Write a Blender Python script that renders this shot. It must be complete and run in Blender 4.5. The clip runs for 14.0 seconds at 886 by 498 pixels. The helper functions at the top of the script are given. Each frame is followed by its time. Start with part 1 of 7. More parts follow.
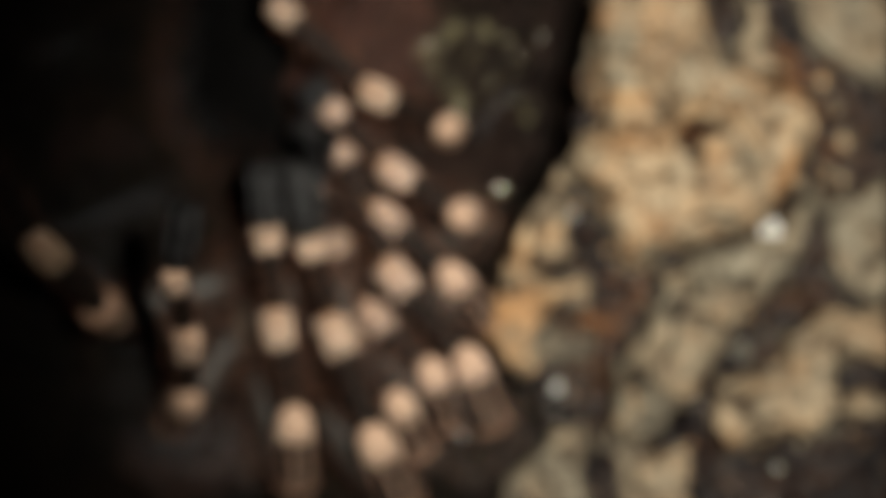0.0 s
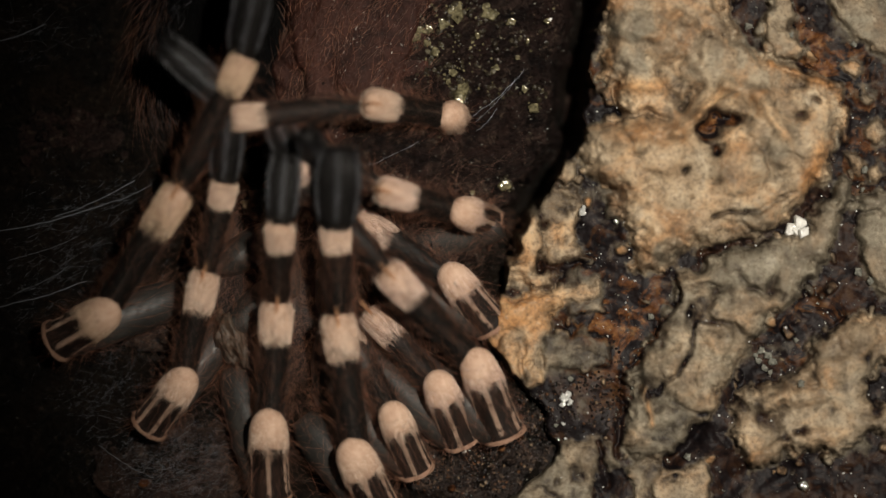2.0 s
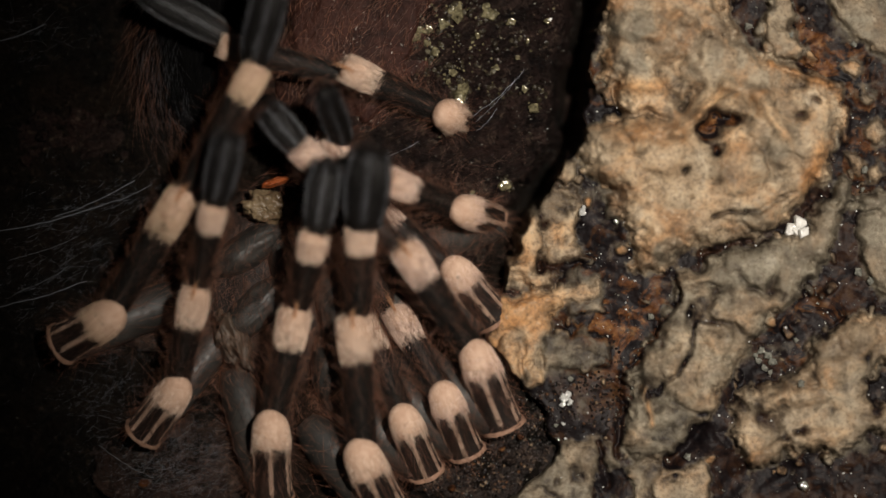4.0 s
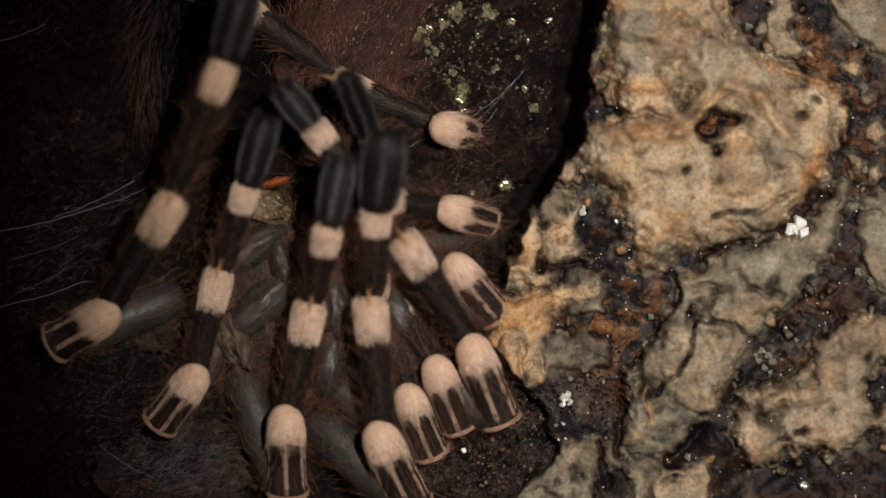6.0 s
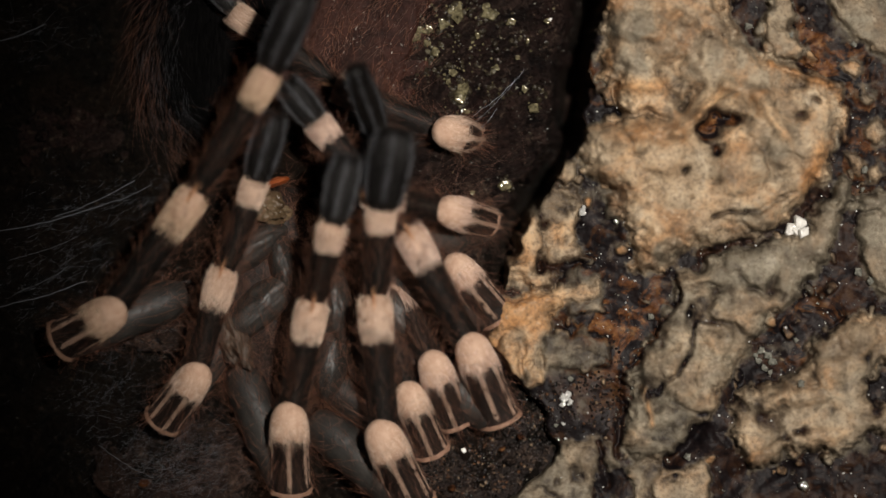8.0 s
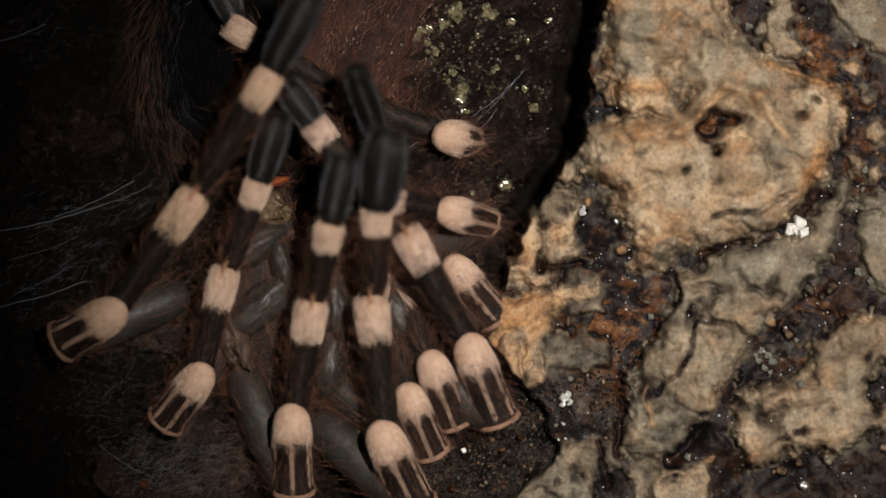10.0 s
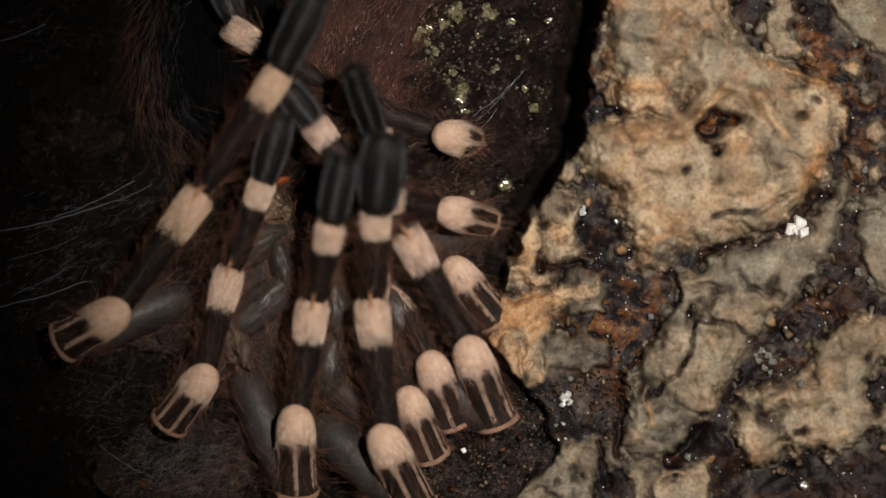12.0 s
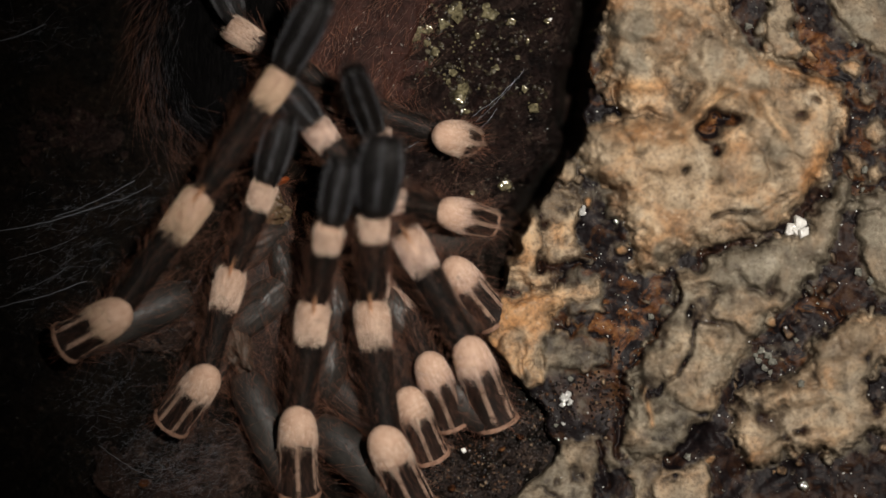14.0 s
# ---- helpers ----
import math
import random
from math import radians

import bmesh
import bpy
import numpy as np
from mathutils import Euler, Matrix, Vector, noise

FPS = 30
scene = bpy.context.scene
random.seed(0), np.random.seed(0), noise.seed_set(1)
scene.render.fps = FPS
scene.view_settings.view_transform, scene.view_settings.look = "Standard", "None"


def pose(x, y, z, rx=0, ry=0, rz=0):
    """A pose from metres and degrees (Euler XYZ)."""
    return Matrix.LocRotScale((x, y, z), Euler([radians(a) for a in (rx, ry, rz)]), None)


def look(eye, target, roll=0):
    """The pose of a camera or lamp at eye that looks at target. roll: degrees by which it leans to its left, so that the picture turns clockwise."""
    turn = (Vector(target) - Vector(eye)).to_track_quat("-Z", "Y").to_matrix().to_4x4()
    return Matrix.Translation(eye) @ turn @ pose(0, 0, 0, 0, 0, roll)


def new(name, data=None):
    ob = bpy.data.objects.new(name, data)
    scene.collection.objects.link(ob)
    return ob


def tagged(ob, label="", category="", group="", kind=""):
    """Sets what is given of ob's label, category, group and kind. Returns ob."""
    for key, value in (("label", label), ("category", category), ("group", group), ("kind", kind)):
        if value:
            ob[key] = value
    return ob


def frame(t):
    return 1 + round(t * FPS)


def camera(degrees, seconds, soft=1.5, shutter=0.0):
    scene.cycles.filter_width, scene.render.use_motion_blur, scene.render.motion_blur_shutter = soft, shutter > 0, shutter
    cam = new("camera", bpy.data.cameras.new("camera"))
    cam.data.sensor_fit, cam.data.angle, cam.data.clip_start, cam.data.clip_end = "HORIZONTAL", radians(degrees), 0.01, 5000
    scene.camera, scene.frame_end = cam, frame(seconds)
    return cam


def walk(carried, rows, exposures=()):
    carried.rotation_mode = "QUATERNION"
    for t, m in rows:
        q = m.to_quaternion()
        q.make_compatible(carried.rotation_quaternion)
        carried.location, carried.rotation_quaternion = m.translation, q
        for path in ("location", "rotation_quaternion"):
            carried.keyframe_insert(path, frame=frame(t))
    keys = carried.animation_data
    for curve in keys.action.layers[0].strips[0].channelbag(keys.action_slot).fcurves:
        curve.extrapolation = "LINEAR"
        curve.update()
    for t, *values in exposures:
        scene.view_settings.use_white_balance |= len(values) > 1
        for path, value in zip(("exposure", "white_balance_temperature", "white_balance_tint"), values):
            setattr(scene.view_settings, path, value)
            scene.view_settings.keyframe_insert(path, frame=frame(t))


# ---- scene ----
# The camera hangs over the spider and looks straight down; in the first second it comes nearer, into focus.
cam = camera(8.52, 14.0)
cam.data.dof.use_dof = True
cam.data.dof.focus_distance = 0.9065
cam.data.dof.aperture_fstop = 4.8
walk(cam, [(0, pose(0, 0, 0.981)), (0.25, pose(0, 0, 0.9635)), (0.5, pose(0, 0, 0.9455)), (0.75, pose(0, 0, 0.927)), (0.95, pose(0, 0, 0.9095)),
           (1.05, pose(0, 0, 0.908)), (14, pose(0, 0, 0.908))],
     exposures=[(0, 0.32, 6650, 3.0), (0.5, 0.16, 6700, 5.0), (1.0, 0.03, 6750, 5.5), (2.5, 0.03, 6700, 8.5), (5.5, 0.03, 6600, 10), (10.5, 0.03, 6500, 10.5), (14, 0.03, 6500, 10.5)])

# ---- light: one hand torch held beside the camera, in the dark ----
world = bpy.data.worlds.new("world")
scene.world = world
world.use_nodes = True
world.node_tree.nodes["Background"].inputs[0].default_value = (0.55, 0.6, 0.7, 1)
world.node_tree.nodes["Background"].inputs[1].default_value = 0.009


def torch(eye, target, watts, size, cone, blend, colour):
    lamp = bpy.data.lights.new("torch", "SPOT")
    lamp.energy, lamp.shadow_soft_size, lamp.spot_size, lamp.spot_blend, lamp.color = watts, size, radians(cone), blend, colour
    new("torch", lamp).matrix_world = look(eye, target)


torch((0.19, 0.12, 0.82), (0.0205, 0.005, 0.0), 35.8, 0.022, 12.6, 0.8, (1.0, 0.93, 0.85))

# ---- materials ----


class Nodes:
    """A node material, written as calls."""

    def __init__(self, name):
        self.mat = bpy.data.materials.new(name)
        self.mat.use_nodes = True
        self.tree = self.mat.node_tree
        self.bsdf = self.tree.nodes["Principled BSDF"]

    def add(self, kind, **sockets):
        n = self.tree.nodes.new("ShaderNode" + kind)
        for key, value in sockets.items():
            self.put(n.inputs[key.replace("_", " ")], value)
        return n

    def put(self, socket, value):
        if isinstance(value, bpy.types.NodeSocket):
            self.tree.links.new(value, socket)
        else:
            socket.default_value = value

    def coords(self):
        return self.tree.nodes.new("ShaderNodeTexCoord").outputs["Object"]

    def noise(self, scale, detail=4.0, rough=0.6, where=None, warp=0.0):
        return self.add("TexNoise", Vector=where or self.coords(), Scale=scale, Detail=detail, Roughness=rough, Distortion=warp).outputs["Fac"]

    def ramp(self, fac, *stops):
        n = self.add("ValToRGB", Fac=fac)
        while len(n.color_ramp.elements) < len(stops):
            n.color_ramp.elements.new(0.5)
        for e, (at, c) in zip(n.color_ramp.elements, stops):
            e.position, e.color = at, (*c, 1) if isinstance(c, tuple) else (c, c, c, 1)
        return n.outputs["Color"]

    def mix(self, fac, a, b, how="MIX"):
        n = self.tree.nodes.new("ShaderNodeMix")
        n.data_type, n.blend_type = "RGBA", how
        for s, v in ((n.inputs[0], fac), (n.inputs[6], a), (n.inputs[7], b)):
            self.put(s, (*v, 1) if isinstance(v, tuple) and len(v) == 3 else v)
        return n.outputs[2]

    def maths(self, how, a, b=0.0):
        n = self.tree.nodes.new("ShaderNodeMath")
        n.operation = how
        self.put(n.inputs[0], a), self.put(n.inputs[1], b)
        return n.outputs[0]

    def attribute(self, name):
        n = self.tree.nodes.new("ShaderNodeAttribute")
        n.attribute_name = name
        return n.outputs["Fac"]

    def island(self):
        return self.tree.nodes.new("ShaderNodeNewGeometry").outputs["Random Per Island"]

    def bump(self, height, strength, distance):
        return self.add("Bump", Height=height, Strength=strength, Distance=distance).outputs["Normal"]

    def done(self, **sockets):
        for key, value in sockets.items():
            key = key.replace("_", " ")
            self.put(self.bsdf.inputs[key], (*value, 1) if isinstance(value, tuple) and len(value) == 3 else value)
        return self.mat


def hair_material(name, dark, light, rough, gloss=0.5):
    n = Nodes(name)
    return n.done(Base_Color=n.ramp(n.island(), (0.0, dark), (1.0, light)), Roughness=rough, Specular_IOR_Level=gloss)


def shell_material(name, dark, light, rough, scale, gloss=0.3, relief=0.5, stretch=0.25):
    """Chitin under short down: streaks along the limb, with fine relief."""
    n = Nodes(name)
    long = n.add("Mapping", Vector=n.coords(), Scale=(1.0, stretch, 1.0)).outputs[0]
    far = n.noise(scale, 3, 0.6, long)
    fine = n.noise(scale * 7, 5, 0.6, long)
    colour = n.mix(fine, n.ramp(far, (0.3, dark), (0.75, light)), dark)
    return n.done(Base_Color=colour, Roughness=n.ramp(fine, (0.3, rough - 0.12), (0.7, rough + 0.15)), Specular_IOR_Level=gloss, Normal=n.bump(n.maths("ADD", far, fine), relief, 0.0003))


BLACK = shell_material("black_chitin", (0.004, 0.0033, 0.0028), (0.019, 0.0148, 0.0128), 0.5, 500, 0.15)
GREY = shell_material("grey_new_skin", (0.012, 0.011, 0.0098), (0.076, 0.068, 0.060), 0.48, 200, 0.4, 0.25, 0.8)
PAD = shell_material("grey_pad", (0.0025, 0.0021, 0.002), (0.013, 0.0105, 0.0092), 0.45, 420, 0.3, 0.9)
RUSSET = shell_material("russet_skin", (0.008, 0.0032, 0.0025), (0.095, 0.036, 0.025), 0.5, 300, 0.12, 1.0, 0.8)
CREAM = shell_material("cream_skin", (0.44, 0.275, 0.19), (0.80, 0.60, 0.46), 0.65, 900, 0.2, 0.12)
# abdomen: black, darkened further for the shade of the legs above it
SHADED_BLACK = shell_material("shaded_black_skin", (0.0008, 0.0007, 0.0007), (0.0025, 0.002, 0.002), 0.6, 300, 0.02)
# paler than the pad: its sheen put into the keels' colour
KEEL_SHEEN = shell_material("keel_sheen_grey", (0.006, 0.006, 0.0065), (0.085, 0.083, 0.085), 0.38, 700, 0.5)
BROWN = shell_material("brown_chitin", (0.008, 0.005, 0.004), (0.036, 0.024, 0.019), 0.5, 500, 0.2)
TAN = shell_material("brown_joint_skin", (0.02, 0.015, 0.012), (0.17, 0.115, 0.08), 0.5, 350, 0.3, 0.5, 0.8)
LIP = shell_material("tan_skin", (0.24, 0.13, 0.085), (0.55, 0.36, 0.25), 0.5, 400)
CREAM_HAIR = hair_material("cream_hair", (0.37, 0.22, 0.155), (0.97, 0.79, 0.63), 0.55, 0.3)
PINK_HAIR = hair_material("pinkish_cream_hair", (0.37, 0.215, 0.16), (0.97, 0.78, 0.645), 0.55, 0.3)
# leg J's cream, darker and yellower: the torch's weak edge put into colour
DIM_CREAM_HAIR = hair_material("dim_yellowish_cream_hair", (0.33, 0.19, 0.115), (0.87, 0.68, 0.49), 0.55, 0.3)
FAINT_HAIR = hair_material("faint_hair", (0.015, 0.012, 0.010), (0.10, 0.075, 0.06), 0.5, 0.3)
LINE_HAIR = hair_material("tan_hair", (0.26, 0.15, 0.10), (0.78, 0.57, 0.44), 0.6, 0.25)
BLACK_HAIR = hair_material("black_hair", (0.003, 0.0025, 0.0022), (0.024, 0.0185, 0.016), 0.38, 0.28)
# abdomen hair, black with the legs' shade put into its colour
SHADED_BLACK_HAIR = hair_material("shaded_black_hair", (0.0006, 0.0006, 0.0006), (0.0028, 0.0024, 0.0024), 0.45, 0.05)
GREY_HAIR = hair_material("grey_hair", (0.002, 0.0018, 0.0016), (0.018, 0.0155, 0.014), 0.33, 0.35)
RED_HAIR = hair_material("red_brown_hair", (0.06, 0.026, 0.017), (0.32, 0.142, 0.085), 0.4)
BUFF_HAIR = hair_material("buff_hair", (0.08, 0.042, 0.030), (0.27, 0.155, 0.11), 0.4)
# pale blue-grey, to stand for the sheen on dark hair
SHEEN_HAIR = hair_material("sheen_hair", (0.03, 0.031, 0.035), (0.24, 0.245, 0.27), 0.28, 0.6)
RUST_HAIR = hair_material("rust_hair", (0.28, 0.11, 0.045), (0.74, 0.42, 0.24), 0.5, 0.3)
FLECK = hair_material("pale_fleck", (0.12, 0.09, 0.075), (0.62, 0.58, 0.52), 0.3)
AMBER = shell_material("amber_fang", (0.16, 0.035, 0.010), (0.46, 0.12, 0.03), 0.35, 500)
HORN = shell_material("pale_horn", (0.05, 0.030, 0.015), (0.33, 0.25, 0.15), 0.35, 260)


def rock_material():
    n = Nodes("weathered_stone")
    where = n.coords()
    pale, warm, rusty = n.attribute("pale"), n.attribute("warm"), n.attribute("rusty")
    mid, fine, grit = n.noise(170, 5, 0.55, where, 0.3), n.noise(520, 5, 0.65, where, 0.3), n.noise(1700, 4, 0.7, where)
    drift, blotch = n.noise(60, 3, 0.5, where, 0.5), n.noise(260, 4, 0.6, where, 0.6)
    stone = n.ramp(mid, (0.28, (0.24, 0.160, 0.096)), (0.46, (0.40, 0.288, 0.178)), (0.60, (0.51, 0.39, 0.255)), (0.74, (0.64, 0.52, 0.38)))
    grey = n.ramp(mid, (0.28, (0.10, 0.083, 0.058)), (0.46, (0.19, 0.163, 0.116)), (0.60, (0.27, 0.236, 0.172)), (0.76, (0.39, 0.35, 0.27)))
    ochre = n.ramp(mid, (0.30, (0.26, 0.110, 0.036)), (0.5, (0.48, 0.245, 0.10)), (0.70, (0.63, 0.41, 0.21)))
    stone = n.mix(n.ramp(warm, (0.06, 0.0), (0.45, 1.0)), grey, stone)
    stone = n.mix(n.ramp(drift, (0.32, 0.55), (0.48, 0.0)), stone, grey)
    stone = n.mix(n.maths("MULTIPLY", n.ramp(n.noise(130, 4, 0.6, where, 1.2), (0.47, 0.0), (0.60, 1.0)), warm), stone, ochre)
    stone = n.mix(n.ramp(warm, (0.46, 0.0), (0.88, 0.9)), stone, ochre)
    stone = n.mix(n.ramp(fine, (0.34, 0.5), (0.48, 0.0)), stone, (0.10, 0.072, 0.048))
    stone = n.mix(n.ramp(grit, (0.38, 0.55), (0.53, 0.0)), stone, (0.10, 0.070, 0.046))
    stone = n.mix(n.ramp(n.noise(900, 3, 0.6, where), (0.56, 0.0), (0.70, 0.25)), stone, (0.66, 0.55, 0.41))
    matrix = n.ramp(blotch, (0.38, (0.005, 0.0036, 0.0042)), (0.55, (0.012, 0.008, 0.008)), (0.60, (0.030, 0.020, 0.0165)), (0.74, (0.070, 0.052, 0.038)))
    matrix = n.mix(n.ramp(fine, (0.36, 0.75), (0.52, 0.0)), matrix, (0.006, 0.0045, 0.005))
    rust = n.ramp(fine, (0.34, (0.030, 0.011, 0.005)), (0.5, (0.12, 0.046, 0.016)), (0.68, (0.25, 0.125, 0.05)))
    matrix = n.mix(n.maths("MULTIPLY", n.ramp(n.noise(210, 4, 0.65, where, 0.8), (0.48, 0.0), (0.57, 0.9)), rusty), matrix, rust)
    # brown between seam and stone; in the creases it is painted-in shade
    midtone = n.mix(warm, (0.085, 0.073, 0.055), (0.17, 0.105, 0.058))
    midtone = n.mix(n.ramp(fine, (0.35, 0.6), (0.55, 0.0)), midtone, (0.030, 0.020, 0.014))
    spread = n.maths("ADD", n.maths("MULTIPLY", n.maths("SUBTRACT", fine, 0.5), 0.75), n.maths("MULTIPLY", n.maths("SUBTRACT", blotch, 0.5), 0.9))
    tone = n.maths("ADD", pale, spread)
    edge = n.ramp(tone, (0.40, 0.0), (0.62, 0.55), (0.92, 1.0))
    colour = n.mix(edge, n.mix(n.ramp(tone, (0.12, 0.0), (0.42, 1.0)), matrix, midtone), stone)
    height = n.maths("ADD", n.maths("MULTIPLY", n.maths("ADD", n.maths("MULTIPLY", mid, 0.4), n.maths("MULTIPLY", fine, 0.15)), edge), n.maths("ADD", n.maths("MULTIPLY", fine, 0.10), n.maths("MULTIPLY", grit, 0.22)))
    return n.done(Base_Color=colour, Roughness=n.ramp(edge, (0.0, 0.5), (1.0, 0.7)), Specular_IOR_Level=n.ramp(edge, (0.0, 0.14), (1.0, 0.3)), Normal=n.bump(height, 0.6, 0.0008))


def ground_material(name, black, brown, tan, red, gloss=0.12):
    n = Nodes(name)
    where = n.coords()
    far, mid, fine = n.noise(60, 5, 0.65, where, 0.8), n.noise(330, 6, 0.7, where, 0.5), n.noise(1500, 4, 0.75, where)
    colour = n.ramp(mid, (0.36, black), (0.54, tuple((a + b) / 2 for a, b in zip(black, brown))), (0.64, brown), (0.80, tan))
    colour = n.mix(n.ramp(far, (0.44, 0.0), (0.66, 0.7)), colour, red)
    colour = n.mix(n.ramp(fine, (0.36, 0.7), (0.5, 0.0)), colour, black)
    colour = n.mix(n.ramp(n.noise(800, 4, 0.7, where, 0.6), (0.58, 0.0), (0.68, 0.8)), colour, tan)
    height = n.maths("ADD", mid, n.maths("MULTIPLY", fine, 0.6))
    return n.done(Base_Color=colour, Roughness=n.ramp(fine, (0.35, 0.3), (0.65, 0.75)), Specular_IOR_Level=gloss, Normal=n.bump(height, 1.0, 0.0016))


def crystal_material(name, dark, light, rough, metal):
    n = Nodes(name)
    return n.done(Base_Color=n.ramp(n.noise(1200, 4), (0.3, dark), (0.7, light)), Roughness=rough, Metallic=metal, Normal=n.bump(n.noise(900, 3), 0.5, 0.0003))


ROCK = rock_material()
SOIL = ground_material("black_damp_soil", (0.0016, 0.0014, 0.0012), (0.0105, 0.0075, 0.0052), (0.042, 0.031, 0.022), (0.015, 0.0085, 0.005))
BARK = ground_material("dark_brown_bark", (0.003, 0.002, 0.002), (0.036, 0.022, 0.018), (0.10, 0.070, 0.050), (0.034, 0.016, 0.013))
MICA = crystal_material("yellow_mica", (0.018, 0.015, 0.008), (0.27, 0.235, 0.135), 0.14, 0.2)
QUARTZ = crystal_material("white_quartz", (0.55, 0.54, 0.50), (0.85, 0.84, 0.80), 0.22, 0.0)
def crust_material():
    n = Nodes("olive_crust")
    tint = n.ramp(n.island(), (0.0, (0.018, 0.013, 0.008)), (0.55, (0.034, 0.027, 0.015)), (0.85, (0.07, 0.058, 0.034)), (1.0, (0.18, 0.16, 0.10)))
    return n.done(Base_Color=n.mix(n.noise(1500, 4), tint, (0.015, 0.011, 0.007)), Roughness=0.35, Specular_IOR_Level=0.4, Normal=n.bump(n.noise(2200, 4), 0.6, 0.0003))


CRUST = crust_material()


def cinder_material():
    n = Nodes("black_cinder")
    tint = n.ramp(n.island(), (0.0, (0.004, 0.003, 0.003)), (0.6, (0.016, 0.011, 0.009)), (0.84, (0.035, 0.024, 0.018)), (0.94, (0.10, 0.045, 0.02)), (1.0, (0.20, 0.15, 0.10)))
    return n.done(Base_Color=tint, Roughness=0.22, Specular_IOR_Level=0.5, Normal=n.bump(n.noise(2600, 4), 0.7, 0.0003))


CINDER = cinder_material()
RUSTY = ground_material("rust_brown_bark", (0.02, 0.007, 0.003), (0.12, 0.045, 0.016), (0.26, 0.13, 0.05), (0.15, 0.055, 0.018))
CHIP = ground_material("brown_bark_chip", (0.004, 0.003, 0.003), (0.055, 0.036, 0.028), (0.14, 0.10, 0.08), (0.045, 0.024, 0.018))
GRITTY = ground_material("gritty_black_bark", (0.005, 0.0037, 0.0035), (0.040, 0.026, 0.021), (0.19, 0.125, 0.08), (0.034, 0.018, 0.013), 0.4)
SILVER = crystal_material("silvery_quartz", (0.30, 0.30, 0.28), (0.75, 0.75, 0.72), 0.15, 0.2)
GLASSY = crystal_material("grey_quartz", (0.05, 0.05, 0.042), (0.30, 0.295, 0.25), 0.08, 0.1)
SILK = hair_material("silk", (0.09, 0.097, 0.11), (0.36, 0.385, 0.43), 0.28)

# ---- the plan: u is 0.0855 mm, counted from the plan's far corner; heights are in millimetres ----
u = 0.0000855


def at(x, y, z=0.0):
    return Vector(((x - 784) * u, (441 - y) * u, z * 0.001))


def lattice(x, y, seed):
    """Smooth value noise from -1 to 1, for arrays."""
    xi, yi = np.floor(x).astype(np.int64), np.floor(y).astype(np.int64)
    fx, fy = x - xi, y - yi
    fx, fy = fx * fx * (3 - 2 * fx), fy * fy * (3 - 2 * fy)

    def h(a, b):
        k = (a * 374761393 + b * 668265263 + seed * 2147483647) & 0xFFFFFFFF
        k = ((k ^ (k >> 13)) * 1274126177) & 0xFFFFFFFF
        return ((k ^ (k >> 16)) & 0xFFFF) / 32767.5 - 1

    return (h(xi, yi) * (1 - fx) + h(xi + 1, yi) * fx) * (1 - fy) + (h(xi, yi + 1) * (1 - fx) + h(xi + 1, yi + 1) * fx) * fy


def rough(x, y, size, seed, octaves=4, gain=0.5):
    total, amp = 0, 1.0
    for i in range(octaves):
        total = total + amp * lattice(x / size * 2 ** i + 17.3 * i, y / size * 2 ** i - 9.1 * i, seed + i)
        amp *= gain
    return total


def ease(a, b, x):
    k = np.clip((x - a) / (b - a), 0, 1)
    return k * k * (3 - 2 * k)


def mesh_of(name, verts, faces, material, smooth=True):
    me = bpy.data.meshes.new(name)
    me.from_pydata([tuple(v) for v in verts], [], [tuple(f) for f in faces])
    me.materials.append(material)
    if smooth:
        me.polygons.foreach_set("use_smooth", np.ones(len(me.polygons), dtype=bool))
    return me


def part(name, data, parent, label="", place=None):
    ob = new(name, data)
    ob.parent = parent
    if place is not None:
        ob.matrix_basis = place
    return tagged(ob, label)


def sheet(name, xs, ys, height, material):
    """A height field over the plan's lines xs and ys."""
    gx, gy = np.meshgrid(xs, ys)
    z = height(gx, gy)
    verts = np.stack(((gx - 784) * u, (441 - gy) * u, z * 0.001), -1).reshape(-1, 3)
    w, h = len(xs), len(ys)
    i = (np.arange(h - 1)[:, None] * w + np.arange(w - 1)[None, :]).ravel()
    faces = np.stack((i, i + w, i + w + 1, i + 1), 1)
    return mesh_of(name, verts.tolist(), faces.tolist(), material)


# ---- the ground ----
RIM_Y = np.array([-200, 0, 120, 250, 330, 420, 520, 600, 680, 740, 800, 882, 1200])
RIM_X = np.array([1090, 1062, 1040, 1022, 965, 905, 885, 850, 905, 960, 985, 900, 800])


def rim(y):
    """Where the stone begins, along the plan's lines."""
    return np.interp(y, RIM_Y, RIM_X)


def ground_height(x, y):
    far = np.hypot(x - 784, y - 441)
    z = -3.0 + 1.6 * rough(x, y, 160, 3) + 0.8 * rough(x, y, 40, 8, 4, 0.65)
    cleft = np.exp(-(((x - rim(y) + 10) / 42) ** 2)) * ease(520, 330, y)
    z = z - 12 * cleft
    z = z + 2.6 * ease(640, 740, y) * ease(700, 860, x)
    return z * ease(4000, 1500, far)


def bark_height(x, y):
    """A slab of bark beside the stone; it drops away at its broken edges."""
    z = 0.4 + 0.9 * rough(x + 2.5 * y, y, 60, 12, 5, 0.62) + 0.5 * rough(x, y, 24, 15, 3, 0.6)
    ragged = 22 * rough(x, y, 50, 18, 4, 0.6)
    on = ease(530, 585, x + ragged) * ease(500, 440, y + ragged) * ease(-28, -62, x - rim(y) + 0.5 * ragged) * ease(-130, -80, y)
    return -14 + (z + 14) * on


fine = np.arange(-90, 1680, 4.0)
reach = np.geomspace(60, 90000, 34)
side_x = np.concatenate((fine[0] - reach[::-1], fine, fine[-1] + reach))
fine = np.arange(-90, 980, 4.0)
side_y = np.concatenate((fine[0] - reach[::-1], fine, fine[-1] + reach))
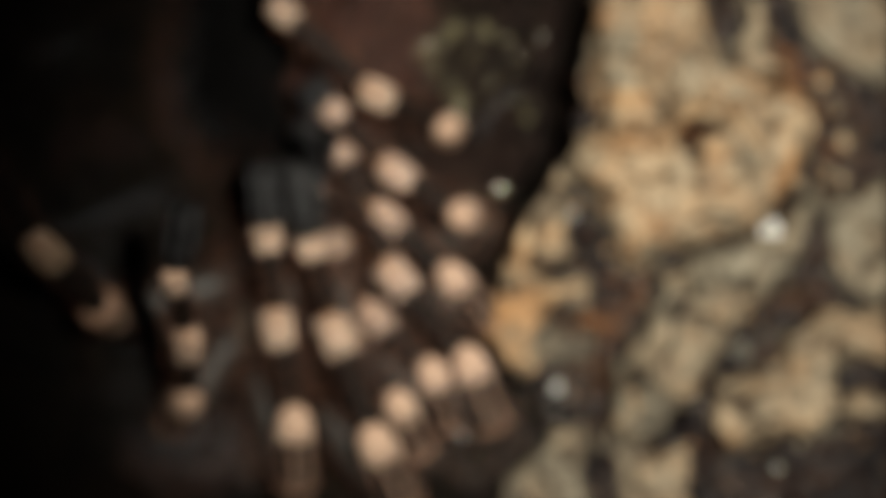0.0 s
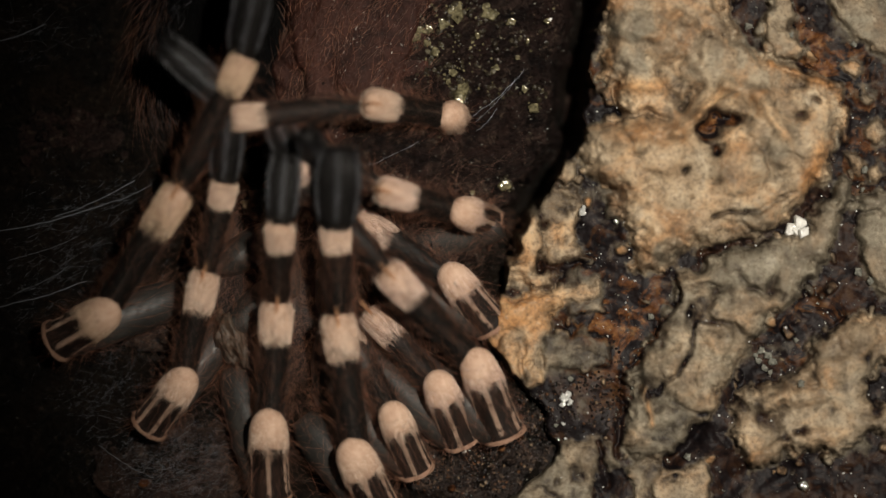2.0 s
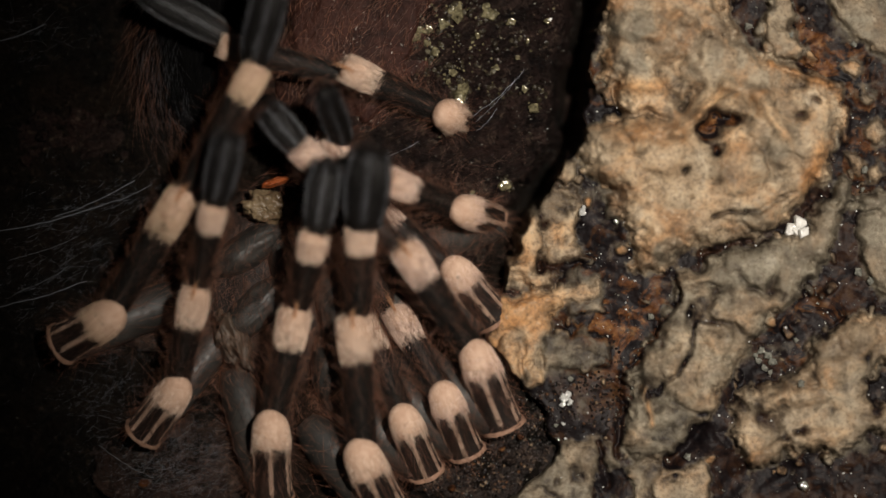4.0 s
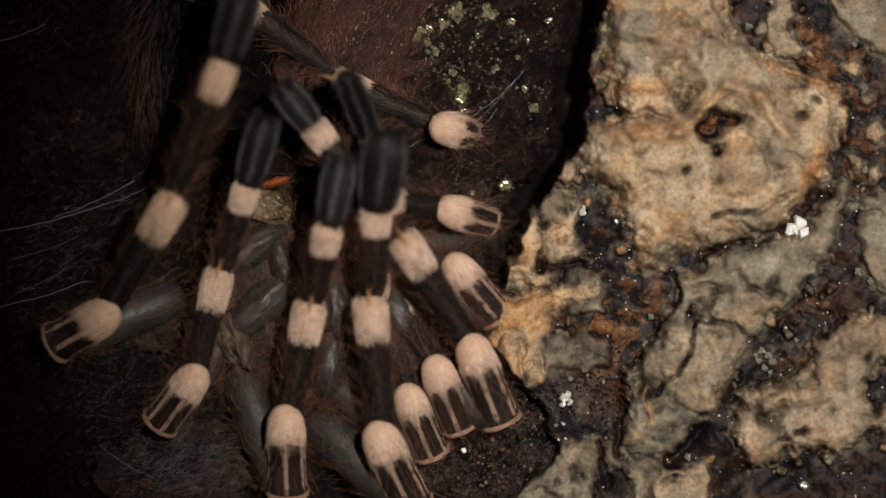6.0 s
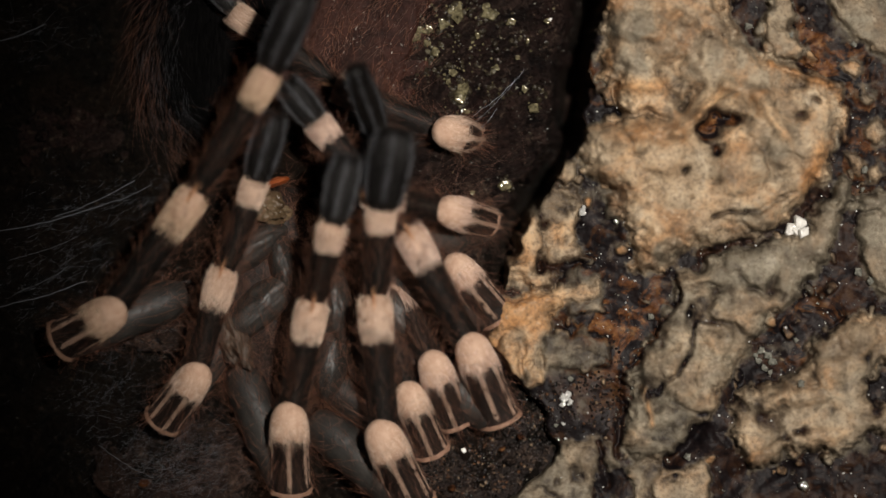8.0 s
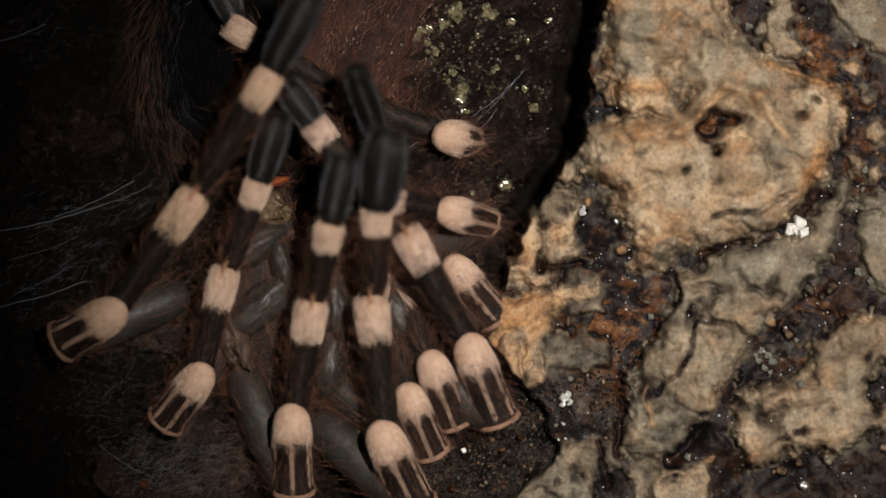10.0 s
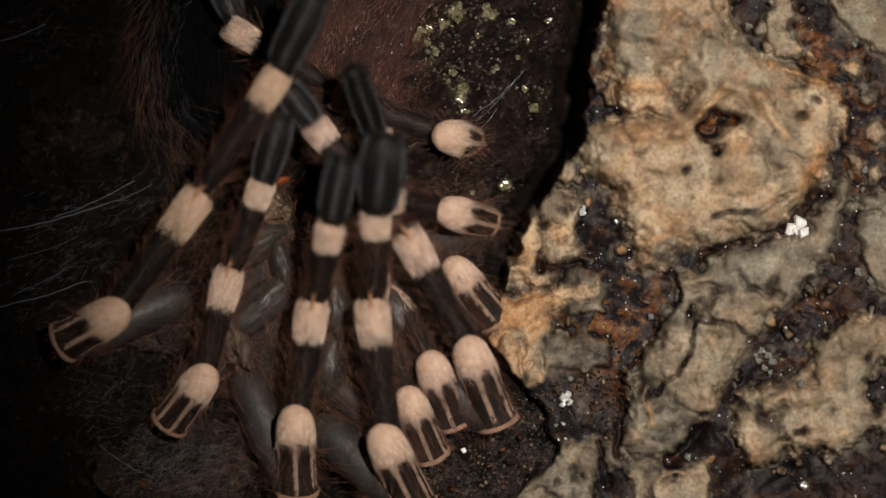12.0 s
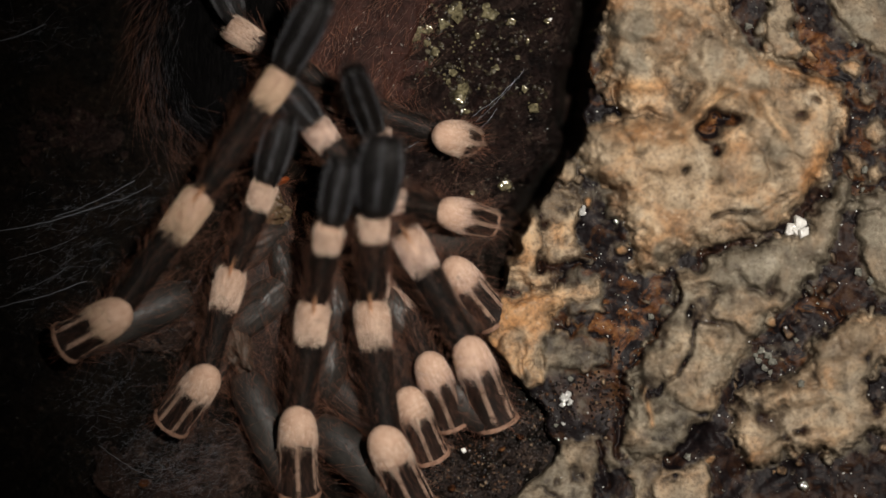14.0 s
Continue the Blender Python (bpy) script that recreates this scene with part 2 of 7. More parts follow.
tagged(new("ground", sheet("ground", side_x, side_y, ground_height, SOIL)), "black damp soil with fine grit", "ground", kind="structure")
tagged(new("bark_slab", sheet("bark_slab", np.arange(500, 1080, 3.0), np.arange(-140, 520, 3.0), bark_height, BARK)), "rough dark brown bark slab with mica specks", "bark")


chip_heights = []


def chip_top(x, y):
    """The top of whichever chip lies at a place, or far below where there is none."""
    return max([float(h(np.array([[float(x)]]), np.array([[float(y)]]))[0, 0]) for cx, cy, rx, ry, h in chip_heights if abs(x - cx) < 1.2 * rx and abs(y - cy) < 1.2 * ry], default=-99.0)


def chip(x, y, rx, ry, top, seed, label, flakes, look_of=None):
    """A smaller broken piece of bark, half sunk in the soil."""
    def height(a, b):
        d = np.hypot((a - x) / rx, (b - y) / ry) + 0.22 * rough(a, b, 45, seed, 4, 0.6)
        z = top + 0.7 * rough(a + b, b, 50, seed + 5, 5, 0.62) + 0.55 * rough(a, b, 18, seed + 9, 3, 0.7)
        return -9 + (z + 9) * ease(1.0, 0.85, d)
    xs, ys = np.arange(x - 1.3 * rx, x + 1.3 * rx, 3.0), np.arange(y - 1.3 * ry, y + 1.3 * ry, 3.0)
    chip_heights.append((x, y, rx, ry, height))
    piece = tagged(new("bark_chip", sheet("bark_chip", xs, ys, height, look_of or CHIP)), label, "bark", "bark chips")
    for fx, fy, fr, skin in flakes:
        base = float(height(np.array([[float(fx)]]), np.array([[float(fy)]]))[0, 0])

        def curl(p, q):
            d = np.hypot((p - fx) / fr, (q - fy) / (0.7 * fr)) + 0.3 * rough(p, q, 0.9 * fr, int(fx), 3, 0.6)
            return base - 1.5 + (2.7 + 0.5 * rough(p, q, fr, int(fy), 3)) * ease(1.0, 0.75, d)
        part("bark_flake", sheet("bark_flake", np.arange(fx - 1.4 * fr, fx + 1.4 * fr, 2.0), np.arange(fy - fr, fy + fr, 2.0), curl, skin), piece, "rust-brown curled bark flake" if skin is RUSTY else "")


chip(300, 835, 165, 105, -1.2, 131, "small brown bark chip under torn silk", ((270, 800, 16, CHIP), (345, 850, 20, CHIP), (250, 860, 13, RUSTY)))
chip(265, 590, 75, 42, -1.0, 151, "narrow brown bark chip beside a spider knee", ((240, 585, 13, CHIP), (290, 598, 15, CHIP)))
chip(850, 800, 168, 118, -0.3, 171, "gritty dark bark chip beside the tan stone", ((842, 772, 20, RUSTY), (889, 800, 9, RUSTY), (920, 776, 8, RUSTY), (905, 820, 16, CHIP), (806, 770, 10, CHIP), (800, 868, 9, RUSTY)), GRITTY)
chip(110, 250, 120, 60, -1.8, 191, "long dark bark chip with silk threads", ((70, 240, 18, BARK), (120, 262, 15, BARK)), BARK)


# ---- the stone ----
plates, lumps, veins, pits, cracks = [], [], [], [], []


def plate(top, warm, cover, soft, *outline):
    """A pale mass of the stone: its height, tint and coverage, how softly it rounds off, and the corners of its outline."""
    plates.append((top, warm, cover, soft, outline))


def lump(x, y, rx, ry, turn, top, warm):
    """A swelling of so many millimetres on whatever is under it."""
    lumps.append((x, y, rx, ry, radians(turn), top, warm))


def vein(x0, y0, x1, y1, wide, top, warm):
    veins.append((x0, y0, x1, y1, wide, top, warm))


# bare: how much paleness the hollow loses, so it is coloured darker
def pit(x, y, r, deep, bare=0.5):
    pits.append((x, y, r, deep, bare))


def crack(x0, y0, x1, y1, wide=4, bare=0.6):
    cracks.append((x0, y0, x1, y1, wide, bare))


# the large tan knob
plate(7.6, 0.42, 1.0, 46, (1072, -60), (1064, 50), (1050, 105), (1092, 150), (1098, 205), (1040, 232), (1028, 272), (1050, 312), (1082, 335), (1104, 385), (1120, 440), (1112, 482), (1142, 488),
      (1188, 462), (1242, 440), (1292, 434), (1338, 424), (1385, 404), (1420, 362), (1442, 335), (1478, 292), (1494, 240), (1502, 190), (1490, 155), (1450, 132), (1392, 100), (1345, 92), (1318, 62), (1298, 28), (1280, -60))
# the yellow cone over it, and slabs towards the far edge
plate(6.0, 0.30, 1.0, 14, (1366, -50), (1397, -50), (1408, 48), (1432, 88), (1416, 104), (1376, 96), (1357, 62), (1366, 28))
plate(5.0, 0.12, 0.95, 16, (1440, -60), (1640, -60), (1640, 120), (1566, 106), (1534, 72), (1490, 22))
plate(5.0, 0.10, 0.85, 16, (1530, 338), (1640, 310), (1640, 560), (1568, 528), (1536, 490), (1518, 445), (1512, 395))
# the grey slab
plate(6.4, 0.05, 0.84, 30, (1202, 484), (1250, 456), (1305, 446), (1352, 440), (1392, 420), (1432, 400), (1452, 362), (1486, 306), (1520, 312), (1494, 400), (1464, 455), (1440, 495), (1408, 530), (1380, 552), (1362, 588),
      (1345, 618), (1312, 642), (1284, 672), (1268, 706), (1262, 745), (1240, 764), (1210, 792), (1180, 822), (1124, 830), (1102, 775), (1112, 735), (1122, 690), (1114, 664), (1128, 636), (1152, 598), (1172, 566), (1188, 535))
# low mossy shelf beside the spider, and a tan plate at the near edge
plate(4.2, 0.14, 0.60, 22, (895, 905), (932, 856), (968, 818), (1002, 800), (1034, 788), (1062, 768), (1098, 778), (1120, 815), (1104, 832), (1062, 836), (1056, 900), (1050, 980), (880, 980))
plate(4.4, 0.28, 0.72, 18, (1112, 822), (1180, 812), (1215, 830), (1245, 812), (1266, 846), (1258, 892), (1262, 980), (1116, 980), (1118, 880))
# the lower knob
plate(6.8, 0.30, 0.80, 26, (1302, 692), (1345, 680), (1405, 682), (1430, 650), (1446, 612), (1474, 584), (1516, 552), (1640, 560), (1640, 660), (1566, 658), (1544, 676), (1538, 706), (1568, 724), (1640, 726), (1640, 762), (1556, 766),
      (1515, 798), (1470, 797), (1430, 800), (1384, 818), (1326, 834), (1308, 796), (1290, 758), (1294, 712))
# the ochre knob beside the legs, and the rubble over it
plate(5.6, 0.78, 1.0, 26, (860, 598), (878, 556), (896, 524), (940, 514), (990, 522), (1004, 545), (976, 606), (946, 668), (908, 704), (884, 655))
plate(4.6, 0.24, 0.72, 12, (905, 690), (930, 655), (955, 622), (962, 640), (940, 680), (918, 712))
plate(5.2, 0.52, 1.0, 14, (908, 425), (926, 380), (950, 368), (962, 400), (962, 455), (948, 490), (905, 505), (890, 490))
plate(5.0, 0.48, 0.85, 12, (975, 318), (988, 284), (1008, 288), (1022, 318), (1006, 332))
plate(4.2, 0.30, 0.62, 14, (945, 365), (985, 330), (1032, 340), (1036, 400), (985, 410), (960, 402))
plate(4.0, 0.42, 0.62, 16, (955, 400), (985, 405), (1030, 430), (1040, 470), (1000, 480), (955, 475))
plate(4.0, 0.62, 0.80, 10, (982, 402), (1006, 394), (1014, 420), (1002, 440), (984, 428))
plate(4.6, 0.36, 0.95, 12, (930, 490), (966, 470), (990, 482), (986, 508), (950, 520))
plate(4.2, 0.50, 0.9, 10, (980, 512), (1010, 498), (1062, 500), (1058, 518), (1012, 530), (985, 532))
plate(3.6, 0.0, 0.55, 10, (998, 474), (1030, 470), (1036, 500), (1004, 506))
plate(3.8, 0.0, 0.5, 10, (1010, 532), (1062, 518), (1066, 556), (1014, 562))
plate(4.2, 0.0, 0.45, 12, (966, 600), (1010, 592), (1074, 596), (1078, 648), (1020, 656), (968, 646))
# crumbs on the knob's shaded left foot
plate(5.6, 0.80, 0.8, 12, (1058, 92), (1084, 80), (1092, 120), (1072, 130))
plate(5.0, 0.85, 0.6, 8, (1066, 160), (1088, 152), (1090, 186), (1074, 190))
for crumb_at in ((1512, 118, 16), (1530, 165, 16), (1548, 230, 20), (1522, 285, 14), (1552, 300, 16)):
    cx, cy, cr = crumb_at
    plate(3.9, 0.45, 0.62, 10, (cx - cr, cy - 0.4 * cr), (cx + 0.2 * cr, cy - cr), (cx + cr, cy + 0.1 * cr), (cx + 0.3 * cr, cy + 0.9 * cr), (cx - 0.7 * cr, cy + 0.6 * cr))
# swellings on the knob
lump(1130, 270, 100, 62, -8, 2.2, 0.50)
lump(1175, 60, 60, 50, -30, 1.6, 0.42)
lump(1118, 50, 46, 30, -10, 1.2, 0.12)
lump(1115, 122, 36, 40, 0, 1.0, 0.15)
lump(1250, 110, 56, 60, 20, 1.6, 0.26)
lump(1150, 400, 52, 74, 0, 1.4, 0.46)
lump(1310, 300, 58, 48, 0, 2.0, 0.42)
lump(1430, 225, 50, 62, 10, 1.2, 0.36)
lump(1360, 250, 46, 60, 0, 1.6, 0.20)
lump(1245, 370, 90, 52, -20, 1.2, 0.44)
lump(1345, 390, 60, 34, -28, 0.9, 0.20)
lump(1300, 425, 34, 20, -15, 0.8, 0.34)
lump(1180, 445, 34, 24, 0, 0.5, 0.05)
lump(1330, 230, 30, 30, 0, 0.8, 0.15)
# swellings on the slab and the lower knob
lump(1262, 575, 34, 74, -25, 1.5, 0.30)
lump(1225, 500, 34, 26, -20, 0.9, 0.16)
lump(1190, 630, 44, 70, 34, 1.2, 0.08)
lump(1250, 680, 60, 46, -40, 1.0, 0.18)
lump(1360, 510, 70, 46, -30, 0.8, 0.08)
lump(1315, 590, 46, 40, -40, 0.9, 0.12)
lump(1525, 600, 40, 36, 0, 1.6, 0.42)
lump(1480, 660, 56, 30, -30, 1.3, 0.44)
lump(1400, 712, 84, 20, -8, 1.2, 0.30)
lump(1360, 800, 66, 20, -18, 1.2, 0.46)
lump(1450, 772, 60, 18, -14, 1.0, 0.42)
lump(1120, 775, 16, 14, 0, 0.8, 0.30)
lump(925, 562, 62, 34, -15, 0.5, 0.95)
lump(912, 628, 30, 50, 20, 0.9, 0.52)
# raised rusty veins on the knob
vein(1100, 242, 1195, 236, 20, 1.2, 0.72)
vein(1195, 236, 1240, 205, 13, 1.5, 0.55)
vein(1240, 205, 1288, 150, 14, 1.7, 0.62)
vein(1288, 150, 1345, 170, 16, 1.3, 0.52)
vein(1345, 170, 1385, 240, 14, 1.2, 0.56)
vein(1362, 112, 1470, 152, 8, 1.3, 0.85)
vein(1470, 152, 1500, 186, 7, 1.2, 0.80)
vein(1500, 186, 1500, 250, 7, 1.0, 0.60)
vein(1448, 275, 1430, 330, 20, 1.0, 0.88)
vein(1100, 152, 1175, 152, 15, 0.9, 0.84)
vein(1140, 690, 1155, 752, 6, 0.8, 0.75)
vein(1146, 74, 1205, 24, 9, 0.8, 0.40)
vein(1205, 24, 1250, 60, 10, 0.8, 0.40)
vein(1250, 60, 1238, 120, 10, 0.7, 0.36)
vein(1340, 300, 1400, 320, 12, 0.6, 0.22)
vein(1300, 835, 1330, 812, 8, 0.5, 0.5)
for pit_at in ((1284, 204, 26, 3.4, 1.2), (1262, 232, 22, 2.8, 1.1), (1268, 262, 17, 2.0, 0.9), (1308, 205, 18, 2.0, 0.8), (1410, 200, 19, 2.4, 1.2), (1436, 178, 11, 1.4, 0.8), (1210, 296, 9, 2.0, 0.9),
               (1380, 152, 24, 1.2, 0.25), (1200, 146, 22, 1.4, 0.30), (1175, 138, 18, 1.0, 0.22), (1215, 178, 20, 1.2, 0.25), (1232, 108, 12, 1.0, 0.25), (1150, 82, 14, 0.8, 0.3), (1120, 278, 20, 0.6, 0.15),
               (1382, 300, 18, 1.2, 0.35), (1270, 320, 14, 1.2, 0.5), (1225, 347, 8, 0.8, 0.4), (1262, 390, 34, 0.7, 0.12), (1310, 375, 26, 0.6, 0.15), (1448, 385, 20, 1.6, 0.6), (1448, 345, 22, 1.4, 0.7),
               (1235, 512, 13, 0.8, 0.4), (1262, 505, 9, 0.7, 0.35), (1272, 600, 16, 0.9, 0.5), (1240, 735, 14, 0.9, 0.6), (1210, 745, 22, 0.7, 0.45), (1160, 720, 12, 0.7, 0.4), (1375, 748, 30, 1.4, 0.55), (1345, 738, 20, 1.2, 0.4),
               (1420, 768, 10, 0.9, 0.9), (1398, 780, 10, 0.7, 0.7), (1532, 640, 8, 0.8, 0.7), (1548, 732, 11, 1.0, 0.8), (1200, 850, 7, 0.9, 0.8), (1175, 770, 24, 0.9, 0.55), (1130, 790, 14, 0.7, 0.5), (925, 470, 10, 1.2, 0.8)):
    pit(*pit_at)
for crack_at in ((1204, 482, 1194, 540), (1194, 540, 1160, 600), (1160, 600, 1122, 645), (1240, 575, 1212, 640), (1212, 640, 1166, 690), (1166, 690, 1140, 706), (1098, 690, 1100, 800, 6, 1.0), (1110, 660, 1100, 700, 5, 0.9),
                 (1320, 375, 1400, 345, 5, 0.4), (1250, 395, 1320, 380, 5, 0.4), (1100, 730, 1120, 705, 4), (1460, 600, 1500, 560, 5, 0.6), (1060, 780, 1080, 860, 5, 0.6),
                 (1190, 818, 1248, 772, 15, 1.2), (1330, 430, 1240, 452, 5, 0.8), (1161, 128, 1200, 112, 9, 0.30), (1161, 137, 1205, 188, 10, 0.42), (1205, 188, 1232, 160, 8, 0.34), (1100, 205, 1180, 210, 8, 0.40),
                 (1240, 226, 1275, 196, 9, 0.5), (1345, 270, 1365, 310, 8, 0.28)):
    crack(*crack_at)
scatter = np.random.default_rng(77)
for _ in range(120):
    pit(scatter.uniform(1040, 1580), scatter.uniform(-10, 880), scatter.uniform(3, 8), scatter.uniform(0.1, 0.4), scatter.uniform(0.05, 0.4))
crumbs = [(scatter.uniform(900, 1600), scatter.uniform(-20, 900), scatter.uniform(5, 18), scatter.uniform(0.5, 1.0), scatter.uniform(0, 3.1), scatter.choice((0.1, 0.4, 0.7, 0.9)), scatter.uniform(0.2, 0.7)) for _ in range(230)]


def outline_depth(x, y, corners):
    """How far inside an outline each place lies; negative outside."""
    best, inside = np.full_like(x, 1e9), np.zeros(x.shape, bool)
    for (ax, ay), (bx, by) in zip(corners, corners[1:] + corners[:1]):
        k = np.clip(((x - ax) * (bx - ax) + (y - ay) * (by - ay)) / ((bx - ax) ** 2 + (by - ay) ** 2), 0, 1)
        best = np.minimum(best, np.hypot(x - ax - k * (bx - ax), y - ay - k * (by - ay)))
        if ay != by:
            inside ^= ((ay > y) != (by > y)) & (x < (bx - ax) * (y - ay) / (by - ay) + ax)
    return np.where(inside, best, -best)


def along(x, y, x0, y0, x1, y1):
    k = np.clip(((x - x0) * (x1 - x0) + (y - y0) * (y1 - y0)) / ((x1 - x0) ** 2 + (y1 - y0) ** 2), 0, 1)
    return np.hypot(x - x0 - k * (x1 - x0), y - y0 - k * (y1 - y0))


def stone_fields(x, y):
    """The stone's height, how pale it is, its tint from grey to ochre, and how rusty its dark seams are."""
    wx, wy = x + 10 * rough(x, y, 48, 21, 4, 0.5), y + 10 * rough(x, y, 48, 31, 4, 0.5)
    frayed = 8 * rough(x, y, 24, 25, 4, 0.6)
    z = 3.0 + 0.7 * rough(x, y, 60, 41, 4, 0.5)
    pale, warm = np.full_like(x, -0.12), np.zeros_like(x)
    for cx, cy, r, flat, turn, tint, cover in crumbs:
        dx, dy = wx - cx, wy - cy
        d = np.hypot(dx * math.cos(turn) + dy * math.sin(turn), (dy * math.cos(turn) - dx * math.sin(turn)) / flat) / r
        on = ease(1.0, 0.55, d)
        z = z + 0.09 * r * on
        warm, pale = warm + (tint - warm) * on, np.maximum(pale, on * cover)
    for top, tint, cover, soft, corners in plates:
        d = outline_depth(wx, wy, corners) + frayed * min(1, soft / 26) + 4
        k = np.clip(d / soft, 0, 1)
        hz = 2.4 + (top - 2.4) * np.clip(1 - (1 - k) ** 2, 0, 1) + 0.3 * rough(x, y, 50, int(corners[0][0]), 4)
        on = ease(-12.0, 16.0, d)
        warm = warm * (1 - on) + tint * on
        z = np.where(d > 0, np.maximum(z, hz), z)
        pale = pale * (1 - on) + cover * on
    for cx, cy, rx, ry, turn, top, tint in lumps:
        dx, dy = wx - cx, wy - cy
        d = np.hypot((dx * math.cos(turn) + dy * math.sin(turn)) / rx, (dy * math.cos(turn) - dx * math.sin(turn)) / ry)
        z = z + top * np.clip(1 - d * d, 0, 1) ** 0.9
        warm = warm + (tint - warm) * ease(1.15, 0.6, d) * (pale > 0.5)
    for x0, y0, x1, y1, wide, top, tint in veins:
        d = along(0.6 * x + 0.4 * wx, 0.6 * y + 0.4 * wy, x0, y0, x1, y1) / wide
        on = np.exp(-d * d * 1.1)
        z = z + 1.3 * top * on
        pale = np.maximum(pale, 0.95 * on * (pale > 0.6))
        warm = warm + (tint + 0.08 - warm) * on
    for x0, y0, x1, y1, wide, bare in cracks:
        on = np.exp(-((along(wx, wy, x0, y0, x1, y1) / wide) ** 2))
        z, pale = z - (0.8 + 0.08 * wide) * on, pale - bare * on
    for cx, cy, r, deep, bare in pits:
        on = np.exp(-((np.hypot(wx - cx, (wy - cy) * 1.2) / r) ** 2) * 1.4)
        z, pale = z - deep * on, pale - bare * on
    # creases: the torch shows them weakly, so their shade is put into paleness
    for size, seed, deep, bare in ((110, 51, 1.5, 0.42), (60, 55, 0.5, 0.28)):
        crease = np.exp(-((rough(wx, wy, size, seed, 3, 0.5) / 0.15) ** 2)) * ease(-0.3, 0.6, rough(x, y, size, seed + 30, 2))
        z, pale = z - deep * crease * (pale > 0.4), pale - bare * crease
    z = z + 0.5 * rough(wx, wy, 70, 61, 2, 0.5) + 0.13 * rough(x, y, 26, 63, 4, 0.55)
    pale = pale + 0.15 * rough(x, y, 40, 65, 5, 0.65)
    foot = ease(-16, 14, x - rim(y) + 10 * rough(x, y, 40, 91, 3))
    warm = warm + 0.13 * rough(x, y, 60, 95, 4, 0.6)
    rusty = 0.15 + np.exp(-(((x - 1100) / 95) ** 2) - ((y - 560) / 110) ** 2) + 0.9 * np.exp(-(((x - 1462) / 70) ** 2) - ((y - 90) / 110) ** 2) + np.exp(-(((x - 1275) / 50) ** 2) - ((y - 225) / 50) ** 2)
    rusty = rusty + 0.6 * np.exp(-(((x - 1530) / 40) ** 2) - ((y - 260) / 90) ** 2) + 0.7 * np.exp(-(((x - 1440) / 60) ** 2) - ((y - 590) / 60) ** 2) + 0.5 * np.exp(-(((x - 1060) / 40) ** 2) - ((y - 150) / 60) ** 2)
    return -18 + (z + 18) * foot, np.clip(pale, -0.4, 1), np.clip(warm, 0, 1), np.clip(rusty, 0, 1)


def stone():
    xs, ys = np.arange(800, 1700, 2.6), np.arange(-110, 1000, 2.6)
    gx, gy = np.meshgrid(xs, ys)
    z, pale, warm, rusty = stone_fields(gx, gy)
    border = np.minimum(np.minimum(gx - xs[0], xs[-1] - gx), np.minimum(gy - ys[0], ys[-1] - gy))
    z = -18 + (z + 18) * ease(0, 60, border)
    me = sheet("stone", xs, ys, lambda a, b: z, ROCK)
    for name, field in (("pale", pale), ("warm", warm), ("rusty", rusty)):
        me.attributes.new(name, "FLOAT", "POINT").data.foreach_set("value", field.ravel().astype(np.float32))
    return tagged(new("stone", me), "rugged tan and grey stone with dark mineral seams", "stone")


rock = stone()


def stone_top(x, y):
    a, b = np.array([[float(x)]]), np.array([[float(y)]])
    return float(max(stone_fields(a, b)[0][0, 0], ground_height(a, b)[0, 0], bark_height(a, b)[0, 0]))


rng = np.random.default_rng(5)
GLINT = Vector((0.11, 0.065, 0.98)).normalized()


def flake_mesh(r, thick, sides, material):
    """A broken plate of crystal with a bevelled rim and a stepped face."""
    ang = (np.arange(sides) + rng.uniform(-0.42, 0.42, sides)) * 2 * math.pi / sides
    rad = r * rng.uniform(0.6, 1.1, sides)
    rings = ((1.0, -thick), (1.0, 0.3 * thick), (0.8, thick), (0.35, thick * 1.15))
    verts = [(k * rr * math.cos(a), k * rr * math.sin(a), h + 0.15 * r * rng.normal() * 0.4) for k, h in rings for rr, a in zip(rad, ang)]
    faces = [(j * sides + i, j * sides + (i + 1) % sides, (j + 1) * sides + (i + 1) % sides, (j + 1) * sides + i) for j in range(3) for i in range(sides)]
    faces += [tuple(range(3 * sides, 4 * sides)), tuple(range(sides - 1, -1, -1))]
    return mesh_of("flake", verts, faces, material, False)


def crystal(name, x, y, r, material, lift=0.3, shine=0.5, parent=None, label=""):
    n = (GLINT * shine + Vector((rng.normal() * 0.35, rng.normal() * 0.35, 1)) * (1 - shine)).normalized()
    m = Matrix.Translation(at(x, y, stone_top(x, y) + lift)) @ n.to_track_quat("Z", "Y").to_matrix().to_4x4() @ pose(0, 0, 0, 0, 0, rng.uniform(0, 360))
    ob = part(name, flake_mesh(r * u, 0.6 * r * u, rng.integers(5, 9), material), parent, label) if parent else tagged(new(name, flake_mesh(r * u, 0.35 * r * u, rng.integers(5, 9), material)), label, "mineral flake", "flakes in the bark")
    ob.matrix_basis = m
    return ob


for x, y, r in ((1402, 408, 14), (1418, 396, 16), (1426, 411, 13), (1412, 408, 13)):
    crystal("quartz_grain", x, y, r, QUARTZ, 0.8, 0.9, rock, "bright white quartz grain")
for x, y, r in ((1000, 706, 12), (1010, 712, 9), (997, 718, 9), (1006, 700, 8), (1032, 376, 9), (1034, 368, 6), (998, 752, 5), (1002, 778, 4)):
    crystal("quartz_grain", x, y, r, SILVER, 0.4, rng.uniform(0.6, 0.95), rock, "silvery quartz grain")
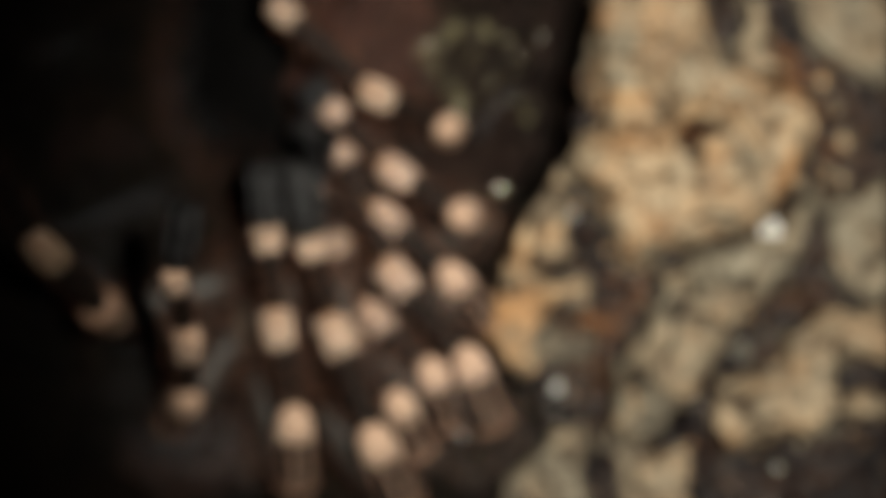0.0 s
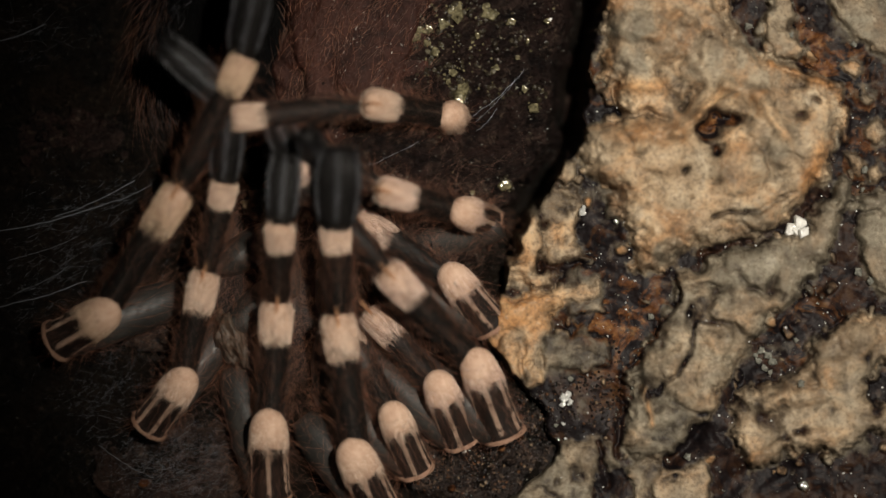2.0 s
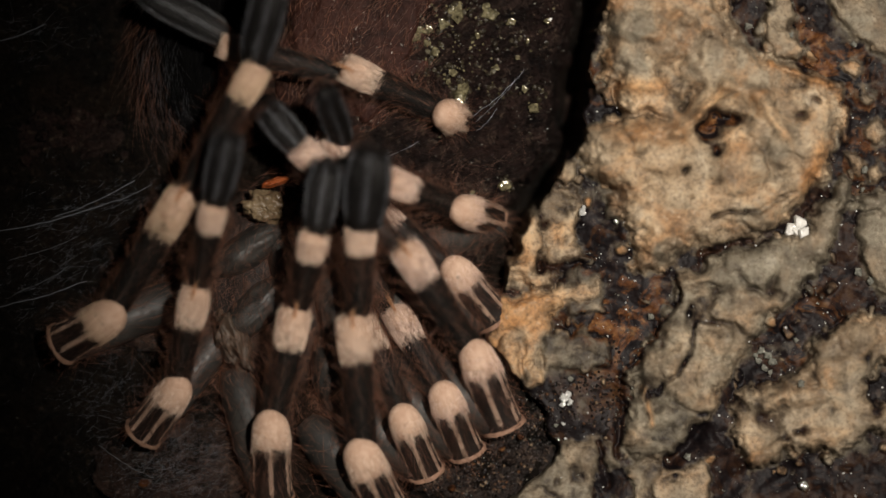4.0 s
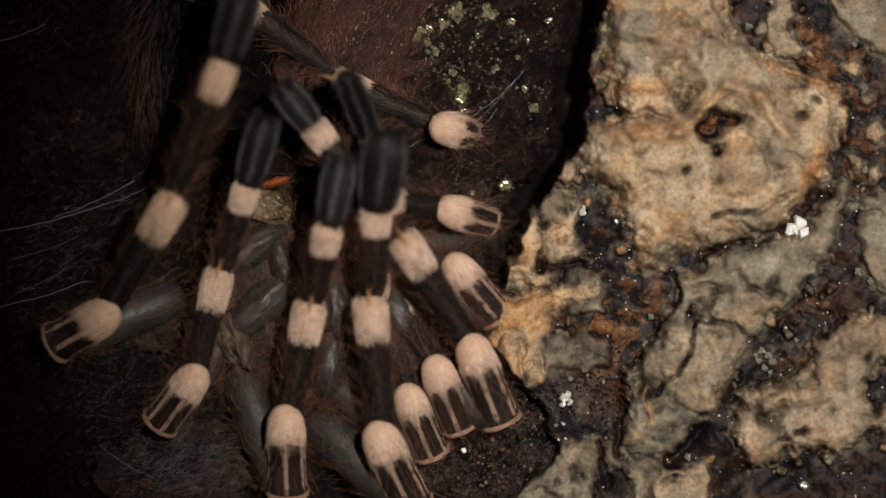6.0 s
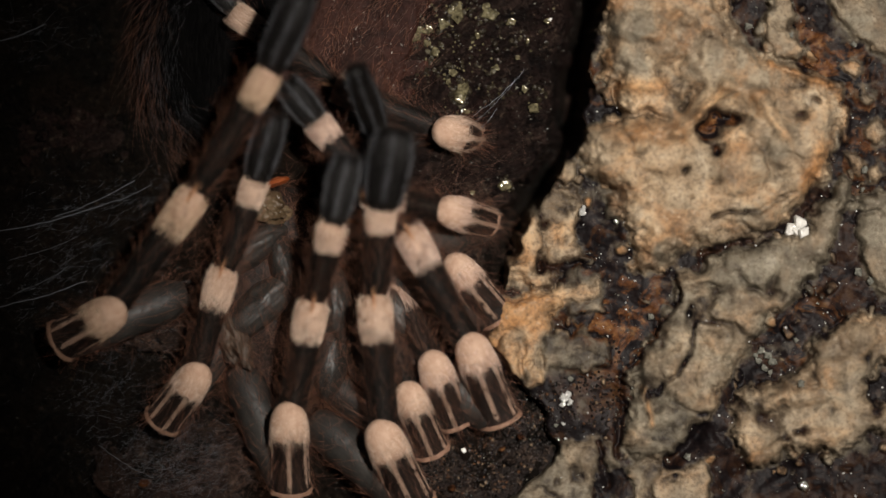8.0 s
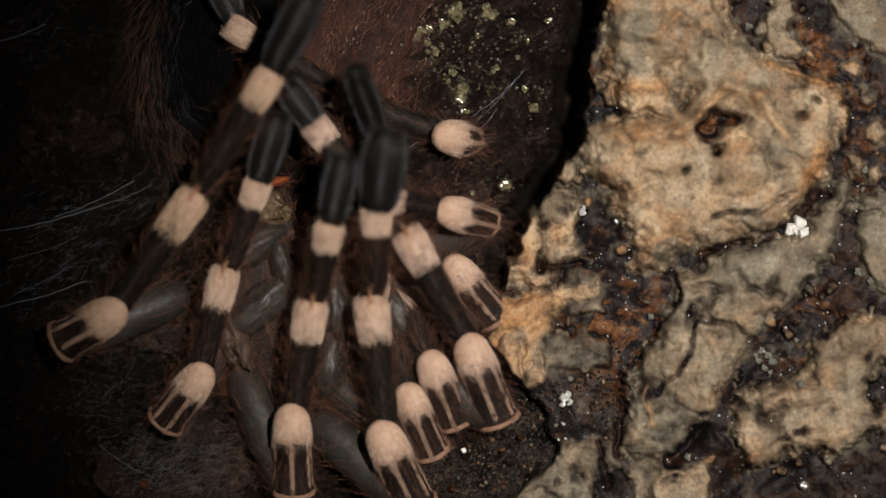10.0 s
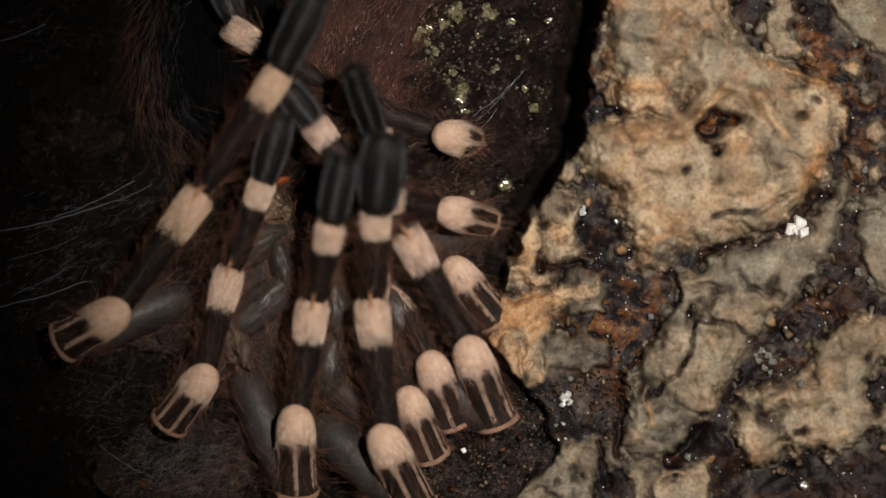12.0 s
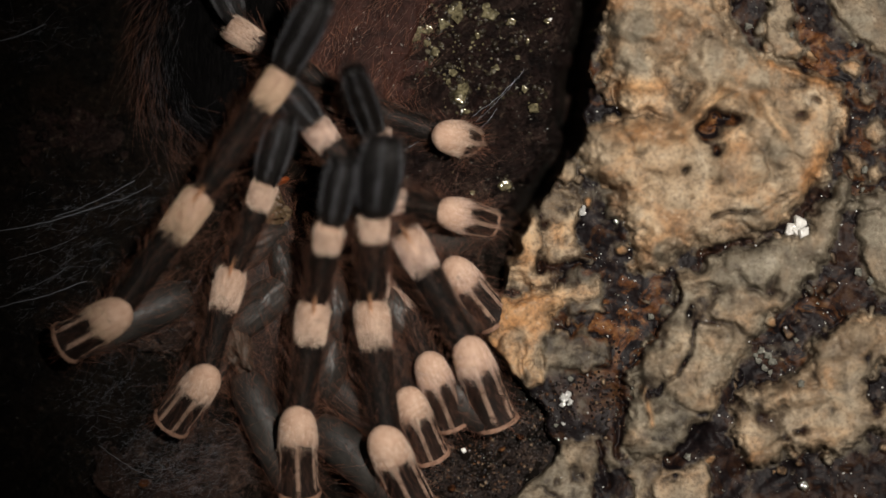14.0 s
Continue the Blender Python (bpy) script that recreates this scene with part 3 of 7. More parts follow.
for x, y, r in ((1155, 562, 8), (1350, 622, 10), (1362, 630, 9), (1372, 642, 11), (1346, 640, 8), (1356, 652, 9), (1366, 660, 7), (1340, 630, 6), (1412, 603, 7), (1418, 680, 9),
                (1522, 482, 9), (1545, 497, 10), (1533, 300, 8), (1515, 78, 8), (1327, 45, 8), (1403, 60, 6), (1220, 812, 8), (1425, 862, 10), (1092, 392, 6), (1010, 672, 7), (1530, 335, 7), (985, 755, 5), (990, 780, 4)):
    crystal("quartz_grain", x, y, r, GLASSY, 0.3, rng.uniform(0.4, 0.95), rock, "glassy grey quartz grain")
for x, y, r in ((808, 18, 22), (735, 58, 15), (745, 50, 11), (868, 22, 18), (905, 35, 11), (785, 38, 16), (760, 48, 12), (757, 75, 10), (845, 60, 8), (820, 155, 14), (815, 170, 15), (800, 125, 10), (793, 142, 7),
                (825, 195, 8), (945, 188, 13), (930, 155, 9), (917, 100, 6), (970, 35, 8), (860, 8, 10), (770, 90, 10), (742, 120, 8), (880, 118, 8), (935, 70, 6), (895, 328, 14), (836, 342, 8), (905, 335, 8)):
    crystal("mica_flake", x, y, r, MICA, 0.35, rng.uniform(0.3, 0.95), label="yellow mica flake set in dark bark")
for x, y, r in ((722, 30, 8), (975, 32, 5), (636, 103, 4), (668, 124, 3), (690, 35, 3), (821, 801, 6), (820, 195, 5), (660, 20, 4)):
    crystal("quartz_flake", x, y, r, QUARTZ, 0.4, 0.95, label="tiny bright quartz flake on dark bark")


def grit():
    """Loose fine grains, all over the bark and the dark seams."""
    verts, faces = [], []
    for _ in range(5200):
        x, y = rng.uniform(-40, 1600), rng.uniform(-40, 920)
        r = rng.uniform(0.8, 2.6) * u * (1.5 if rng.random() < 0.1 else 1)
        z = stone_top_fast(x, y)
        if z is None:
            continue
        c = at(x, y, z)
        base = len(verts)
        for _k in range(4):
            v = rng.normal(size=3)
            v = v / np.linalg.norm(v) * r
            verts.append((c[0] + v[0], c[1] + v[1], c[2] + v[2] + r * 0.4))
        faces += [(base, base + 1, base + 2), (base, base + 3, base + 1), (base + 1, base + 3, base + 2), (base, base + 2, base + 3)]
    return mesh_of("grit", verts, faces, GLASSY, False)


gx0, gy0 = np.meshgrid(np.arange(-48, 1612, 4.0), np.arange(-48, 932, 4.0))
top0, pale0, _, _ = stone_fields(gx0, gy0)
under0 = np.maximum(ground_height(gx0, gy0), bark_height(gx0, gy0))
top0 = np.where(gx0 > 806, np.maximum(top0, under0), under0)
pale0 = np.where(top0 > under0 + 0.01, pale0, 0)


def stone_top_fast(x, y):
    i, j = int((y + 48) / 4), int((x + 48) / 4)
    return None if pale0[i, j] > 0.4 or (x < 560 and rng.random() < 0.8) else float(top0[i, j])


tagged(new("grit", grit()), "tiny glassy grains scattered over dark bark", "grit", kind="stuff")

def specks(name, n, middle, spread, size, material, keep):
    """Very small mineral plates, scattered round a middle."""
    verts, faces = [], []
    while len(faces) < n:
        x, y = rng.normal(middle[0], spread[0]), rng.normal(middle[1], spread[1])
        i, j = int((y + 48) / 4), int((x + 48) / 4)
        if not (0 <= i < top0.shape[0] and 0 <= j < top0.shape[1] and keep(x, y, pale0[i, j])):
            continue
        c, r = at(x, y, top0[i, j] + 0.12), rng.uniform(*size) * u
        lean = (GLINT + Vector(rng.normal(size=3)) * 0.45).normalized().to_track_quat("Z", "Y").to_matrix()
        sides = int(rng.integers(4, 7))
        base = len(verts)
        for q in range(sides):
            v = lean @ Vector((math.cos(2 * math.pi * q / sides), math.sin(2 * math.pi * q / sides), 0)) * r * rng.uniform(0.6, 1.1)
            verts.append(tuple(c + v))
        faces.append(tuple(range(base, base + sides)))
    return mesh_of(name, verts, faces, material, False)


tagged(new("mica_dust", specks("mica_dust", 170, (815, 75), (75, 85), (1.0, 4.2), MICA, lambda x, y, p: 690 < x < rim(y) - 40 and y < 420)), "fine yellow mica dust on bark", "mineral dust", kind="stuff")
def crumble(name, n, cluster, sizes, material):
    """Small crumbs, grown together in patches round the places given."""
    verts, faces = [], []
    for _ in range(n):
        x, y, sx, sy = cluster[int(rng.integers(0, len(cluster)))]
        x, y = rng.normal(x, sx * 0.7), rng.normal(y, sy * 0.7)
        i, j = int((y + 48) / 4), int((x + 48) / 4)
        if not (0 <= i < top0.shape[0] and 0 <= j < top0.shape[1]) or (y < 520 and x > rim(y) - 50) or pale0[i, j] > 0.12:
            continue
        c, r = at(x, y, max(top0[i, j], chip_top(x, y))), rng.uniform(*sizes) * u
        base, ring = len(verts), 6
        for k, h in ((1.0, -0.3), (0.75, 0.45), (0.3, 0.7)):
            verts += [tuple(c + Vector((math.cos(2 * math.pi * q / ring), math.sin(2 * math.pi * q / ring), 0)) * r * k * rng.uniform(0.7, 1.2) + Vector((0, 0, r * h * rng.uniform(0.6, 1.2)))) for q in range(ring)]
        faces += [(base + m * ring + q, base + m * ring + (q + 1) % ring, base + (m + 1) * ring + (q + 1) % ring, base + (m + 1) * ring + q) for m in range(2) for q in range(ring)]
        faces.append(tuple(range(base + 2 * ring, base + 3 * ring)))
    return mesh_of(name, verts, faces, material, False)


tagged(new("mineral_crust", crumble("mineral_crust", 380, ((790, 45, 46, 34), (850, 20, 40, 16), (752, 66, 24, 22), (812, 155, 16, 28), (955, 165, 26, 26), (905, 60, 34, 30), (770, 110, 30, 22), (870, 140, 40, 40), (895, 328, 9, 8)), (1.5, 6.5), CRUST)),
       "dull olive mineral crumbs crusted on dark bark", "mineral crust", kind="stuff")
tagged(new("black_grit", crumble("black_grit", 1700, ((800, 830, 70, 40), (880, 790, 60, 40), (850, 860, 80, 30), (940, 740, 40, 45), (1010, 690, 70, 60), (1060, 720, 50, 50)), (1.0, 4.0), CINDER)),
       "gritty black crumbs with rusty grains beside the stone", "grit", kind="stuff")
tagged(new("quartz_dust", specks("quartz_dust", 170, (1250, 500), (230, 260), (0.5, 2.8), SILVER, lambda x, y, p: x > rim(y) and p < 0.45)), "glinting quartz dust in the dark seams", "mineral dust", kind="stuff")

# ---- hair ----


def hairs(name, root, way, length, wide, bend, material):
    """Tapered three-sided hairs: roots and directions as arrays; each curves by bend at its tip."""
    n = len(root)
    way = way / np.linalg.norm(way, axis=1)[:, None]
    side = np.cross(way, rng.normal(size=(n, 3)))
    side /= np.linalg.norm(side, axis=1)[:, None] + 1e-9
    up = np.cross(way, side)
    length = np.broadcast_to(length, (n,))[:, None]
    verts = np.zeros((n, 10, 3))
    for r, (k, thin) in enumerate(((0.0, 1.0), (0.35, 0.85), (0.7, 0.55))):
        c = root + way * length * k + bend * length * k * k
        for s in range(3):
            a = 2 * math.pi * s / 3
            verts[:, r * 3 + s] = c + (side * math.cos(a) + up * math.sin(a)) * wide * thin
    verts[:, 9] = root + way * length + bend * length
    quad = [(r * 3 + s, r * 3 + (s + 1) % 3, r * 3 + 3 + (s + 1) % 3, r * 3 + 3 + s) for r in range(2) for s in range(3)]
    tri = [(6, 7, 9), (7, 8, 9), (8, 6, 9)]
    base = np.arange(n)[:, None, None] * 10
    faces = (base + np.array(quad)[None]).reshape(-1, 4).tolist() + (base + np.array(tri)[None]).reshape(-1, 3).tolist()
    return mesh_of(name, verts.reshape(-1, 3).tolist(), faces, material)


# ---- the tarantula ----
spider = tagged(new("tarantula"), "black tarantula with cream-banded legs, moulting on its back", "spider")
MM = 0.001


def tube(name, stations, material, sides=18, flat=0.88, lumpy=0.02):
    """A closed limb along +Y: stations of (y, radius) in millimetres."""
    ys, rs = np.array([s[0] for s in stations], float), np.array([s[1] for s in stations], float)
    yy = np.linspace(ys[0], ys[-1], 22)
    rr = np.interp(yy, ys, rs)
    rr = np.convolve(np.pad(rr, 1, "edge"), (0.25, 0.5, 0.25), "valid")
    verts, faces = [], []
    for y, r in zip(yy, rr):
        for s in range(sides):
            a = 2 * math.pi * s / sides
            k = r * (1 + lumpy * rng.normal())
            verts.append((k * math.cos(a) * MM, y * MM, k * math.sin(a) * flat * MM))
    for j in range(len(yy) - 1):
        for s in range(sides):
            faces.append((j * sides + s, (j + 1) * sides + s, (j + 1) * sides + (s + 1) % sides, j * sides + (s + 1) % sides))
    faces += [tuple(range(sides)), tuple(range((len(yy) - 1) * sides, len(yy) * sides))[::-1]]
    return mesh_of(name, verts, faces, material)


def limb_hair(name, n, stations, y0, y1, length, lift, wide, material, forward=1.0, spread=0.25, arc=(0, 2 * math.pi), flat=0.88, ragged=0.0, limit=None):
    """Hairs rooted on a tube between y0 and y1, lying along it; ragged thins them out towards both ends."""
    y = y0 + (y1 - y0) * (rng.uniform(0, 1, n) * (1 - ragged) + rng.beta(2, 2, n) * ragged)
    r = np.interp(y, [s[0] for s in stations], [s[1] for s in stations])
    a = rng.uniform(*arc, n)
    if limit is not None:
        stay = y < limit(a) + rng.normal(0, 0.4, n)
        y, r, a = y[stay], r[stay], a[stay]
        n = len(y)
    out = np.stack((np.cos(a), np.zeros(n), np.sin(a)), 1)
    root = np.stack((r * np.cos(a), y, r * np.sin(a) * flat), 1) * MM
    way = out * lift + np.array([0, forward, 0]) + rng.normal(size=(n, 3)) * spread
    bend = out * -0.12 + rng.normal(size=(n, 3)) * 0.12
    return hairs(name, root, way, length * MM * rng.uniform(0.5, 1.15, n), wide * MM, bend, material)


def stripe(name, r0, r1, y0, y1, angle, half, material, flat=0.88):
    """A raised pale line along the top of a limb."""
    verts, faces = [], []
    for j, y in enumerate(np.linspace(y0, y1, 12)):
        r = r0 + (r1 - r0) * (y - y0) / (y1 - y0)
        for k, (da, dr) in enumerate(((-1, -0.05), (-0.6, 0.09), (0.6, 0.09), (1, -0.05))):
            a = angle + da * half / r * (1 + 0.12 * math.sin(3 * y))
            verts.append(((r + dr) * math.cos(a) * MM, y * MM, (r + dr) * math.sin(a) * flat * MM))
        if j:
            b = (j - 1) * 4
            faces += [(b + i, b + 4 + i, b + 5 + i, b + 1 + i) for i in range(3)]
    return mesh_of(name, verts, faces, material)


def leg(r, pat, tib, meta, tars, cuffs=(3.1, 1.9), end=1.05, pad=0.86, lean=0.0, cream=None):
    """One walking leg or palp: r its half width, then the lengths of its joints, all in millimetres; cuffs: half the lengths of the bands; end: how wide the patella ends; pad: the tarsus; lean: how far the knee is rolled."""
    made, cream = {}, cream or CREAM_HAIR
    # patella: a cream dome over the knee, then dark with cream lines and a flared cream lip
    full, r = r, 0.93 * r
    st = ((-1.15 * r, 0.10 * r), (-1.05 * r, 0.38 * r), (-0.85 * r, 0.62 * r), (-0.5 * r, 0.82 * r), (-0.1 * r, 0.91 * r), (0.3 * r, 0.94 * r), (0.5 * pat, 0.93 * r), (0.9 * pat, min(0.97, end + 0.08) * r), (pat, end * r))
    made["patella"] = p = part("patella", tube("patella", st, BROWN), spider)
    dome = tuple((y - 0.04, k * 1.02 + 0.06) for y, k in st if y <= 0.31 * r) + ((0.6 * r, 0.99 * r), (0.8 * r, 0.90 * r))
    part("knee_cap", tube("knee_cap", dome, CREAM, lumpy=0.02), p, "cream furry knee cap")
    lines = (0.25, 1.42 + lean, 2.45 + lean, 3.0)

    def hem(a):
        """The dome's lower edge: it runs on into the lines and is notched between them."""
        return 0.30 * r + 0.95 * r * np.exp(-(np.min(np.abs(np.asarray(a)[:, None] - np.array(lines)[None]), axis=1) / 0.22) ** 2)

    part("cream_down", limb_hair("cream_down", 2700, dome, -1.15 * r, 1.1 * r, 2.3, 0.07, 0.030, cream, spread=0.055, limit=hem), p, "short cream hair")
    for angle, count in zip(lines, (170, 900, 650, 160)):
        part("line", limb_hair("line", count, st, 0.3 * r, pat * 0.92, 1.9, 0.04, 0.016, LINE_HAIR, 1.0, 0.06, (angle - 0.11, angle + 0.11)), p, "line of cream hair")
    lip = ((pat - 0.40, (end - 0.04) * r), (pat - 0.15, (end + 0.05) * r), (pat + 0.15, (end + 0.06) * r), (pat + 0.34, (end - 0.06) * r))
    part("lip", tube("lip", lip, LIP, lumpy=0.04), p, "pale flared joint rim")
    part("setae", limb_hair("setae", 260, st, 0.8 * r, pat, 1.6, 0.3, 0.018, BLACK_HAIR), p)
    part("long_setae", limb_hair("long_setae", 210, st, 0, pat, 4.6, 0.65, 0.018, RED_HAIR, 0.9, 0.28), p)
    r = full
    # tibia and metatarsus: black, each ending in a cream band
    for name, y0, length, r0, r1, band in (("tibia", -0.3 * r, tib, 0.65 * r, 0.72 * r, cuffs[0]), ("metatarsus", 0.0, meta, 0.58 * r, 0.63 * r, cuffs[1])):
        inner = 0.0 if name == "tibia" else cuffs[0]
        st = ((y0, 0.75 * r0 if inner == 0 else 0.3 * r0), (y0 + 0.12 * length + 0.55 * inner, r0 if inner == 0 else 0.72 * r0), (y0 + 0.16 * length + 0.95 * inner, r0), (0.55 * length, 0.98 * r0), (length - band, r1), (length + 0.3 * band, 1.0 * r1), (length + 0.6 * band, 0.6 * r1))
        made[name] = s = part(name, tube(name, st, BLACK), spider)
        cuff = ((length - 0.55 * band, 0.90 * r1), (length - 0.30 * band, 1.02 * r1), (length, 1.06 * r1), (length + 0.5 * band, 1.08 * r1), (length + 0.8 * band, 0.96 * r1), (length + 0.98 * band, 0.76 * r1), (length + 1.08 * band, 0.42 * r1))
        fur = ((length - 1.9 * band, 0.99 * r0), (length - 0.7 * band, 1.05 * r1)) + cuff[2:]
        part("band", tube("band", cuff, CREAM, lumpy=0.03), s, "cream leg band")
        part("cream_down", limb_hair("cream_down", 2300, fur, length - 1.3 * band, length + 0.6 * band, 1.8, 0.07, 0.028, cream, spread=0.06, ragged=0.85), s, "short cream hair")
        if name == "tibia":
            part("tuft", limb_hair("tuft", 60, cuff, length + 0.6 * band, length + band, 2.7, 0.05, 0.022, RUST_HAIR, 1.0, 0.035, (1.46 - 0.3 * lean, 1.66 - 0.3 * lean)), s, "rust-coloured hair tuft")
        part("collar_hair", limb_hair("collar_hair", 420, cuff, length + 0.4 * band, length + 0.9 * band, 1.1, 0.16, 0.022, cream, 1.0, 0.10), s, "flared cream hair rim")
        part("line", limb_hair("line", 90, st, 0.12 * length, length - 1.1 * band, 2.0, 0.05, 0.022, FAINT_HAIR, 1.0, 0.05, (1.36, 1.62)), s, "faint line of grey-brown hair")
        part("setae", limb_hair("setae", 1100, st, y0 + 0.8 * inner, length - band, 2.0, 0.22, 0.022, BLACK_HAIR), s)
        part("long_setae", limb_hair("long_setae", 320, st, y0, length, 5.4, 0.65, 0.018, RED_HAIR, 0.9, 0.3), s)
    # tarsus: dark velvety pad with paler keels; their pale grey and hair paint in its sheen
    st = ((0.1, 0.3 * pad * r), (0.6 * cuffs[1], 0.5 * pad * r), (1.25 * cuffs[1], 0.80 * pad * r), (0.4 * tars, 0.94 * pad * r), (0.7 * tars, 0.98 * pad * r), (0.85 * tars, 0.86 * pad * r), (0.95 * tars, 0.72 * pad * r), (tars, 0.45 * pad * r))
    made["tarsus"] = s = part("tarsus", tube("tarsus", st, PAD, flat=0.7), spider)
    for angle, half in ((0.5, 0.22), (1.57, 0.24), (2.64, 0.22)):
        part("pad_keel", stripe("pad_keel", 0.86 * pad * r, 0.99 * pad * r, 1.5 * cuffs[1], tars * 0.88, angle, half, KEEL_SHEEN, 0.7), s, "raised keel, paler grey for the velvety pad's sheen")
        part("keel_hair", limb_hair("keel_hair", 260, st, 1.3 * cuffs[1], tars * 0.95, 1.8, 0.3, 0.012, SHEEN_HAIR, 1.0, 0.10, (angle - 0.16, angle + 0.16), flat=0.7), s, "glossy hair, pale grey for the pad's sheen")
    part("setae", limb_hair("setae", 1700, st, cuffs[1], tars, 1.7, 0.35, 0.018, GREY_HAIR, flat=0.7), s)
    part("claw_tuft", limb_hair("claw_tuft", 240, st, 0.86 * tars, tars, 1.9, 0.45, 0.024, GREY_HAIR, flat=0.7), s)
    # femur: bare grey new skin with sparse long hair
    st = ((-0.2, 0.8 * r), (1.5, 0.98 * r), (8.0, 1.06 * r), (15.0, 1.0 * r), (19.0, 0.85 * r), (20.5, 0.5 * r))
    made["femur"] = s = part("femur", tube("femur", st, GREY), spider, "smooth dark grey thigh")
    part("setae", limb_hair("setae", 260, st, 0.0, 20.0, 5.5, 0.45, 0.018, RED_HAIR, 0.8, 0.3), s)
    return made


A = leg(2.91, 6.3, 15.9, 19.7, 16.5, cuffs=(2.9, 2.5), end=0.5)
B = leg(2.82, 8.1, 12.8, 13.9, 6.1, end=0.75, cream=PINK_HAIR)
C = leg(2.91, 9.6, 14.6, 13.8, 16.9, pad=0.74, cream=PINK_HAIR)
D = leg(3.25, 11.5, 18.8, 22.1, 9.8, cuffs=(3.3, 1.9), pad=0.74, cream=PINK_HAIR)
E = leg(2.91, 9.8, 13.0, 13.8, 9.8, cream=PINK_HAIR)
F = leg(2.82, 9.8, 14.4, 15.0, 10.5)
G = leg(3.42, 11.8, 19.2, 15.3, 13.8, cuffs=(3.4, 1.9), pad=1.04)
H = leg(3.25, 11.1, 16.6, 14.6, 11.9, pad=0.78, lean=0.1)
I = leg(2.99, 9.4, 14.8, 15.4, 12.7, lean=-0.5)
J = leg(3.33, 9.2, 19.7, 23.2, 16.5, cuffs=(3.9, 3.0), lean=-0.6, cream=DIM_CREAM_HAIR)


def blob(name, x, y, rx, ry, base, top, material, turn=0, seed=1, lumpy=0.05):
    """A rounded body part on the plan, between two heights."""
    bm = bmesh.new()
    bmesh.ops.create_icosphere(bm, subdivisions=5, radius=1)
    for v in bm.verts:
        c = v.co.copy()
        v.co = c * (1 + lumpy * noise.noise(c * 2.2 + Vector((seed, 0, 0))) + 0.4 * lumpy * noise.noise(c * 7 + Vector((0, seed, 0))))
    bm.transform(Matrix.Translation(at(x, y, (base + top) / 2)) @ pose(0, 0, 0, 0, 0, turn) @ Matrix.Diagonal((rx * u, ry * u, (top - base) * 0.0005, 1)))
    me = bpy.data.meshes.new(name)
    bm.to_mesh(me)
    bm.free()
    me.materials.append(material)
    me.polygons.foreach_set("use_smooth", np.ones(len(me.polygons), dtype=bool))
    return me


def coat(name, n, me, length, wide, lay, lift, material, spread=0.3, keep=None):
    """Hair rooted on a body part's mesh, combed towards lay."""
    co, no = np.zeros(len(me.vertices) * 3), np.zeros(len(me.vertices) * 3)
    me.vertices.foreach_get("co", co), me.vertices.foreach_get("normal", no)
    co, no = co.reshape(-1, 3), no.reshape(-1, 3)
    ok = np.nonzero((no[:, 2] > -0.1) & (np.ones(len(co), bool) if keep is None else keep(co)))[0]
    pick = rng.choice(ok, n)
    root = co[pick] + rng.normal(size=(n, 3)) * 0.0002
    way = np.array(lay) + no[pick] * lift + rng.normal(size=(n, 3)) * spread
    bend = rng.normal(size=(n, 3)) * 0.15 + np.array((0, 0, -0.2))
    return hairs(name, root, way, length * MM * rng.uniform(0.5, 1.2, n), wide * MM, bend, material)


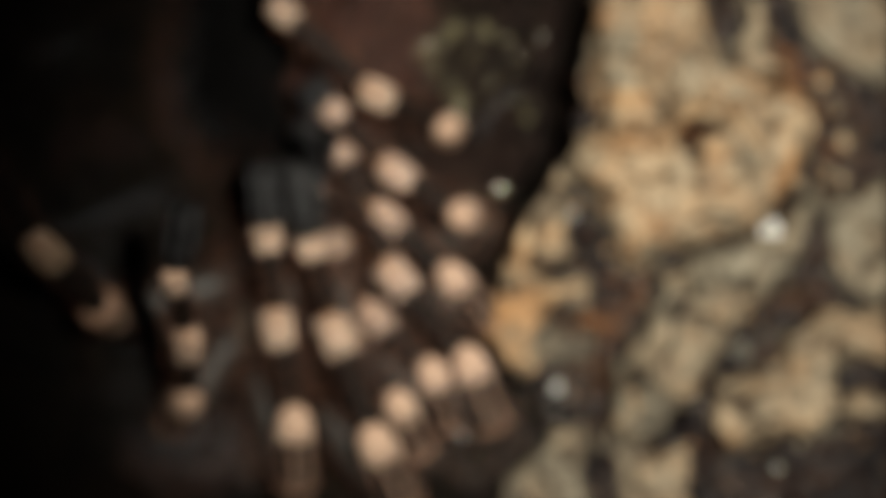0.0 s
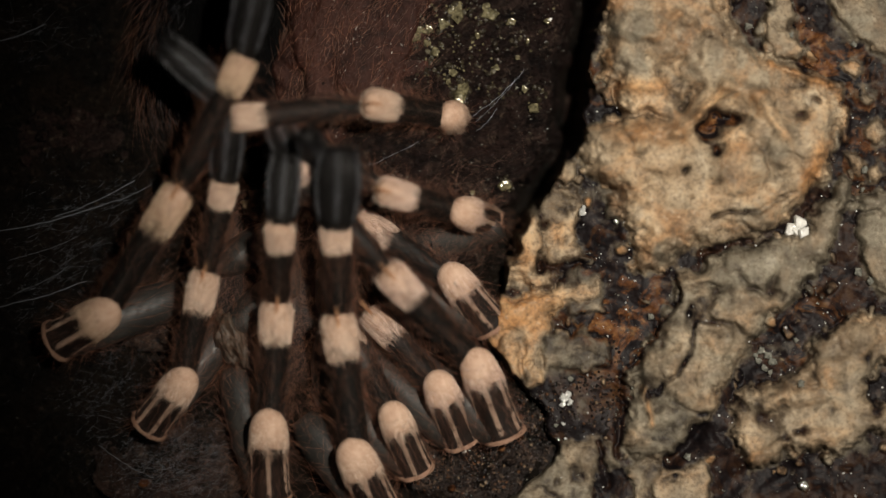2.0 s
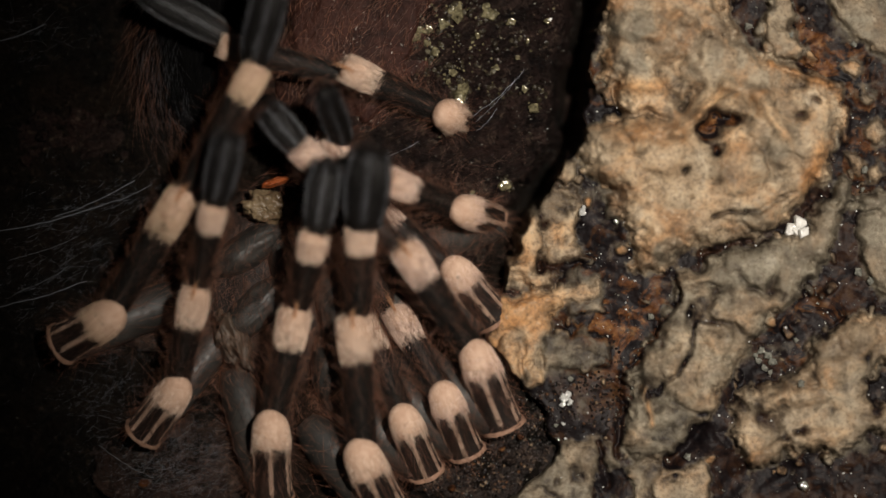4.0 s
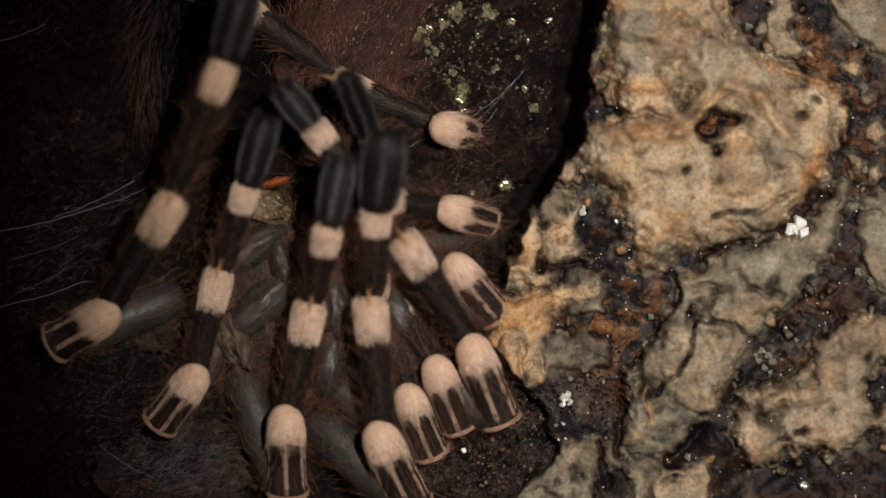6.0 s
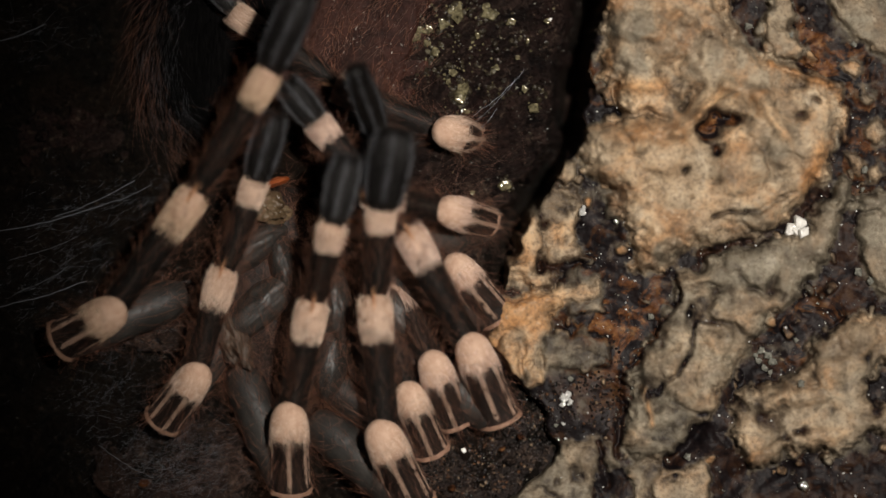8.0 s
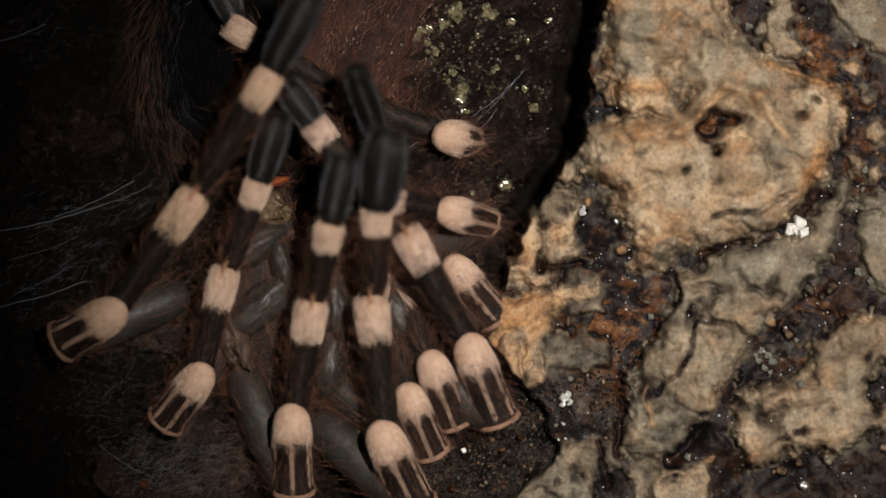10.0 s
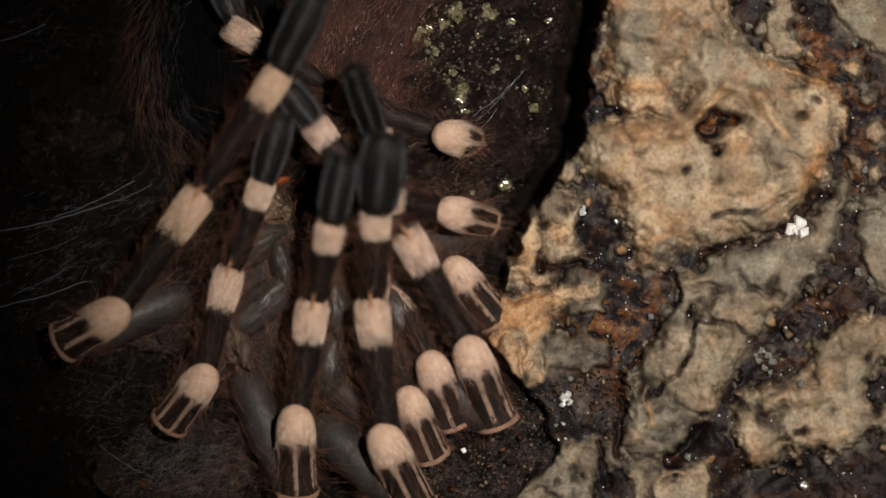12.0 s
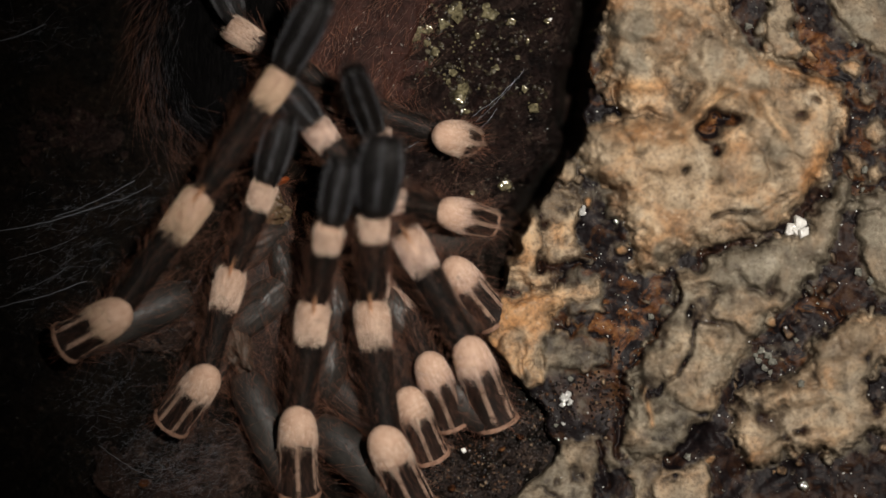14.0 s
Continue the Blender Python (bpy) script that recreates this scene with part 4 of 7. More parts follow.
def body():
    abdomen = blob("abdomen", 385, 90, 165, 235, -9, -0.5, SHADED_BLACK, 8, 3)
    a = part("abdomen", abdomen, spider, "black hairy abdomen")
    part("down", coat("down", 4000, abdomen, 2.6, 0.020, (-0.1, -1, 0), 0.35, SHADED_BLACK_HAIR), a)
    # sheen_fringe: pale bluish hairs that colour in the sheen of the black ones
    for name, count, long, wide, look_of in (("fringe", 260, 8.0, 0.015, RED_HAIR), ("pale_fringe", 70, 8.5, 0.012, BUFF_HAIR), ("dark_fringe", 1500, 4.5, 0.022, SHADED_BLACK_HAIR), ("sheen_fringe", 260, 5.0, 0.010, SHEEN_HAIR)):
        k = rng.normal(3.3, 0.55, count)
        edge = rng.uniform(*{"dark_fringe": (0.5, 0.95), "sheen_fringe": (0.45, 0.9)}.get(name, (0.66, 1.0)), count)
        root = np.array([at(385 + 165 * e * math.cos(q), 90 - 235 * e * math.sin(q), -3.0 + 3 * math.sqrt(max(0, 1 - e * e))) for q, e in zip(k, edge)])
        way = np.stack((-np.sin(k) * 0.7 + 0.35 * np.cos(k), np.cos(k) * 1.0, np.full(count, 0.22)), 1) * np.array((-1, 1, 1)) * np.array((-1, 1, 1)) + rng.normal(size=(count, 3)) * 0.34
        bend = np.stack((np.full(count, 0.25), np.full(count, -0.15), np.full(count, -0.15)), 1) + rng.normal(size=(count, 3)) * 0.12
        part(name, hairs(name, root, way, long * MM * rng.uniform(0.4, 1.2, count), wide * MM, bend, look_of), a, "long curved hair")
    shield = blob("carapace", 632, 60, 135, 225, -6, 2.2, RUSSET, -14, 7, 0.28)
    c = part("carapace", shield, spider, "russet shed shield with short down")
    part("down", coat("down", 700, shield, 4.2, 0.022, (0.55, 1, 0.1), 0.3, BUFF_HAIR, 0.3), c)
    part("fleck", coat("fleck", 330, shield, 0.32, 0.09, (0.4, 1, 0.2), 0.4, FLECK, 0.8, lambda co: co[:, 0] > at(585, 0)[0]), c, "small pale flecks of dust")
    part("dark_down", coat("dark_down", 1500, shield, 4.2, 0.026, (0.5, 1, 0.1), 0.3, RED_HAIR, 0.5), c)
    trunk = blob("sternum", 480, 520, 130, 200, -8, 1.6, BROWN, 0, 9)
    t = part("sternum", trunk, spider, "dark grey underside")
    part("down", coat("down", 1300, trunk, 7.0, 0.014, (0.2, -0.6, 0.3), 0.5, RED_HAIR, 0.45), t)
    for i, (x, y, rx, ry, turn, skin) in enumerate(((412, 606, 30, 54, 24, TAN), (456, 545, 34, 80, -48, GREY), (436, 442, 30, 72, -58, GREY), (500, 470, 26, 60, 15, GREY), (582, 640, 30, 66, -6, GREY),
                                                   (590, 540, 30, 70, 8, GREY), (640, 640, 28, 56, 20, GREY), (705, 560, 30, 62, 25, GREY))):
        lobe = blob("coxa", x, y, rx * 1.1, ry * 1.1, -4, 4.2 + 0.4 * (i % 3), skin, turn, 20 + i, 0.07 if skin is GREY else 0.3)
        c = part("coxa", lobe, spider, "bare grey leg base" if skin is GREY else "brown skin of a leg joint")
        part("setae", coat("setae", 110, lobe, 6.5, 0.013, (0.3, -0.9, 0.3), 0.4, RED_HAIR, 0.4), c)
    part("mouth_base", blob("mouth_base", 470, 368, 40, 28, -2, 4.2, HORN, -16, 31, 0.35), spider, "pale horn-coloured mouth base")
    part("fang", blob("fang", 486, 322, 26, 8, 1, 5.2, AMBER, 16, 33, 0.2), spider, "glossy orange fang")


body()


def wisps():
    """Long loose red-brown hairs that stand round the folded knees."""
    n = 280
    x, y = rng.normal(820, 40, n), rng.uniform(280, 475, n)
    root = np.array([at(a, b, rng.uniform(0.5, 4.0)) for a, b in zip(x, y)])
    way = rng.normal(size=(n, 3)) * np.array((1, 1, 0.35)) + np.array((0.2, 0.1, 0.3))
    part("loose_hair", hairs("loose_hair", root, way, 6.0 * MM * rng.uniform(0.4, 1.2, n), 0.014 * MM, rng.normal(size=(n, 3)) * 0.55, BUFF_HAIR), spider, "long loose red-brown hairs")


wisps()


def shed_hair():
    """Short shed hair, matted on the bark round the spider."""
    spots = np.array([(375, 800, 45, 45), (330, 850, 60, 30), (300, 560, 40, 26), (250, 600, 40, 20), (420, 850, 30, 30)], float)
    n = 1500
    pick = spots[rng.integers(0, len(spots), n)]
    root = np.array([at(rng.normal(a, c), rng.normal(b, d), rng.uniform(-1.4, 0.4)) for a, b, c, d in pick])
    way = rng.normal(size=(n, 3)) * np.array((1, 1, 0.3)) + np.array((0.2, 0.3, 0.35))
    mat_hair = hairs("shed_hair", root, way, 2.6 * MM * rng.uniform(0.4, 1.3, n), 0.011 * MM, rng.normal(size=(n, 3)) * 0.4, BUFF_HAIR)
    tagged(new("shed_hair", mat_hair), "matted brown shed hair on dark bark", "hair", kind="stuff")


shed_hair()


def under_hair():
    """Long red-brown hair that stands up between the legs."""
    n = 1500
    x, y = rng.normal(545, 110, n), rng.normal(560, 130, n)
    root = np.array([at(a, b, rng.uniform(1.0, 5.5)) for a, b in zip(x, y)])
    way = rng.normal(size=(n, 3)) * np.array((0.6, 0.5, 0.3)) + np.array((0.3, 0.5, 0.45))
    part("under_hair", hairs("under_hair", root, way, 7.0 * MM * rng.uniform(0.4, 1.2, n), 0.017 * MM, rng.normal(size=(n, 3)) * 0.10, RED_HAIR), spider, "long red-brown hair")


under_hair()

# ---- silk ----


def strand(x0, y0, x1, y1, z, wide):
    """One thread of silk, slightly slack."""
    curve = bpy.data.curves.new("silk_strand", "CURVE")
    curve.dimensions, curve.bevel_depth, curve.bevel_resolution = "3D", 0.55 * wide * u, 1
    s = curve.splines.new("POLY")
    s.points.add(12)
    for i, p in enumerate(s.points):
        k = i / 12
        v = at(x0 + (x1 - x0) * k, y0 + (y1 - y0) * k + 5 * math.sin(3.1 * k) + rng.normal() * 0.8, z + 0.4 * math.sin(3.1 * k))
        p.co = (*v, 1)
    curve.materials.append(SILK)
    return tagged(new("silk_strand", curve), "fine pale thread of silk over dark bark", "silk", "silk threads")


for x0, y0, x1, y1, wide in ((-20, 412, 180, 362, 0.9), (90, 385, 235, 318, 0.7), (170, 362, 262, 328, 0.5), (-10, 545, 150, 497, 0.8), (-20, 72, 75, 40, 0.8), (20, 520, 120, 470, 0.4), (835, 205, 912, 140, 0.6),
                             (842, 215, 930, 120, 0.4), (620, 300, 740, 250, 0.4), (170, 790, 270, 850, 0.5), (10, 460, 130, 420, 0.4), (845, 230, 880, 190, 0.5)):
    strand(x0, y0, x1, y1, 1.5, wide)


def web():
    """Torn sheets of very fine silk that lie on the bark."""
    n = 2000
    patch = np.array([(90, 390), (40, 520), (110, 460), (200, 360), (290, 830), (200, 560), (150, 740), (40, 60), (350, 800), (280, 800), (330, 850), (300, 860), (250, 590), (310, 550), (200, 690), (280, 840), (360, 850), (240, 830), (320, 800)])
    c = patch[rng.integers(0, len(patch), n)] + rng.normal(size=(n, 2)) * np.array((55, 35))
    root = np.array([at(a, b, -1.2 + rng.uniform(0, 1.5)) for a, b in c])
    turn = rng.normal(0.35, 0.5, n)
    way = np.stack((np.cos(turn), np.sin(turn), rng.normal(0, 0.12, n)), 1)
    return hairs("silk_web", root, way, 2.8 * MM * rng.uniform(0.3, 1.3, n), 0.009 * MM, rng.normal(size=(n, 3)) * 0.12, SILK)


tagged(new("silk_web", web()), "torn sheets of fine silk over dark bark", "silk", kind="stuff")


def bone(x, y, z, tilt, turn):
    """A joint's pose: its near end in millimetres, its rise and its heading in degrees."""
    return pose(x * MM, y * MM, z * MM, tilt, 0, turn)


def motions():
    """The legs draw out, sweep over and settle; millimetres and degrees."""
    walk(A['patella'], [(0, bone(0.6, 19.8, 2.8, -76.7, -135.0)), (0.5, bone(0.4, 19.8, 2.8, -76.7, -135.0)), (0.8, bone(-0.8, 19.1, 2.8, -76.7, -135.0)), (0.9, bone(-0.5, 18.7, 2.8, -76.7, -135.0)), (1, bone(-0.2, 18.4, 2.8, -76.7, -135.0)), (1.1, bone(0.1, 18.7, 2.8, -76.7, -135.0)), (1.2, bone(0.4, 18.9, 2.8, -76.7, -135.0)), (1.3, bone(0.6, 19.1, 2.8, -76.7, -135.0)), (1.5, bone(0.9, 19.4, 2.8, -76.7, -135.0)), (2, bone(1.2, 20.2, 2.8, -76.7, -135.0)), (2.5, bone(1.3, 20.6, 2.8, -76.7, -135.0)), (3, bone(1.2, 20.6, 2.8, -76.7, -135.0)), (5.5, bone(0.4, 18.8, 5.0, -48.0, -98.0)), (6, bone(0.5, 18.3, 5.0, -48.0, -98.0)), (6.5, bone(1.0, 18.5, 5.0, -48.0, -98.0)), (7, bone(1.3, 18.4, 5.0, -48.0, -98.0)), (7.5, bone(1.2, 18.1, 5.0, -48.0, -98.0)), (8, bone(1.0, 17.7, 5.0, -48.0, -98.0)), (10.5, bone(1.0, 17.0, 5.0, -48.0, -98.0)), (12, bone(1.0, 17.0, 5.0, -48.0, -98.0)), (13, bone(1.0, 17.0, 5.0, -48.0, -98.0)), (14, bone(1.0, 17.0, 5.0, -48.0, -98.0))])
    walk(A['tibia'], [(0, bone(0.6, 19.8, 1.5, 37.4, 64.8)), (0.5, bone(0.4, 19.8, 1.5, 37.1, 67.2)), (0.8, bone(-0.8, 19.1, 1.5, 30.0, 77.3)), (0.9, bone(-0.5, 18.7, 1.5, 21.9, 81.5)), (1, bone(-0.2, 18.4, 1.5, 16.4, 82.3)), (1.1, bone(0.1, 18.7, 1.5, 21.0, 83.6)), (1.2, bone(0.4, 18.9, 1.5, 29.9, 84.8)), (1.3, bone(0.6, 19.1, 1.5, 36.5, 84.9)), (1.5, bone(0.9, 19.4, 1.5, 46.8, 85.3)), (2, bone(1.2, 20.2, 1.5, 48.6, 82.1)), (2.5, bone(1.3, 20.6, 1.5, 46.1, 73.0)), (3, bone(1.2, 20.6, 1.5, 40.6, 64.9)), (5.5, bone(0.4, 18.8, 1.5, 4.7, 67.8)), (6, bone(0.5, 18.3, 1.5, 4.7, 66.5)), (6.5, bone(1.0, 18.5, 1.5, 4.7, 68.7)), (7, bone(1.3, 18.4, 1.5, 4.7, 69.7)), (7.5, bone(1.2, 18.1, 1.5, 4.7, 69.1)), (8, bone(1.0, 17.7, 1.5, 4.7, 68.6)), (10.5, bone(1.0, 17.0, 1.5, 4.7, 69.3)), (12, bone(1.0, 17.0, 1.5, 4.7, 69.7)), (13, bone(1.0, 17.0, 1.5, 4.7, 70.0)), (14, bone(1.0, 17.0, 1.5, 4.7, 70.3))])
    walk(A['metatarsus'], [(0, bone(-11.4, 25.4, 10.0, 4.6, 47.8)), (0.5, bone(-11.9, 24.9, 9.9, 7.4, 46.9)), (0.8, bone(-14.7, 22.3, 8.1, 6.3, 37.6)), (0.9, bone(-15.5, 21.0, 6.0, 4.6, 53.5)), (1, bone(-15.6, 20.5, 4.5, 4.6, 72.2)), (1.1, bone(-15.1, 20.4, 5.7, 4.6, 79.4)), (1.2, bone(-13.8, 20.2, 8.1, 4.6, 81.8)), (1.3, bone(-12.7, 20.3, 9.8, 4.6, 83.9)), (1.5, bone(-10.5, 20.4, 12.2, 7.7, 88.6)), (2, bone(-9.9, 21.7, 12.5, 11.5, 95.6)), (2.5, bone(-9.9, 24.0, 12.0, 4.6, 96.2)), (3, bone(-10.3, 26.0, 10.8, 4.6, 91.0)), (5.5, bone(-14.3, 24.9, 1.2, 4.6, 57.3)), (6, bone(-14.1, 24.7, 1.2, 4.6, 52.7)), (6.5, bone(-13.8, 24.3, 1.2, 4.6, 51.8)), (7, bone(-13.6, 23.9, 1.2, 4.6, 51.6)), (7.5, bone(-13.7, 23.7, 1.2, 4.6, 52.7)), (8, bone(-13.8, 23.5, 1.2, 4.6, 55.5)), (10.5, bone(-13.8, 22.7, 1.2, 9.2, 59.2)), (12, bone(-13.9, 22.5, 1.2, 9.7, 58.8)), (13, bone(-13.9, 22.5, 1.2, 10.0, 58.5)), (14, bone(-13.9, 22.4, 1.2, 10.3, 58.2))])
    walk(A['tarsus'], [(0, bone(-26.0, 38.6, 10.4, 4.2, 9.4)), (0.5, bone(-26.2, 38.4, 11.3, 4.2, 8.0)), (0.8, bone(-26.7, 37.9, 9.1, 4.2, 17.2)), (0.9, bone(-31.3, 32.7, 6.4, 4.2, 28.3)), (1, bone(-34.3, 26.5, 4.9, 4.2, 36.7)), (1.1, bone(-34.4, 24.0, 6.1, 4.2, 41.2)), (1.2, bone(-33.3, 23.0, 8.5, 4.2, 42.9)), (1.3, bone(-32.3, 22.4, 10.2, 4.2, 45.0)), (1.5, bone(-30.2, 20.9, 13.6, 4.2, 49.2)), (2, bone(-29.3, 19.8, 15.3, 4.2, 48.9)), (2.5, bone(-29.4, 21.8, 12.4, 4.2, 61.5)), (3, bone(-30.0, 25.7, 11.1, 4.2, 68.4)), (5.5, bone(-30.8, 35.5, 1.6, 4.2, 51.3)), (6, bone(-29.7, 36.6, 1.6, 4.2, 66.4)), (6.5, bone(-29.2, 36.4, 1.6, 4.2, 60.0)), (7, bone(-29.0, 36.1, 1.6, 4.2, 49.1)), (7.5, bone(-29.4, 35.6, 1.6, 4.2, 45.3)), (8, bone(-30.0, 34.7, 1.6, 4.2, 38.4)), (10.5, bone(-30.7, 32.7, 3.1, 4.2, 23.2)), (12, bone(-30.6, 32.7, 3.3, 4.2, 22.8)), (13, bone(-30.6, 32.7, 3.4, 4.2, 22.5)), (14, bone(-30.6, 32.7, 3.5, 4.2, 22.2))])
    walk(A['femur'], [(0, bone(1.6, 18.8, -3.4, -70.4, 66.0)), (0.5, bone(1.4, 18.8, -3.4, -71.5, 64.4)), (0.8, bone(0.2, 18.1, -3.4, -74.5, 37.5)), (0.9, bone(0.5, 17.7, -3.4, -71.5, 36.7)), (1, bone(0.9, 17.4, -3.4, -68.8, 38.2)), (1.1, bone(1.1, 17.6, -3.4, -68.9, 44.5)), (1.2, bone(1.5, 17.9, -3.4, -68.4, 51.6)), (1.3, bone(1.6, 18.1, -3.4, -68.2, 55.6)), (1.5, bone(2.0, 18.4, -3.4, -67.5, 63.3)), (2, bone(2.3, 19.2, -3.4, -67.4, 77.6)), (2.5, bone(2.4, 19.6, -3.4, -67.0, 84.2)), (3, bone(2.4, 19.8, -3.4, -67.2, 86.4)), (5.5, bone(4.4, 19.3, -2.1, -60.3, 83.2)), (6, bone(4.5, 18.8, -2.1, -59.5, 78.1)), (6.5, bone(5.0, 19.0, -2.1, -57.5, 80.6)), (7, bone(5.3, 18.9, -2.1, -56.3, 80.2)), (7.5, bone(5.2, 18.5, -2.1, -56.5, 76.9)), (8, bone(5.1, 18.2, -2.1, -56.6, 73.7)), (10.5, bone(5.2, 17.4, -2.0, -55.5, 68.0)), (14, bone(5.3, 17.4, -1.9, -55.2, 67.9))])
    walk(B['patella'], [(0, bone(2.9, 5.6, 7.0, -58.0, -106.2)), (0.5, bone(2.3, 5.7, 7.0, -58.0, -106.1)), (1, bone(1.6, 5.4, 7.0, -58.0, -106.1)), (1.5, bone(2.2, 5.3, 7.0, -58.0, -106.0)), (2, bone(3.3, 5.5, 7.0, -58.0, -105.9)), (2.5, bone(4.0, 5.6, 7.0, -58.0, -105.9)), (3, bone(4.5, 5.8, 7.0, -58.0, -105.8)), (5.5, bone(1.4, 5.7, 7.0, -41.0, -105.5)), (7, bone(1.4, 5.7, 7.0, -41.0, -105.3)), (8, bone(1.4, 5.6, 7.0, -41.0, -105.2)), (10.5, bone(1.4, 5.5, 7.0, -41.0, -104.9)), (12, bone(1.4, 5.5, 7.0, -41.0, -104.7)), (14, bone(1.4, 5.4, 7.0, -41.0, -104.4))])
    walk(B['tibia'], [(0, bone(2.9, 5.6, 5.7, 11.5, 56.9)), (0.5, bone(2.3, 5.7, 5.7, 22.4, 57.0)), (1, bone(1.6, 5.4, 5.7, 13.9, 75.5)), (1.5, bone(2.2, 5.3, 5.7, 33.7, 77.4)), (2, bone(3.3, 5.5, 5.7, 34.2, 75.1)), (2.5, bone(4.0, 5.6, 5.7, 32.4, 70.4)), (3, bone(4.5, 5.8, 5.7, 31.7, 63.1)), (5.5, bone(1.4, 5.7, 5.7, 34.5, 79.6)), (7, bone(1.4, 5.7, 5.7, 34.4, 79.3)), (8, bone(1.4, 5.6, 5.7, 34.3, 79.1)), (10.5, bone(1.4, 5.5, 5.7, 34.1, 78.6)), (12, bone(1.4, 5.5, 5.7, 34.0, 78.3)), (14, bone(1.4, 5.4, 5.7, 33.9, 77.9))])
    walk(B['metatarsus'], [(0, bone(-7.8, 12.6, 6.8, 3.0, 45.5)), (0.5, bone(-7.9, 12.3, 9.2, 0.9, 46.3)), (1, bone(-10.6, 8.5, 7.3, -15.8, 53.6)), (1.5, bone(-8.7, 7.7, 11.6, -15.7, 54.4)), (2, bone(-7.5, 8.3, 11.7, -18.2, 61.4)), (2.5, bone(-6.6, 9.4, 11.3, -24.8, 74.6)), (3, bone(-5.7, 11.0, 11.2, -27.7, 93.7)), (5.5, bone(-9.5, 7.7, 11.8, -23.4, 177.7)), (14, bone(-9.5, 7.7, 11.7, -23.4, 177.7))])
    walk(B['tarsus'], [(0, bone(-17.7, 22.3, 6.3, 11.1, 42.4)), (0.5, bone(-17.9, 21.9, 8.2, 11.1, 44.2)), (1, bone(-20.9, 16.1, 2.5, 11.1, 47.8)), (1.5, bone(-19.1, 15.2, 6.8, 11.1, 51.9)), (2, bone(-18.4, 14.3, 6.4, 11.1, 50.2)), (2.5, bone(-17.7, 12.5, 4.9, 11.1, 43.0)), (3, bone(-16.6, 10.3, 4.3, 11.1, 35.2)), (5.5, bone(-10.0, -3.9, 5.5, 11.1, 1.5)), (14, bone(-10.0, -3.9, 5.4, 11.1, 1.5))])
    walk(B['femur'], [(0, bone(8.2, 4.1, 1.0, -13.8, 107.8)), (0.5, bone(7.6, 4.2, 1.1, -14.6, 109.1)), (1, bone(7.0, 3.9, 1.1, -15.8, 108.7)), (1.5, bone(7.6, 3.8, 1.1, -14.9, 107.1)), (2, bone(8.6, 4.0, 1.1, -13.6, 106.3)), (2.5, bone(9.4, 4.1, 1.1, -12.7, 106.1)), (3, bone(9.8, 4.3, 1.1, -12.3, 106.3)), (5.5, bone(6.8, 4.2, 1.2, -16.3, 111.2)), (6.5, bone(6.8, 4.2, 1.2, -16.4, 111.0)), (7.5, bone(6.9, 4.2, 1.2, -16.5, 110.7)), (8, bone(6.9, 4.1, 1.2, -16.6, 110.6)), (10.5, bone(6.9, 4.1, 1.3, -16.9, 109.9)), (12, bone(7.0, 4.0, 1.3, -17.0, 109.6)), (13, bone(7.0, 4.0, 1.3, -17.1, 109.3)), (14, bone(7.0, 3.9, 1.3, -17.2, 109.1))])
    walk(C['patella'], [(0, bone(1.5, -4.8, 6.5, -22.2, -140.5)), (1, bone(1.8, -5.0, 6.5, -22.2, -140.5)), (1.5, bone(1.8, -4.7, 6.5, -22.2, -140.5)), (2, bone(1.9, -4.8, 6.5, -22.2, -140.5)), (2.5, bone(1.9, -4.2, 6.5, -22.2, -140.5)), (3, bone(2.2, -4.1, 6.5, -22.2, -140.5)), (5.5, bone(2.4, -3.3, 6.5, -22.2, -140.5)), (7, bone(2.7, -3.4, 6.5, -22.2, -140.5)), (8, bone(2.6, -3.4, 6.5, -22.2, -140.5)), (10.5, bone(2.4, -3.7, 6.5, -22.2, -140.5)), (14, bone(2.4, -3.9, 6.5, -22.2, -140.5))])
    walk(C['tibia'], [(0, bone(1.5, -4.8, 5.2, 4.2, 48.1)), (0.5, bone(1.7, -4.8, 5.2, 3.4, 49.5)), (1, bone(1.8, -5.0, 5.2, 0.2, 54.6)), (1.5, bone(1.8, -4.7, 5.2, 0.3, 62.6)), (2, bone(1.9, -4.8, 5.2, 0.3, 58.0)), (2.5, bone(1.9, -4.2, 5.2, -0.7, 52.2)), (3, bone(2.2, -4.1, 5.2, -0.4, 45.8)), (5.5, bone(2.4, -3.3, 5.2, -3.6, 65.7)), (7, bone(2.7, -3.4, 5.2, -3.6, 65.4)), (8, bone(2.6, -3.4, 5.2, -3.6, 65.1)), (10.5, bone(2.4, -3.7, 5.2, -3.6, 62.9)), (12, bone(2.4, -3.8, 5.2, -3.6, 62.4)), (13, bone(2.4, -3.8, 5.2, -3.6, 62.1)), (14, bone(2.4, -3.9, 5.2, -3.6, 61.8))])
